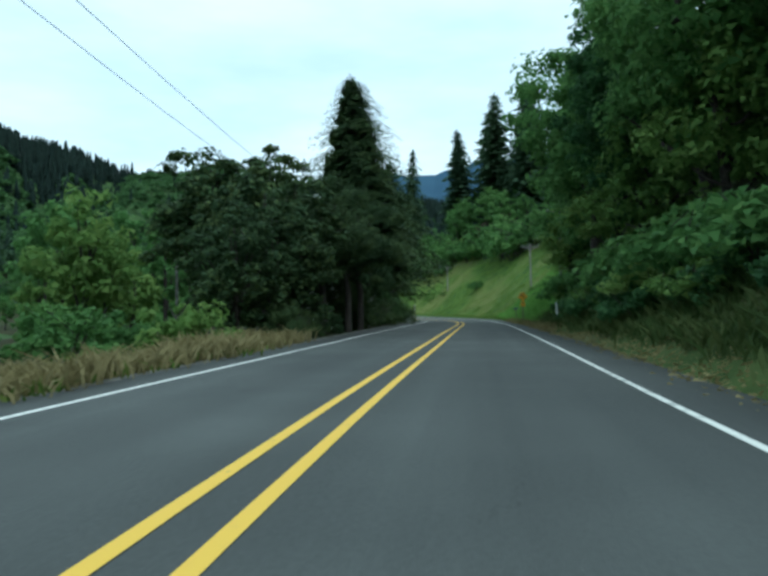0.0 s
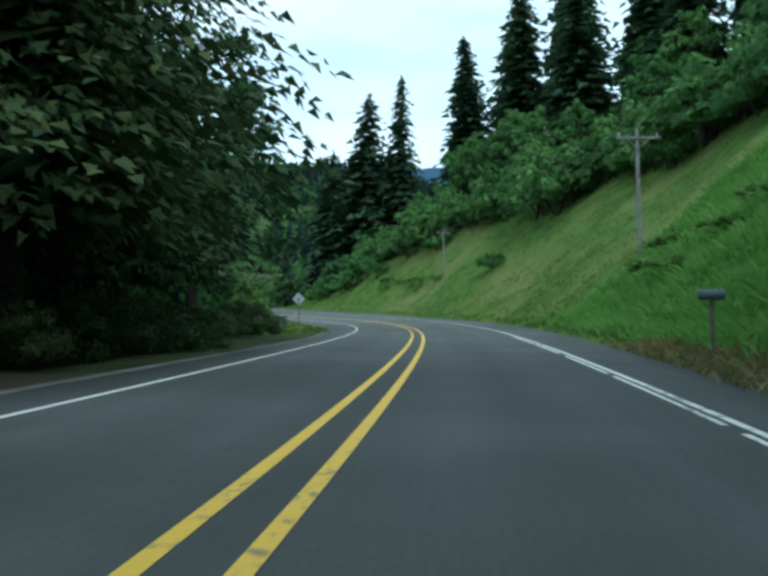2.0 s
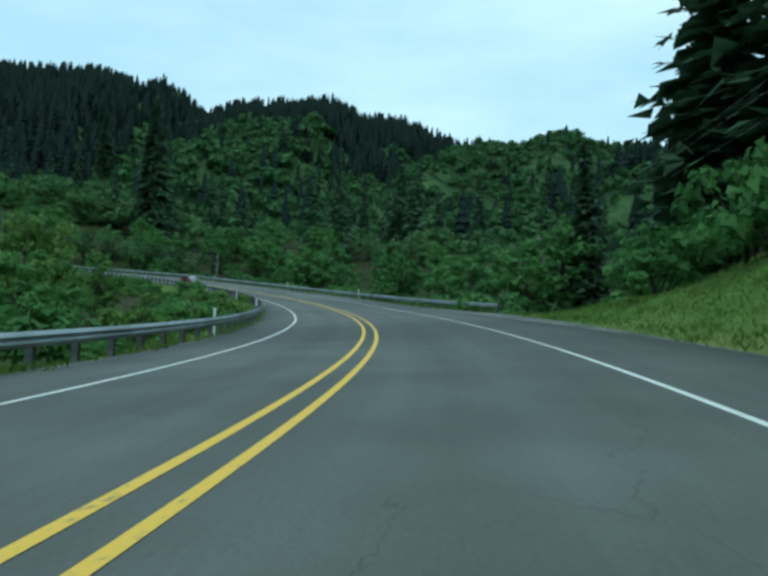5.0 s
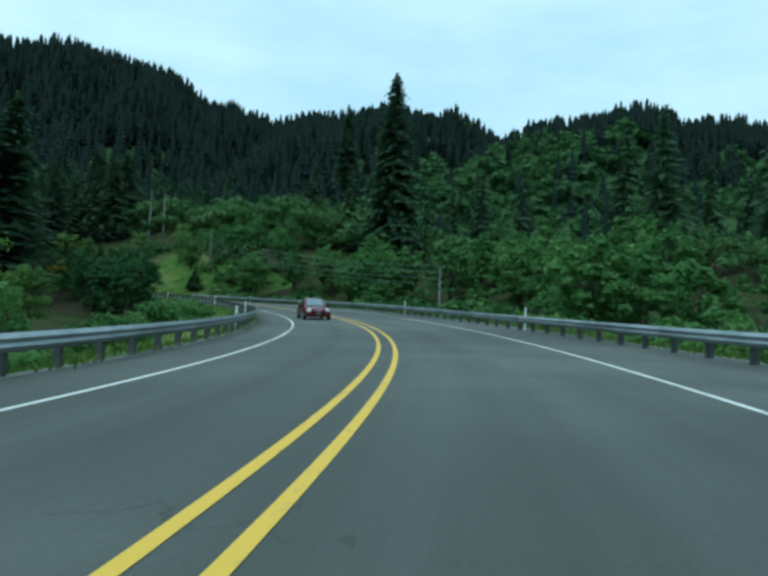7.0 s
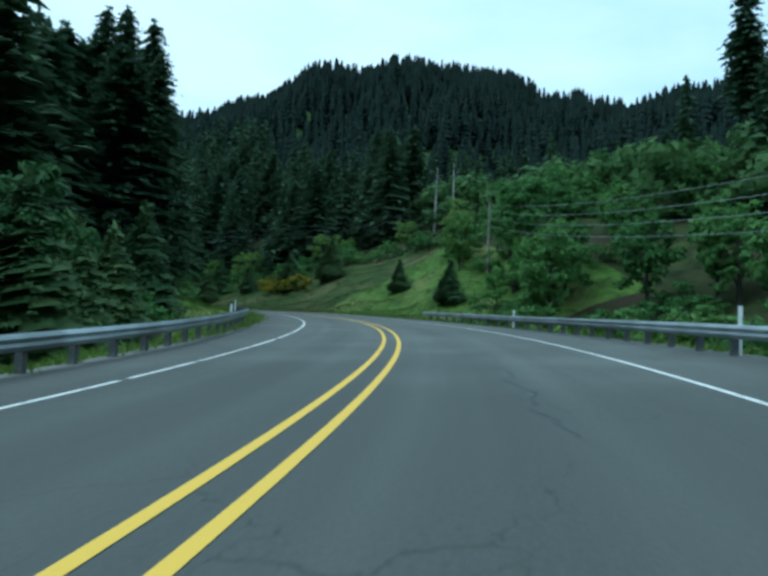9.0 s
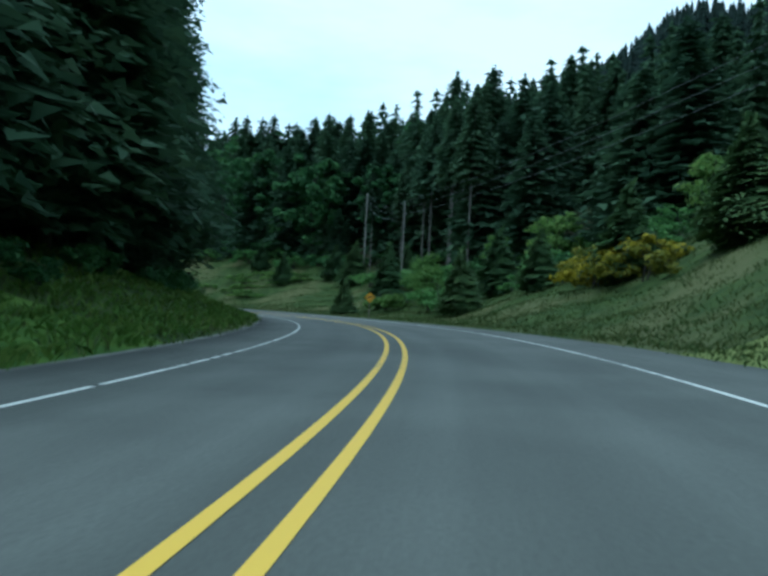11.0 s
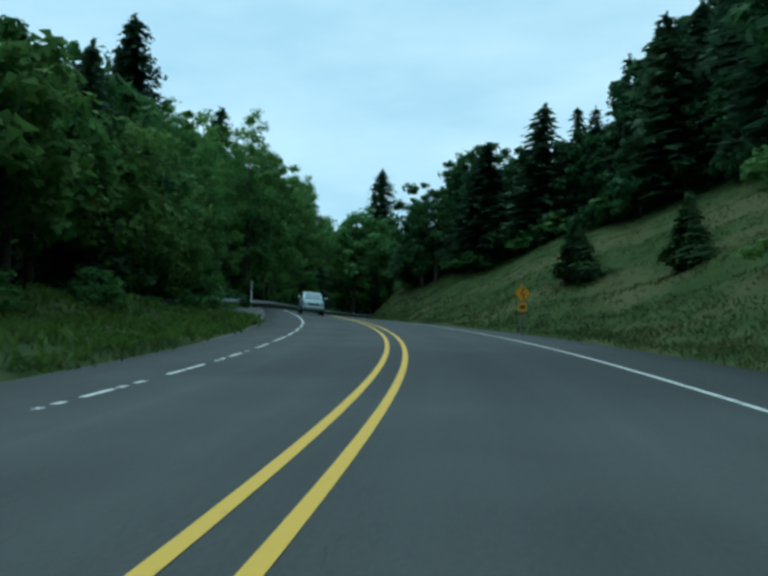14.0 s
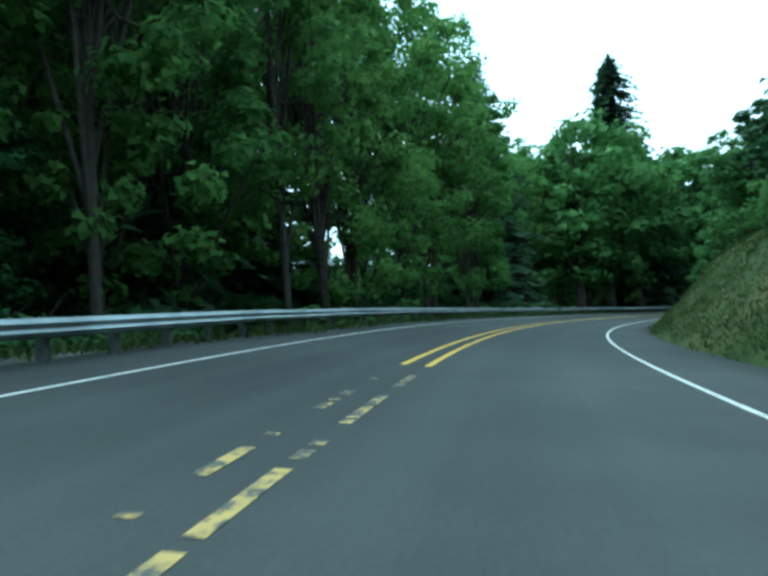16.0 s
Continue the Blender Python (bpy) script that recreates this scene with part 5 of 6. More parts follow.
hx, hy, ha, hd = scatter(hr, -22, 112, 60, 640, 6.2)
patchy = np.array([noise.noise((x * 0.012, y * 0.012, 3.0)) for x, y in zip(hx, hy)])
up = hd / 600
# dark firs to the west and along the crest; mixed broadleaf woods lower down; open scrub to the north
lone = hr.uniform(0, 1, len(hx)) < 0.1
fir_here = lone | np.where(ha > 180, up + patchy * 0.5 > 0.8, np.where(ha > 44, 0.55 + (ha - 44) * 0.05 + patchy * 1.2 + (up - 0.4) > 0.62, np.where(ha > 19, up + patchy * 0.25 > 0.72, patchy > 0.42)))
hs_, hl_ = nearest(hx, hy)
hz = terrain(hx, hy)
close = np.abs(hl_) < 110
boughs = []
for _ in range(3):
    tr_, cr_ = conifer(hr, h=26.0, r=5.4, bare=0.05, whorl=1.9, spray=2.5, per=6, bits=1, taper=0.7)
    v_, f_ = merge([(tr_[0], [q[:3] for q in tr_[1]] + [(q[0], q[2], q[3]) for q in tr_[1]]), cr_])
    boughs.append((v_ / 26.0, f_))
cones = [cone_tree(hr) for _ in range(6)]
crowns = [crown_tree(hr) for _ in range(6)]
near_crowns = [crown_tree(hr, 420, 0.075) for _ in range(5)]
sel = fir_here & close
fh = hr.uniform(17, 26, sel.sum()) * np.where((hs_[sel] > 500) & (np.abs(hl_[sel]) > 85), 1.5, 1.0)
woods("hillside_firs", boughs, np.stack([hx, hy, hz - 0.3], -1)[sel], fh, fh, M_CONIFER, "dark firs on the slope above the road")
sel = fir_here & ~close
fh = hr.uniform(12, 21, sel.sum()) * np.where(ha[sel] < 20, 0.6, 1)
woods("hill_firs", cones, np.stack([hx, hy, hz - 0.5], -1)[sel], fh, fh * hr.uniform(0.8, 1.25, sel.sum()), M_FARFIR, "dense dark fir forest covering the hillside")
sel = ~fir_here & (hr.uniform(0, 1, len(hx)) < np.where(ha < 22, 0.8, 0.95))
bh = hr.uniform(4, 14.5, sel.sum()) * np.where((ha[sel] < 22) | (ha[sel] > 180), 0.75, 1.0)
bw, bc = bh * hr.uniform(1.0, 1.5, sel.sum()), close[sel]
bp = np.stack([hx, hy, hz - 0.8], -1)[sel]
woods("slope_broadleaf_woods", near_crowns, bp[bc], bh[bc], bw[bc], M_HILLWOOD, "green broadleaf trees on the slope beyond the road")
woods("hill_broadleaf_woods", crowns, bp[~bc], bh[~bc], bw[~bc], M_HILLWOOD, "green broadleaf woods and scrub covering the hillside")
ex, ey, ea = scatter(hr, -30, 90, 585, 625, 8)[:3]
eh = hr.uniform(12, 20, len(ex)) * np.where((ea < 18) | (ea > 180), 0.55, 1)
keep = np.where((ea < 18) | (ea > 180), hr.uniform(0, 1, len(ex)) < 0.3, True)
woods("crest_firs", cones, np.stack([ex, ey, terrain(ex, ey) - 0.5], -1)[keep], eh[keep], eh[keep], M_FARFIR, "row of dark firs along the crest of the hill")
ix, iy = scatter(hr, 112, 338, 40, 420, 14)[:2]
ih = hr.uniform(14, 24, len(ix))
is_, il_ = nearest(ix, iy)
by = (np.abs(il_) < 105) & (np.abs(il_) > 60) & (is_ > 600) & (il_ > 0)
far_off = np.abs(il_) > 105
woods("lower_firs", boughs, np.stack([ix, iy, terrain(ix, iy) - 0.5], -1)[by], ih[by], ih[by], M_CONIFER, "dark firs beyond the last bend")
ix, iy, ih = ix[far_off], iy[far_off], ih[far_off]
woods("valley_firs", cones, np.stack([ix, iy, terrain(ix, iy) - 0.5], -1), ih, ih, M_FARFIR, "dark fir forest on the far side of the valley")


# ---------------------------------------------------------------- distance
far_bm = bmesh.new()
prev = None
for i in range(61):
    a = radians(-44 + i * 0.8)
    h = 560 + 26 * math.sin(i * 0.16 + 2.0) + 12 * math.sin(i * 0.53 + 1) + 4 * math.sin(i * 2.1)
    p = (MID[0] - 2600 * math.sin(a), MID[1] + 2600 * math.cos(a))
    q = (MID[0] - 1900 * math.sin(a), MID[1] + 1900 * math.cos(a))
    cur = (far_bm.verts.new((*q, -20)), far_bm.verts.new(((p[0] + q[0]) / 2, (p[1] + q[1]) / 2, h * 0.6)), far_bm.verts.new((*p, h)))
    if prev:
        for j in range(2):
            far_bm.faces.new((prev[j], cur[j], cur[j + 1], prev[j + 1]))
    prev = cur
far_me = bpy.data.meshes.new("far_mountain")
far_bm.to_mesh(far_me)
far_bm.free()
# the blue of the distant haze is put into the forest colour
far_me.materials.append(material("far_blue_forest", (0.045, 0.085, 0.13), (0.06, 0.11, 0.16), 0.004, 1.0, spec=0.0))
tagged(new("backdrop", far_me), "wooded mountain ridge in the distance, tinted blue for haze", "mountain", kind="structure")


# ---------------------------------------------------------------- guardrails
BEAM = ((0.0, 0.40), (0.005, 0.435), (0.075, 0.475), (0.08, 0.50), (0.01, 0.545), (0.01, 0.575), (0.08, 0.62), (0.075, 0.645), (0.005, 0.685), (0.0, 0.72))
beam_ring = list(BEAM) + [(d - 0.012, z) for d, z in reversed(BEAM)]
post_bm = box_bm((0.16, 0.16, 1.05), (0, 0, 0.17), 0.012)
post_me = bpy.data.meshes.new("post")
post_bm.to_mesh(post_me)
post_bm.free()
post_me.materials.append(M_POST)
block_bm = box_bm((0.10, 0.15, 0.34), (0, 0, 0), 0.01)
block_me = bpy.data.meshes.new("spacer_block")
block_bm.to_mesh(block_me)
block_bm.free()
block_me.materials.append(M_POST)


def guardrail(s0, s1, ks, kl, side):
    """A steel beam on posts along the road; side: +1 to the right of the road, -1 to its left."""
    top = thing("guardrail", Matrix(), "galvanised steel guardrail on dark weathered posts", "guardrail", "guardrails")
    off = lambda s: np.interp(s, ks, kl)
    g = lambda s, l: at_s(R_Z, s) - np.clip(l, -edge_l(s), edge_r(s)) * at_s(R_BANK, s)
    s = s0
    while s < s1 - 0.5:
        e = min(s + 3.8, s1)
        ss = np.linspace(s, e + 0.06, 5)
        l = off(ss)
        verts = []
        for d, z in beam_ring:
            x, y = spot(ss, l - side * (d + 0.1))
            verts.append(np.stack([x, y, g(ss, l) + z], -1))
        v = np.stack(verts, 1)
        n, c = v.shape[:2]
        i = np.arange(n - 1)[:, None] * c + np.arange(c)[None]
        j = np.arange(n - 1)[:, None] * c + (np.arange(c)[None] + 1) % c
        part("beam", mesh_of("beam", v.reshape(-1, 3), np.stack([i, j, j + c, i + c], -1).reshape(-1, 4), M_STEEL), None, top)
        s = e
    for s in np.arange(s0 + 0.4, s1 - 0.2, 1.9):
        l = float(off(s))
        for nm, me, dl, z in (("post", post_me, 0.10, 0.0), ("spacer_block", block_me, -0.03, 0.56)):
            x, y = spot(s, l + side * dl)
            o = new(nm, me)
            o.parent = top
            o.matrix_world = pose(float(x), float(y), float(g(s, l)) + z, 0, 0, math.degrees(float(at_s(R_TURN, s))))
    return top


RAIL_L = ((152, 169, 203, 256, 335, 356, 368), (-9.1, -6.9, -6.0, -6.0, -6.1, -7.0, -8.2))
RAIL_R = ((225, 235, 263, 283, 335, 376), (11.6, 9.6, 7.9, 7.4, 7.9, 8.5))
RAIL_END = ((544, 552, 560, 568, 580, 620, 720), (-13.0, -10.2, -7.6, -6.0, -5.4, -5.6, -5.8))
guardrail(153, 368, *RAIL_L, -1)
guardrail(226, 376, *RAIL_R, 1)
guardrail(545, 700, *RAIL_END, -1)

M_WHITE_PLASTIC = material("white_plastic", (0.6, 0.63, 0.62), (0.75, 0.77, 0.76), 5, 0.5)
M_REFLECT = material("reflector", (0.7, 0.72, 0.72), (0.85, 0.86, 0.86), 9, 0.25)


def delineator(s, l, h=1.15):
    t = thing("delineator_post", stand(s, l), "white flexible marker post with a reflector beside the guardrail", "marker post", "marker posts")
    part("post", box_bm((0.10, 0.02, h + 0.3), (0, 0, (h - 0.3) / 2), 0.006), M_WHITE_PLASTIC, t)
    part("reflector", box_bm((0.08, 0.012, 0.16), (0, -0.017, h - 0.14), 0.004), M_REFLECT, t)


for s in (204.5, 227.5, 253, 278, 302, 325.5, 349, 363):
    delineator(s, float(np.interp(s, *RAIL_L)) - 0.32)
for s in (232, 257, 279.5, 306, 333, 357):
    delineator(s, float(np.interp(s, *RAIL_R)) + 0.32)
delineator(66, 6.35, 1.25)
delineator(565, float(np.interp(565, *RAIL_END)) - 0.4, 2.6)

# ---------------------------------------------------------------- signs
M_SIGN = material("yellow_sign_sheet", (0.70, 0.33, 0.015), (0.78, 0.38, 0.02), 3, 0.45)
M_SIGN_BLACK = material("sign_black", (0.015, 0.015, 0.015), (0.03, 0.03, 0.03), 5, 0.5)
M_SIGN_BACK = material("bare_aluminium", (0.5, 0.53, 0.53), (0.62, 0.65, 0.65), 3, 0.45, 0.6)
M_SIGN_POST = material("wood_sign_post", (0.10, 0.085, 0.06), (0.2, 0.17, 0.13), 4, 0.9)


def diamond(size, depth, y=0.0, z=0.0, bevel=0.004):
    return box_bm((size, depth, size), (0, y, z), bevel, pose(0, 0, 0, 0, 45, 0))


def stroke(points, width, y, z):
    """A flat bent bar through points in the sign's plane, thin in depth."""
    bm = bmesh.new()
    rows = []
    for i, p in enumerate(points):
        a, b = points[max(i - 1, 0)], points[min(i + 1, len(points) - 1)]
        dx, dz = b[0] - a[0], b[1] - a[1]
        n = math.hypot(dx, dz)
        nx, nz = -dz / n * width / 2, dx / n * width / 2
        rows.append([bm.verts.new((p[0] + q * nx, y - w, z + p[1] + q * nz)) for q, w in ((-1, 0), (1, 0), (1, 0.003), (-1, 0.003))])
    for a, b in zip(rows, rows[1:]):
        for j in range(4):
            bm.faces.new((a[j], a[(j + 1) % 4], b[(j + 1) % 4], b[j]))
    bm.faces.new(rows[0])
    bm.faces.new(rows[-1][::-1])
    return bm


def arrow_head(x, z, ang, size, y):
    bm = bmesh.new()
    c, s = math.cos(ang), math.sin(ang)
    pts = [(x + c * size, z + s * size), (x - s * size * 0.75, z + c * size * 0.75), (x + s * size * 0.75, z - c * size * 0.75)]
    f = [bm.verts.new((p[0], y - 0.003, p[1])) for p in pts]
    b = [bm.verts.new((p[0], y, p[1])) for p in pts]
    bm.faces.new(f)
    bm.faces.new(b[::-1])
    for i in range(3):
        bm.faces.new((f[i], f[(i + 1) % 3], b[(i + 1) % 3], b[i]))
    return bm


def letters(text, size, x, y, z, mat, parent, name="lettering"):
    cu = bpy.data.curves.new(name, "FONT")
    cu.body, cu.size, cu.extrude, cu.align_x, cu.align_y = text, size, 0.002, "CENTER", "CENTER"
    cu.materials.append(mat)
    tmp = bpy.data.objects.new(name, cu)
    scene.collection.objects.link(tmp)
    bpy.context.view_layer.update()
    me = bpy.data.meshes.new_from_object(tmp)
    bpy.data.objects.remove(tmp)
    me.transform(pose(x, y, z, 90, 0, 0))
    o = new(name, me)
    o.parent = parent
    return o


def warning_sign(s, l, centre, size, label, drawing, turn=0.0, plate=None, face=True):
    t = thing("warning_sign", stand(s, l, turn=turn), label, "road sign", "road signs")
    part("sign_post", box_bm((0.09, 0.09, centre + 0.75), (0, 0.055, (centre - 0.45) / 2), 0.006), M_SIGN_POST, t)
    board = part("sign_board", diamond(size, 0.006, 0, centre, 0.002), M_SIGN if face else M_SIGN_BACK, t)
    if face:
        part("backing", diamond(size * 0.995, 0.004, 0.006, centre, 0.001), M_SIGN_BACK, t)
        r = size * 0.707
        m = r * 0.9
        for a, b in (((0, m), (m, 0)), ((m, 0), (0, -m)), ((0, -m), (-m, 0)), ((-m, 0), (0, m))):
            part("border", stroke((a, b), 0.014, -0.0035, centre), M_SIGN_BLACK, board)
    if drawing == "curve":
        pts = [(0.17 * size, -0.36 * size), (0.18 * size, -0.15 * size), (0.12 * size, 0.05 * size), (0.0, 0.17 * size), (-0.12 * size, 0.22 * size)]
        part("arrow", stroke(pts, 0.12 * size, -0.0035, centre), M_SIGN_BLACK, board)
        part("arrow_head", arrow_head(-0.12 * size, centre + 0.22 * size, radians(165), 0.2 * size, -0.0035), M_SIGN_BLACK, board)
    if drawing == "winding":
        pts = [(0.02 * size, -0.42 * size), (0.10 * size, -0.28 * size), (0.10 * size, -0.15 * size), (-0.08 * size, -0.02 * size), (-0.09 * size, 0.12 * size), (0.04 * size, 0.24 * size), (0.07 * size, 0.32 * size)]
        part("arrow", stroke(pts, 0.10 * size, -0.0035, centre), M_SIGN_BLACK, board)
        part("arrow_head", arrow_head(0.07 * size, centre + 0.32 * size, radians(80), 0.15 * size, -0.0035), M_SIGN_BLACK, board)
    if drawing == "bars":
        for z, w in ((0.12, 0.62), (-0.07, 0.86)):
            part("lettering_bar", stroke(((-w * size / 2, z * size), (w * size / 2, z * size)), 0.11 * size, -0.0035, centre), M_SIGN_BLACK, board)
    if plate:
        zc = centre - size * 0.72 - 0.2
        p = part("speed_plate", box_bm((0.42, 0.006, 0.42), (0, 0, zc), 0.002), M_SIGN, t)
        if plate == "45":
            letters(plate, 0.26, 0, -0.0035, zc + 0.05, M_SIGN_BLACK, p)
            part("lettering_bar", stroke(((-0.09, 0), (0.09, 0)), 0.05, -0.0035, zc - 0.13), M_SIGN_BLACK, p)
        else:
            part("lettering_bar", stroke(((-0.13, 0), (0.13, 0)), 0.16, -0.0035, zc), M_SIGN_BLACK, p)
    return t


warning_sign(86.5, 5.8, 2.35, 0.66, "yellow diamond left-curve warning sign with a speed plate", "curve", 4, "45")
warning_sign(453.5, 7.0, 2.1, 0.76, "yellow diamond warning sign with two dark lines of lettering", "bars", 6)
warning_sign(528, 6.7, 1.95, 0.62, "orange-yellow diamond winding-road sign on a post", "winding", 4, "bars")
warning_sign(147.5, -7.8, 2.6, 0.84, "grey bare back of a diamond road sign", "", 178, None, False)


def striped_post(s, l, h, label):
    t = thing("marker_post", stand(s, l), label, "marker post")
    part("post", cyl_bm(0.07, 0.065, h + 0.4, (0, 0, -0.4), 10), M_SIGN_POST, t)
    for z in (h - 0.1, h - 0.45):
        part("white_band", cyl_bm(0.074, 0.074, 0.13, (0, 0, z - 0.06), 10), M_WHITE_PLASTIC, t)


striped_post(81, -3.95, 1.55, "dark wooden post with two white bands at the road edge")
striped_post(83.2, -4.4, 1.1, "dark wooden post with white bands beside the trees")
t_ = thing("short_post", stand(85.5, -4.3, turn=10), "short leaning wooden post under the trees", "post")
part("post", cyl_bm(0.06, 0.055, 1.1, (0, 0, -0.4), 8, pose(0, 0, 0, 0, -8, 0)), M_SIGN_POST, t_)

box_ = thing("mailbox", stand(97.4, 6.3, turn=-20), "dark metal mailbox on a post in the grass bank", "mailbox")
part("post", box_bm((0.09, 0.09, 1.5), (0, 0, 0.43), 0.01), M_SIGN_POST, box_)
mb = bmesh.new()
bmesh.ops.create_cone(mb, cap_ends=True, segments=20, radius1=0.13, radius2=0.13, depth=0.5)
bmesh.ops.transform(mb, matrix=pose(0, 0, 1.25, 0, 90, 0), verts=mb.verts)
for v in mb.verts:
    v.co.z = max(v.co.z, 1.17)
part("box", mb, material("dark_blue_metal", (0.03, 0.06, 0.07), (0.06, 0.09, 0.1), 4, 0.5, 0.3), box_)


# ---------------------------------------------------------------- house behind the roadside trees
M_WALL = material("white_clapboard_paint", (0.55, 0.57, 0.55), (0.7, 0.72, 0.7), 2, 0.7, bump=0.2, second=(0.48, 0.5, 0.47), second_scale=0.6)
M_ROOF = material("grey_roof_shingle", (0.06, 0.06, 0.058), (0.12, 0.12, 0.115), 3, 0.9, bump=0.6)
M_PANE = material("dark_window_pane", (0.02, 0.025, 0.028), (0.04, 0.045, 0.05), 2, 0.08, spec=0.8)
M_DOOR = material("brown_door_paint", (0.1, 0.06, 0.04), (0.16, 0.1, 0.07), 4, 0.6)


def house(s, l, wide, deep, eave, peak):
    """A small gabled house whose gable end faces back along the road."""
    t = thing("house", stand(s, l), "white clapboard house with a grey gable roof behind the trees", "house")
    w = wide / 2
    bm = bmesh.new()
    rings = [[bm.verts.new(q) for q in ((-w, y, -0.6), (w, y, -0.6), (w, y, eave), (0, y, peak), (-w, y, eave))] for y in (0, deep)]
    for j in range(5):
        bm.faces.new((rings[0][j], rings[0][(j + 1) % 5], rings[1][(j + 1) % 5], rings[1][j]))
    bm.faces.new(rings[0][::-1])
    bm.faces.new(rings[1])
    bmesh.ops.recalc_face_normals(bm, faces=bm.faces)
    wall = part("wall", bm, M_WALL, t)
    for k in range(int(eave / 0.22)):
        part("clapboard", box_bm((wide + 0.01, 0.02, 0.2), (0, -0.012, 0.12 + k * 0.22), 0.004, None), M_WALL, wall)
    pitch = math.degrees(math.atan2(peak - eave, w))
    run = math.hypot(peak - eave, w) + 0.45
    for q in (-1, 1):
        c, s_ = math.cos(radians(pitch)), math.sin(radians(pitch))
        at = (q * (run / 2) * c, deep / 2, peak + 0.1 - (run / 2) * s_)
        part("roof", box_bm((run, deep + 0.9, 0.12), at, 0.01, pose(0, 0, 0, 0, q * pitch, 0)), M_ROOF, t)
        part("barge_board", box_bm((run, 0.05, 0.24), (at[0], -0.47, at[2] - 0.03), 0.008, pose(0, 0, 0, 0, q * pitch, 0)), M_WALL, t)
    for x, z, ww, hh in ((0, eave + 0.55, 0.9, 0.95), (-w * .55, 3.4, 0.9, 1.2), (w * .5, 3.4, 0.9, 1.2), (-w * .55, 1.0, 1.1, 1.3)):
        win = part("window", box_bm((ww + 0.2, 0.05, hh + 0.2), (x, -0.04, z + hh / 2), 0.008), M_WALL, t)
        part("pane", box_bm((ww, 0.02, hh), (x, -0.07, z + hh / 2), 0.004), M_PANE, win)
        part("glazing_bar", box_bm((ww, 0.02, 0.05), (x, -0.085, z + hh / 2), 0.004), M_WALL, win)
    part("door", box_bm((0.95, 0.05, 2.05), (w * .5, -0.04, 1.02), 0.008), M_DOOR, t)
    return t


house(65.5, -8.9, 5.2, 7.0, 5.8, 8.7)


# ---------------------------------------------------------------- poles and wires
M_INSULATOR = material("insulator", (0.3, 0.3, 0.28), (0.45, 0.45, 0.42), 8, 0.3)
TOPS = {}


def utility_pole(key, s, l, top, arm=True, turn=0.0, r=0.14):
    """A wooden pole; top: height above the road."""
    base = float(land(s, l))
    road_z = float(at_s(R_Z, s) - np.clip(l, -edge_l(s), edge_r(s)) * at_s(R_BANK, s))
    h = max(road_z + top - base, 3.0)
    t = thing("utility_pole", stand(s, l, turn=turn), "grey wooden utility pole" + (" with a crossarm and wires" if arm else " rising above the bushes"), "utility pole", "utility poles")
    part("pole", cyl_bm(r, r * 0.68, h + 1.0, (0, 0, -1.0), 12), M_POLE, t)
    xs = (-1.05, 0.0, 1.05) if arm else (0.0,)
    if arm:
        part("crossarm", box_bm((2.5, 0.1, 0.13), (0, -0.13, h - 0.35), 0.012), M_POLE, t)
        for q in (-1, 1):
            part("brace", box_bm((0.9, 0.03, 0.05), (q * 0.38, -0.12, h - 0.62), 0.005, pose(0, 0, 0, 0, -q * 38, 0)), M_POLE, t)
    tops = []
    for x in xs:
        z = h - 0.28 if x else h
        part("insulator", cyl_bm(0.05, 0.035, 0.2, (x, -0.13 if arm and x else 0, z), 8), M_INSULATOR, t)
        tops.append(stand(s, l, turn=turn) @ Vector((x, -0.13 if arm and x else 0, z + 0.2)))
    TOPS[key] = tops
    return t


def wire(a, b, sag=0.9, r=0.012):
    pts = [a.lerp(b, i / 14) - Vector((0, 0, sag * 4 * (i / 14) * (1 - i / 14))) for i in range(15)]
    v, f = tube(pts, [r] * 15, 5)
    ob = new("power_line", mesh_of("power_line", v, f, M_WIRE))
    return tagged(ob, "thin sagging power line strung between utility poles", "power line", "power lines")


utility_pole("a", 120.5, 12.1, 10.5, True, 6)
utility_pole("z", 90, 9.9, 11.2, True, 0, 0.11)
utility_pole("b", 170, 14.3, 10.85, True, 20)
utility_pole("r", 232, 17.6, 6.6, True, 30)
utility_pole("c", 392, 24.1, 14.5, False, 0)
utility_pole("p", 322, 19, 5.5, False, 0)
utility_pole("d", 477, 22.6, 16.3, False, 0, 0.1)
utility_pole("e", 492, 26.5, 20.1, False, 0, 0.12)
utility_pole("l", 63, -17.7, 5.6, False, 0, 0.12)
utility_pole("m", 4, -12.8, 14.8, True, 0)
utility_pole("n", 106, -17.5, 14.5, True, 0)
for i in range(3):
    wire(TOPS["z"][i], TOPS["a"][i], 0.4, 0.006)
    wire(TOPS["a"][i], TOPS["b"][i], 0.8, 0.006)
    wire(TOPS["b"][i], TOPS["r"][i], 1.0, 0.006)
for i in (0, 2):
    wire(TOPS["m"][i], TOPS["n"][i], 1.2, 0.02)
for a, b in (("c", "d"), ("d", "e")):
    for k in range(3):
        wire(TOPS[a][0] - Vector((0, 0, 0.9 * k)), TOPS[b][0] - Vector((0, 0, 0.9 * k)), 1.4, 0.01)
for k in range(4):
    wire(TOPS["p"][0] + Vector((0, 0, 0.1 - 0.75 * k)), TOPS["c"][0] - Vector((0, 0, 0.3 + 0.9 * k)), 1.5, 0.02)


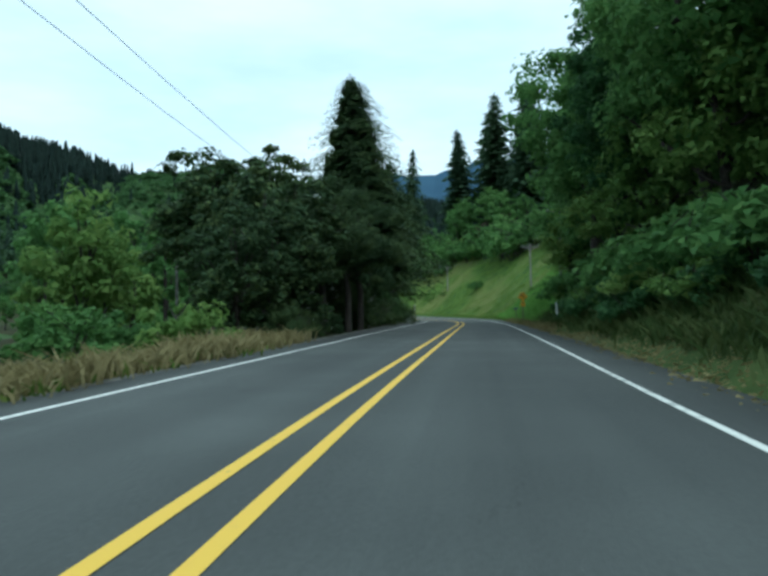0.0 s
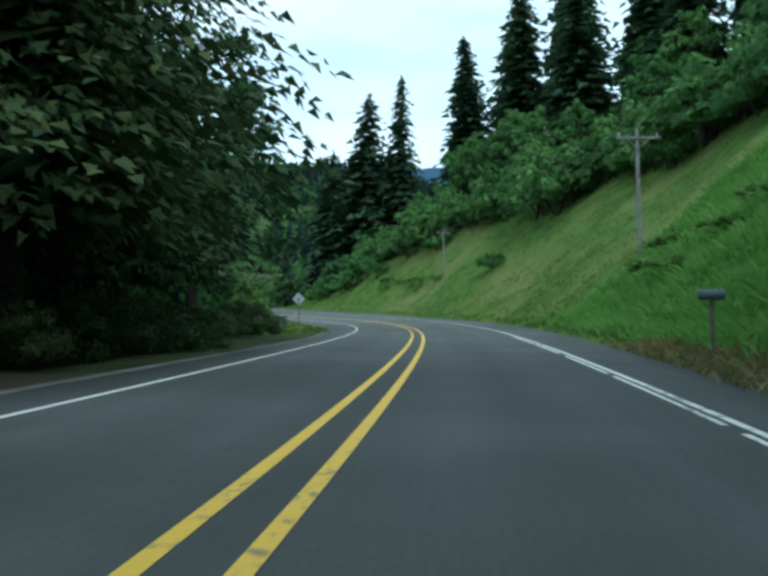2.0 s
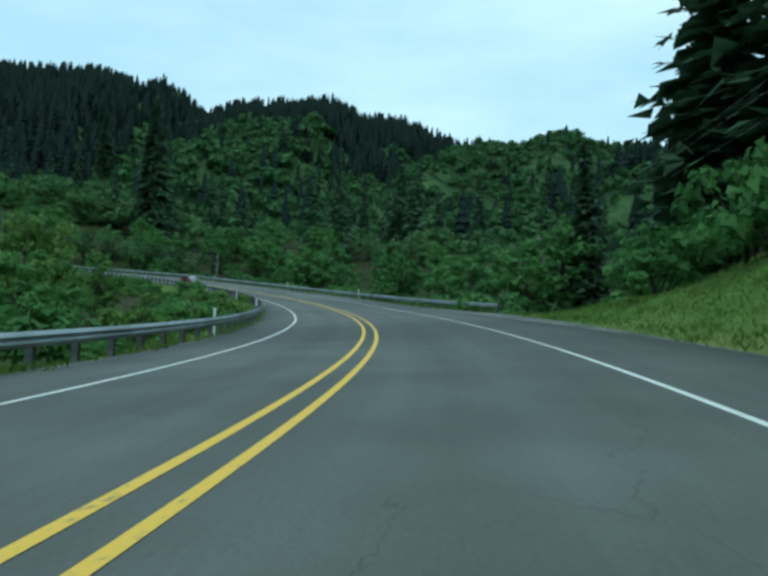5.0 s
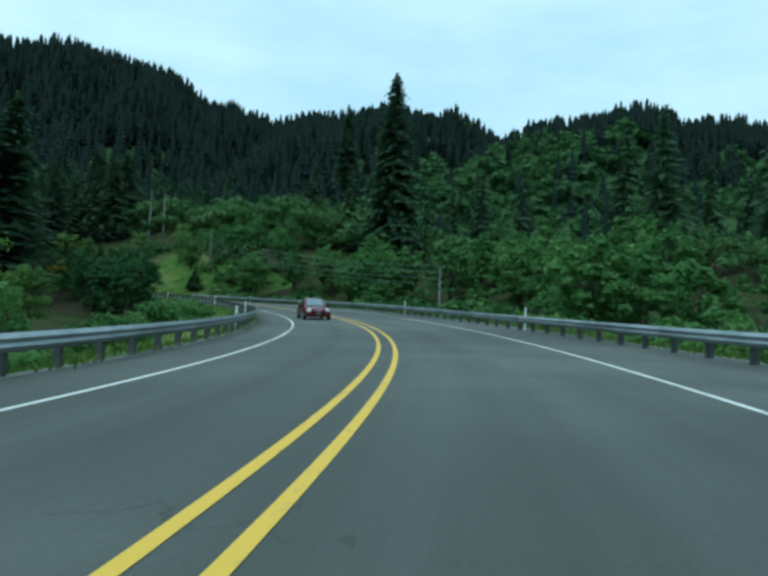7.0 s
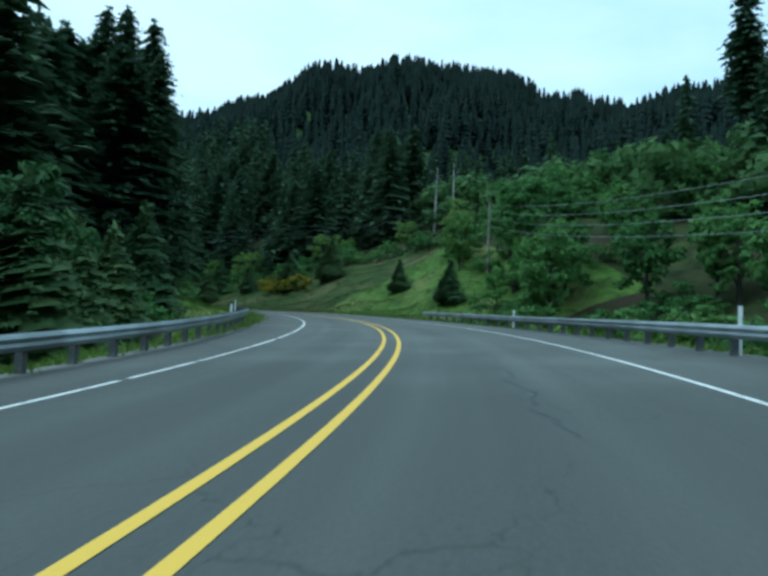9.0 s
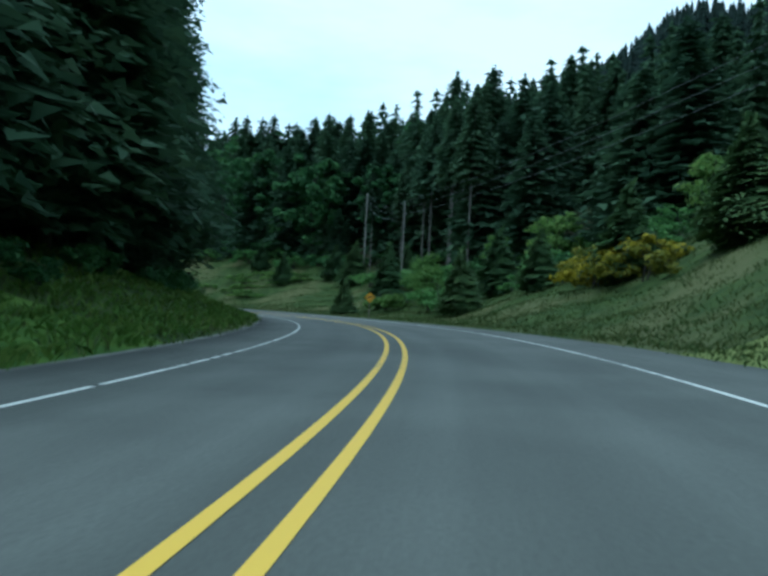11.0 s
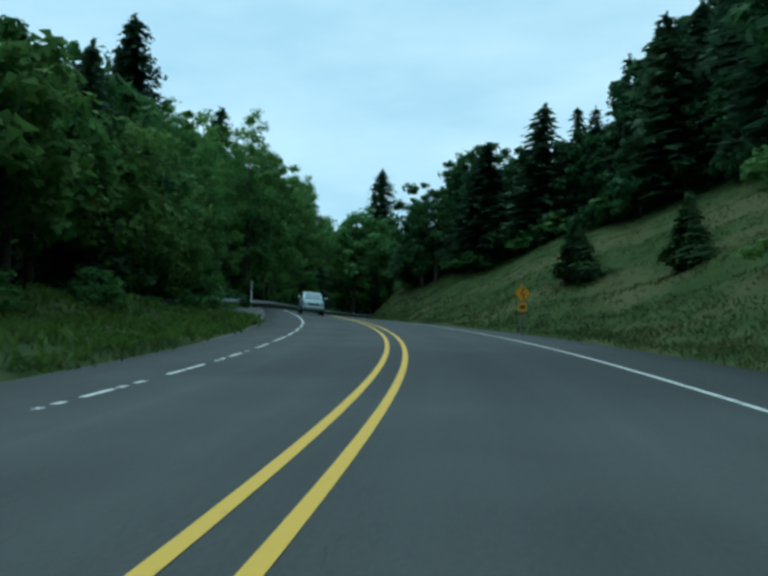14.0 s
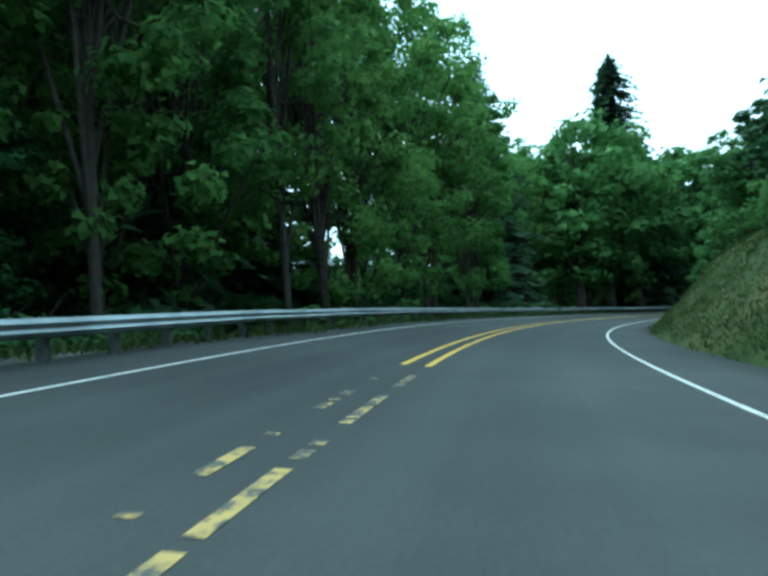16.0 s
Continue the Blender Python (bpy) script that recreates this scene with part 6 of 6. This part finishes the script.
# ---------------------------------------------------------------- grass at the roadside
def grass(name, n, sides, s0, s1, d0, d1, h0, h1, mat, label, seed, power=1.6, wide=0.035, bare=()):
    r = np.random.default_rng(seed)
    s = r.uniform(s0, s1, n)
    side = r.choice(sides, n)
    for q, a, c in bare:
        side = np.where((side == q) & (s > a) & (s < c), 0, side)
    s, side = s[side != 0], side[side != 0]
    n = len(s)
    d = d0 + (d1 - d0) * r.uniform(0, 1, n) ** power
    l = np.where(side > 0, edge_r(s) + d, -edge_l(s) - d)
    # loose tufts: every fifth blade is the heart of one
    heart = (np.arange(n) // 5) * 5
    s, l = s[heart] + r.normal(0, 0.22, n), l[heart] + r.normal(0, 0.22, n)
    x, y = spot(s, l)
    z = land(s, l)
    h = r.uniform(h0, h1, n) * (0.8 + 0.25 * np.sin(s * 0.8 + l) * np.sin(s * 0.31 - l * 1.3))
    a = r.uniform(0, 6.283, n)
    bend = r.normal(0, 0.6, (n, 2)) * h[:, None]
    w = wide * r.uniform(0.6, 1.5, n)
    base = np.stack([x, y, z - 0.05], -1)
    ux = np.stack([np.cos(a) * w, np.sin(a) * w, np.zeros(n)], -1)
    mid = base + np.stack([bend[:, 0] * 0.3, bend[:, 1] * 0.3, h * 0.6], -1)
    tip = base + np.stack([bend[:, 0], bend[:, 1], h], -1)
    v = np.stack([base - ux * 0.6, mid - ux, tip, mid + ux], 1).reshape(-1, 3)
    i = np.arange(n)[:, None] * 4
    me = mesh_of(name, v, [i + np.array([[0, 1, 2, 3]])], mat)
    return tagged(new(name, me), label, "grass", kind="stuff")


grass("verge_grass", 62000, (-1, 1), 20, 400, 0.15, 7, 0.14, 0.42, M_GRASS, "long green grass along the road edge", 1, wide=0.03, bare=((-1, 40, 124), (1, 20, 84)))
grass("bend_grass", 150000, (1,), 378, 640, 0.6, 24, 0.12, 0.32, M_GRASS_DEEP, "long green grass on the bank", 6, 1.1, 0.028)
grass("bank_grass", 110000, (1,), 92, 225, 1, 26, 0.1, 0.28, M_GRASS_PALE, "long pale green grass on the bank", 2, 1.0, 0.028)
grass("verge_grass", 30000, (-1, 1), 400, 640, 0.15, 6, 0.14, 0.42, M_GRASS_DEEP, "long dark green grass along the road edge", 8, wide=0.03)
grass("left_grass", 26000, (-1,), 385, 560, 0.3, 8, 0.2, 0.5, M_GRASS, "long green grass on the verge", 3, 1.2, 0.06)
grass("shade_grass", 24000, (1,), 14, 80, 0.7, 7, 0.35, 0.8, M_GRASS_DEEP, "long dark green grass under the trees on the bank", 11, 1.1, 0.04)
grass("lush_grass", 52000, (1,), 74, 120, 0.9, 10.5, 0.35, 0.85, M_GRASS_LUSH, "deep lush green grass on the foot of the bank", 12, 1.1, 0.045)
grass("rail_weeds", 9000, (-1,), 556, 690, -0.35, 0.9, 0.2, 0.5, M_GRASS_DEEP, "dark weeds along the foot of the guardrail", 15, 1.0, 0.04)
grass("leaf_litter", 6000, (1,), 14, 70, -0.2, 1.0, 0.04, 0.12, M_DRYGRASS, "brown leaf litter along the gravel shoulder", 13, 1.0, 0.05)
grass("dry_grass", 9000, (1,), 58, 104, 0.1, 1.3, 0.15, 0.4, M_DRYGRASS, "dry straw-coloured grass beside the gravel shoulder", 4, 1.3, 0.03)
grass("dry_grass_tufts", 5000, (-1,), 26, 44, 0.2, 2.4, 0.3, 0.8, M_DRYGRASS, "dry straw-coloured grass at the road edge", 5, 1.3, 0.03)


# ---------------------------------------------------------------- cars
M_RED = material("dark_red_car_paint", (0.10, 0.008, 0.014), (0.125, 0.011, 0.018), 2, 0.2, 0.15)
M_SILVER = material("silver_car_paint", (0.34, 0.42, 0.43), (0.40, 0.48, 0.49), 2, 0.27, 0.4)
M_GLASS = material("car_window_glass", (0.22, 0.27, 0.29), (0.26, 0.31, 0.33), 2, 0.05, 0.6, spec=0.9)
M_GLASS_DARK = material("tinted_car_glass", (0.05, 0.065, 0.07), (0.07, 0.085, 0.09), 2, 0.05, 0.3, spec=0.9)
M_GLASS_PALE = material("pale_quarter_glass", (0.40, 0.46, 0.48), (0.46, 0.52, 0.54), 2, 0.12, 0.7, spec=0.9)
# silver paint darkened: the shade on the lower body is put into this colour
M_SILVER_SHADED = material("shaded_silver_paint", (0.13, 0.16, 0.165), (0.17, 0.2, 0.205), 2, 0.4, 0.2)
M_AMBER = material("amber_marker_lens", (0.5, 0.16, 0.03), (0.6, 0.2, 0.04), 8, 0.2)
M_TAIL = material("tail_light_red", (.25, .02, .02), (.35, .03, .03), 6, .2)
# dish behind the spokes: a darker alloy copy that holds the recess's shade
M_RIM_DARK = material("shaded_rim_dish", (0.05, 0.05, 0.05), (0.09, 0.09, 0.09), 6, 0.5, 0.6)
M_TYRE = material("tyre_rubber", (0.012, 0.012, 0.012), (0.025, 0.025, 0.025), 20, 0.85)
M_RIM = material("alloy_rim", (0.35, 0.36, 0.36), (0.5, 0.51, 0.51), 6, 0.35, 0.8)
M_CHROME = material("chrome", (0.6, 0.62, 0.62), (0.75, 0.76, 0.76), 6, 0.15, 1.0)
M_TRIM = material("black_trim", (0.01, 0.01, 0.01), (0.02, 0.02, 0.02), 6, 0.6)
M_LENS = material("headlight_lens", (0.38, 0.43, 0.43), (0.62, 0.66, 0.66), 14, 0.08)
M_PLATE = material("number_plate_sheet", (0.14, 0.17, 0.18), (0.2, 0.23, 0.24), 6, 0.5)


def loft(stations, section):
    """A closed hull through cross-sections: stations are rows for section(), which gives a ring of (x, z)."""
    bm = bmesh.new()
    rings = []
    for st in stations:
        rings.append([bm.verts.new((x, st[0], z)) for x, z in section(*st[1:])])
    n = len(rings[0])
    for a, b in zip(rings, rings[1:]):
        for j in range(n):
            bm.faces.new((a[j], a[(j + 1) % n], b[(j + 1) % n], b[j]))
    bm.faces.new(rings[0][::-1])
    bm.faces.new(rings[-1])
    bmesh.ops.recalc_face_normals(bm, faces=bm.faces)
    for f in bm.faces:
        f.smooth = True
    return bm


def hull(w, zb, zt, crown=0.03):
    half = [(0.0, zb), (w * .8, zb), (w * .94, zb + .05), (w * .985, zb + .16), (w, zb + (zt - zb) * .45), (w * .99, zb + (zt - zb) * .7), (w * .955, zt - .10), (w * .90, zt - .025), (w * .78, zt + crown * .4), (w * .4, zt + crown * .85), (0.0, zt + crown)]
    return half + [(-x, z) for x, z in half[-2:0:-1]]


def canopy(wb, wt, zb, zt):
    half = [(0.0, zb), (wb, zb), (wb * .99, zb + (zt - zb) * .1), (wb + (wt - wb) * .5, zb + (zt - zb) * .5), (wt + .03, zb + (zt - zb) * .86), (wt * .9, zb + (zt - zb) * .97), (wt * .5, zt), (0.0, zt + .005)]
    return half + [(-x, z) for x, z in half[-2:0:-1]]


def cabin(table):
    """Reads a cabin's stations (y, half width below, half width above, z below, z above): its values at any y."""
    ys = [r[0] for r in table][::-1]
    cols = [[r[k] for r in table][::-1] for k in range(1, 5)]
    return lambda y: [float(np.interp(y, ys, c)) for c in cols]


def flank(cab, y, f, s, out=0.007):
    """A point on the cabin's side at y, at the share f of its height, a little proud of it."""
    wb, wt, zb, zt = cab(y)
    fs, xs = (0, .1, .5, .86), (wb, wb * .99, wb + (wt - wb) * .5, wt + .03)
    return (s * (float(np.interp(f, fs, xs)) + out), y, zb + (zt - zb) * f)


def side_pane(name, cab, y0, y1, f0, f1, s, mat, parent, lean0=0.0, lean1=0.0, label=""):
    """A pane that follows the cabin's side from y0 back to y1; lean shifts its upper corners."""
    bm = bmesh.new()
    n, m = 8, 5
    rows = []
    for i in range(n + 1):
        col = []
        for j in range(m + 1):
            t = j / m
            a, c = y0 + lean0 * t, y1 + lean1 * t
            col.append(bm.verts.new(flank(cab, a + (c - a) * i / n, f0 + (f1 - f0) * t, s)))
        rows.append(col)
    for a, c in zip(rows, rows[1:]):
        for j in range(m):
            f = bm.faces.new((a[j], c[j], c[j + 1], a[j + 1]) if s > 0 else (a[j], a[j + 1], c[j + 1], c[j]))
            f.smooth = True
    return part(name, bm, mat, parent, label)


def screen(name, cab, y0, y1, edge, mat, parent, label="", out=0.007):
    """A windscreen or rear window over the cabin's sloping end, from y0 up to y1."""
    bm = bmesh.new()
    rows = []
    for i in range(9):
        y = y0 + (y1 - y0) * i / 8
        wb, wt, zb, zt = cab(y)
        row_ = []
        for j in range(11):
            u = -1 + j / 5
            x = u * (wt * .9 - edge)
            drop = 0.03 * (zt - zb) * max(0.0, abs(x) / (wt * .9) - .55) / .45
            row_.append(bm.verts.new((x, y + (out if y1 < y0 else -out), zt - drop + out)))
        rows.append(row_)
    for a, c in zip(rows, rows[1:]):
        for j in range(10):
            f = bm.faces.new((a[j], a[j + 1], c[j + 1], c[j]) if y1 < y0 else (a[j], c[j], c[j + 1], a[j + 1]))
            f.smooth = True
    return part(name, bm, mat, parent, label)


def bent(name, pts, r, mat, parent, sides=6):
    v, f = tube(pts, [r] * len(pts), sides)
    return part(name, mesh_of(name, v, f, mat, True), None, parent)


def wheel(parent, x, y, r, width):
    """Wheel > tyre with a dished rim, its lip and spokes."""
    turn = pose(0, 0, 0, 0, 90, 0)
    bm = bmesh.new()
    prof = ((-.5, .66), (-.5, .92), (-.4, .99), (.4, .99), (.5, .92), (.5, .66))
    rings = []
    for d, q in prof:
        rings.append([bm.verts.new((d * width, q * r * math.cos(a * math.pi / 14), q * r * math.sin(a * math.pi / 14))) for a in range(28)])
    for a, b in zip(rings, rings[1:]):
        for j in range(28):
            bm.faces.new((a[j], a[(j + 1) % 28], b[(j + 1) % 28], b[j]))
    bmesh.ops.translate(bm, vec=(x, y, r), verts=bm.verts)
    bmesh.ops.recalc_face_normals(bm, faces=bm.faces)
    ty = part("tyre", bm, M_TYRE, parent)
    s = 1 if x > 0 else -1
    part("rim", cyl_bm(r * .68, r * .68, width * .7, (x - s * width * .12 - width * .35, y, r), 24, turn), M_RIM_DARK, ty)
    bent("rim_lip", [(x + s * width * .44, y + math.cos(a * math.pi / 12) * r * .66, r + math.sin(a * math.pi / 12) * r * .66) for a in range(25)], r * .045, M_RIM, ty)
    for k in range(6):
        a = k * 60
        part("spoke", box_bm((0.04, r * .20, r * .54), (x + s * width * .32, y + math.sin(radians(a)) * r * .38, r + math.cos(radians(a)) * r * .38), 0.012, pose(0, 0, 0, -a, 0, 0)), M_RIM, ty)
    part("hub", cyl_bm(r * .2, r * .16, .05, (x + s * width * .34 - .025, y, r), 14, turn), M_RIM, ty)


def arch(parent, x, y, r, mat):
    """A black disc on the flank that stands for the wheel well's shade, with its lip."""
    s = 1 if x > 0 else -1
    part("wheel_opening", cyl_bm(r * 1.17, r * 1.17, .05, (x - .025 - s * .012, y, r * 1.04), 28, pose(0, 0, 0, 0, 90, 0)), M_TRIM, parent)
    bent("arch_lip", [(x + s * .008, y + math.cos(a * math.pi / 12) * r * 1.18, r * 1.04 + math.sin(a * math.pi / 12) * r * 1.18) for a in range(13)], .014, mat, parent)


def mirror(parent, s, x, y, z, w, h, mat):
    return part("door_mirror", loft(((y + .1, .55, 0, 0), (y + .06, .85, 0, 0), (y, 1.0, 0, 0), (y - .04, .96, 0, 0)), lambda k, p, q: [(s * x + w * k * math.cos(j * .5236), z + h * k * math.sin(j * .5236)) for j in range(12)]), mat, parent)


def sedan(m):
    c = thing("red_sedan", m, "dark red four-door sedan on the opposite lane", "car")
    part("body", loft(((2.22, .46, .34, .52), (2.20, .58, .28, .60), (2.15, .68, .24, .655), (2.06, .755, .21, .70), (1.92, .80, .20, .745), (1.7, .83, .19, .785), (1.3, .85, .19, .835), (.95, .86, .19, .875), (.4, .865, .19, .895), (-.6, .865, .19, .915), (-1.4, .86, .19, .945), (-1.9, .82, .22, .95), (-2.12, .74, .28, .88), (-2.2, .62, .36, .78)), hull), M_RED, c)
    table = ((1.02, .765, .70, .84, .875), (.72, .768, .675, .84, 1.03), (.42, .772, .645, .84, 1.19), (.16, .775, .615, .84, 1.335), (0.0, .777, .60, .84, 1.39), (-.25, .777, .595, .84, 1.415), (-.6, .775, .595, .84, 1.415), (-.95, .77, .60, .85, 1.375), (-1.25, .76, .62, .87, 1.24), (-1.6, .735, .66, .9, 1.05), (-1.82, .71, .68, .92, .955))
    part("cabin", loft(table, canopy), M_RED, c)
    cab = cabin(table)
    screen("windscreen", cab, .93, .10, .05, M_GLASS, c, "sky-reflecting windscreen glass")
    screen("rear_window", cab, -1.72, -1.02, .05, M_GLASS, c, "dark rear window glass")
    for s in (-1, 1):
        side_pane("front_door_window", cab, .62, -.36, .13, .84, s, M_GLASS_DARK, c, -.52, -.02)
        side_pane("rear_door_window", cab, -.44, -1.36, .13, .84, s, M_GLASS_DARK, c, 0, .36)
        lamp = bmesh.new()
        bmesh.ops.create_uvsphere(lamp, u_segments=20, v_segments=12, radius=1.0)
        bmesh.ops.transform(lamp, matrix=Matrix.Translation((s * .60, 2.085, .645)) @ Matrix.Rotation(radians(-s * 26), 4, "Z") @ Matrix.Rotation(radians(28), 4, "X") @ Matrix.Diagonal((.145, .075, .135, 1)), verts=lamp.verts)
        hl = part("headlight", lamp, M_LENS, c)
        part("bulb_bowl", cyl_bm(.07, .05, .05, (s * .60, 2.115, .65), 14, pose(0, 0, 0, -70, 0, -s * 26)), M_CHROME, hl)
        part("marker_light", box_bm((.14, .03, .04), (s * .73, 2.06, .50), .012, pose(0, 0, 0, 0, 0, -s * 42)), M_AMBER, c)
        mirror(c, s, .93, .62, .96, .11, .075, M_TRIM)
        part("side_moulding", box_bm((.02, 2.4, .05), (s * .868, -.1, .52), .006), M_RED, c)
        for y in (.72, -.40, -1.18):
            part("door_seam", box_bm((.008, .008, .56), (s * .866, y, .60), .002), M_TRIM, c)
        for y in (-.18, -1.0):
            part("door_handle", box_bm((.03, .16, .035), (s * .87, y, .80), .01), M_RED, c)
        for y in (1.32, -1.32):
            arch(c, s * .858, y, .30, M_RED)
            wheel(c, s * .80, y, .30, .19)
    nose = lambda x: 2.225 - .16 * (x / .5) ** 2
    part("grille", loft([(nose(0) - .10, .30, .50, .63), (nose(0) + .004, .26, .52, .62)], lambda w, p, q: [(-w * 1.4, q), (-w * 1.2, p), (w * 1.2, p), (w * 1.4, q)]), M_TRIM, c)
    for z0, half, dip in ((.625, .44, .0), (.565, .43, .02), (.505, .34, .035)):
        bent("grille_bar", [(x * half, nose(x * half) - .012, z0 + .035 * abs(x) ** 2 - dip * (1 - x * x)) for x in (-1, -.75, -.5, -.25, 0, .25, .5, .75, 1)], .016, M_CHROME, c)
    part("grille_bar", box_bm((.05, .05, .12), (0, nose(0) - .01, .565), .012), M_CHROME, c)
    part("lower_intake", loft([(2.05, .62, .25, .37), (2.17, .56, .26, .36)], lambda w, p, q: [(-w, q), (-w * .92, p), (w * .92, p), (w, q)]), M_TRIM, c)
    plate = part("number_plate", box_bm((.31, .015, .155), (.0, 2.235, .455), .004), M_PLATE, c)
    part("lettering_bar", box_bm((.22, .005, .05), (0, 2.245, .455), .002), M_TRIM, plate)
    for x in (-.3, .22):
        part("wiper", box_bm((.52, .02, .015), (x, .93, .935), .004, pose(0, 0, 0, 0, -3, 0)), M_TRIM, c)
    part("cowl", box_bm((1.2, .10, .02), (0, .99, .895), .008), M_TRIM, c)
    return c


def suv(m):
    c = thing("silver_suv", m, "silver sport utility vehicle on the opposite lane", "car")
    part("body", loft(((2.38, .66, .42, .80), (2.32, .80, .34, .95), (2.15, .90, .30, 1.04), (1.6, .95, .28, 1.10), (1.0, .965, .28, 1.17), (0.0, .97, .28, 1.20), (-1.0, .97, .28, 1.21), (-1.8, .965, .29, 1.22), (-2.2, .945, .34, 1.22), (-2.33, .89, .42, 1.18), (-2.38, .80, .5, 1.1)), hull), M_SILVER, c)
    table = ((1.2, .88, .80, 1.10, 1.16), (.85, .885, .77, 1.12, 1.38), (.5, .89, .745, 1.14, 1.58), (.22, .895, .73, 1.14, 1.685), (-.1, .895, .725, 1.15, 1.725), (-.8, .895, .725, 1.15, 1.74), (-1.4, .89, .715, 1.16, 1.715), (-1.8, .885, .70, 1.16, 1.66), (-2.05, .875, .69, 1.16, 1.56), (-2.22, .865, .72, 1.16, 1.38), (-2.33, .85, .76, 1.16, 1.22))
    part("cabin", loft(table, canopy), M_SILVER, c)
    cab = cabin(table)
    screen("windscreen", cab, 1.08, .34, .05, M_GLASS, c, "sky-reflecting windscreen glass")
    screen("tailgate_window", cab, -2.28, -1.98, .06, M_GLASS_DARK, c, "dark tailgate window glass")
    for s in (-1, 1):
        side_pane("front_door_window", cab, .80, -.02, .13, .83, s, M_GLASS, c, -.40, -.02)
        side_pane("rear_door_window", cab, -.10, -.98, .13, .83, s, M_GLASS, c, -.02, .16)
        side_pane("quarter_window", cab, -1.10, -1.95, .15, .81, s, M_GLASS_PALE, c, .16, .22)
        bent("roof_rail", [(s * .66, .1, 1.70), (s * .66, -.02, 1.775), (s * .66, -.7, 1.795), (s * .65, -1.4, 1.77), (s * .645, -1.6, 1.70)], .016, M_CHROME, c)
        for y in (-.12, -1.02):
            part("door_handle", box_bm((.035, .2, .05), (s * .972, y, 1.04), .014), M_TRIM, c)
        for y in (.88, -.04, -.96):
            part("door_seam", box_bm((.008, .008, .66), (s * .968, y, .80), .002), M_TRIM, c)
        part("side_moulding", box_bm((.025, 2.0, .05), (s * .97, -.05, .60), .012), M_SILVER, c)
        part("sill_cladding", box_bm((.05, 2.1, .10), (s * .94, 0, .33), .02), M_TRIM, c)
        # added flat strip in the shade-darkened silver along the lower body
        part("lower_panel", box_bm((.03, 1.98, .19), (s * .966, 0, .475), .012), M_SILVER_SHADED, c)
        mirror(c, s, 1.08, .86, 1.26, .13, .10, M_SILVER)
        part("headlight", box_bm((.34, .12, .18), (s * .66, 2.27, .86), .04, pose(0, 0, 0, 0, 0, -s * 14)), M_LENS, c)
        part("tail_light", box_bm((.05, .10, .40), (s * .865, -2.315, 1.02), .02), M_TAIL, c)
        for y in (1.35, -1.36):
            arch(c, s * .962, y, .36, M_SILVER)
            wheel(c, s * .89, y, .36, .23)
    part("grille", box_bm((.9, .10, .22), (0, 2.34, .80), .04), M_TRIM, c)
    part("grille_bar", box_bm((.92, .04, .04), (0, 2.395, .82), .012), M_CHROME, c)
    part("front_bumper", loft(((2.46, .62, .40, .58), (2.40, .86, .36, .64), (2.2, .93, .34, .66)), hull), M_SILVER, c)
    part("rear_bumper", loft(((-2.0, .955, .36, .72), (-2.36, .945, .36, .73), (-2.47, .88, .37, .72), (-2.52, .70, .40, .68)), hull), M_SILVER, c)
    for x in (-.28, .3):
        part("windscreen_wiper", box_bm((.6, .02, .015), (x, 1.1, 1.235), .004), M_TRIM, c)
    return c


def on_road(s, l):
    """The pose of a car that comes the other way, level with the banked road."""
    grade = math.degrees(math.atan(float(at_s(R_Z, s + 2) - at_s(R_Z, s - 2)) / 4))
    return stand(s, l) @ pose(0, 0, 0, grade, math.degrees(math.atan(float(at_s(R_BANK, s)))), 0) @ pose(0, 0, 0, 0, 0, 180)


sedan(on_road(293.2, -2.12) @ pose(0, 0, 0, 0, 0, 3.5))
suv(on_road(555.35, -1.98)).scale = (1.0, 1.0, 1.07)
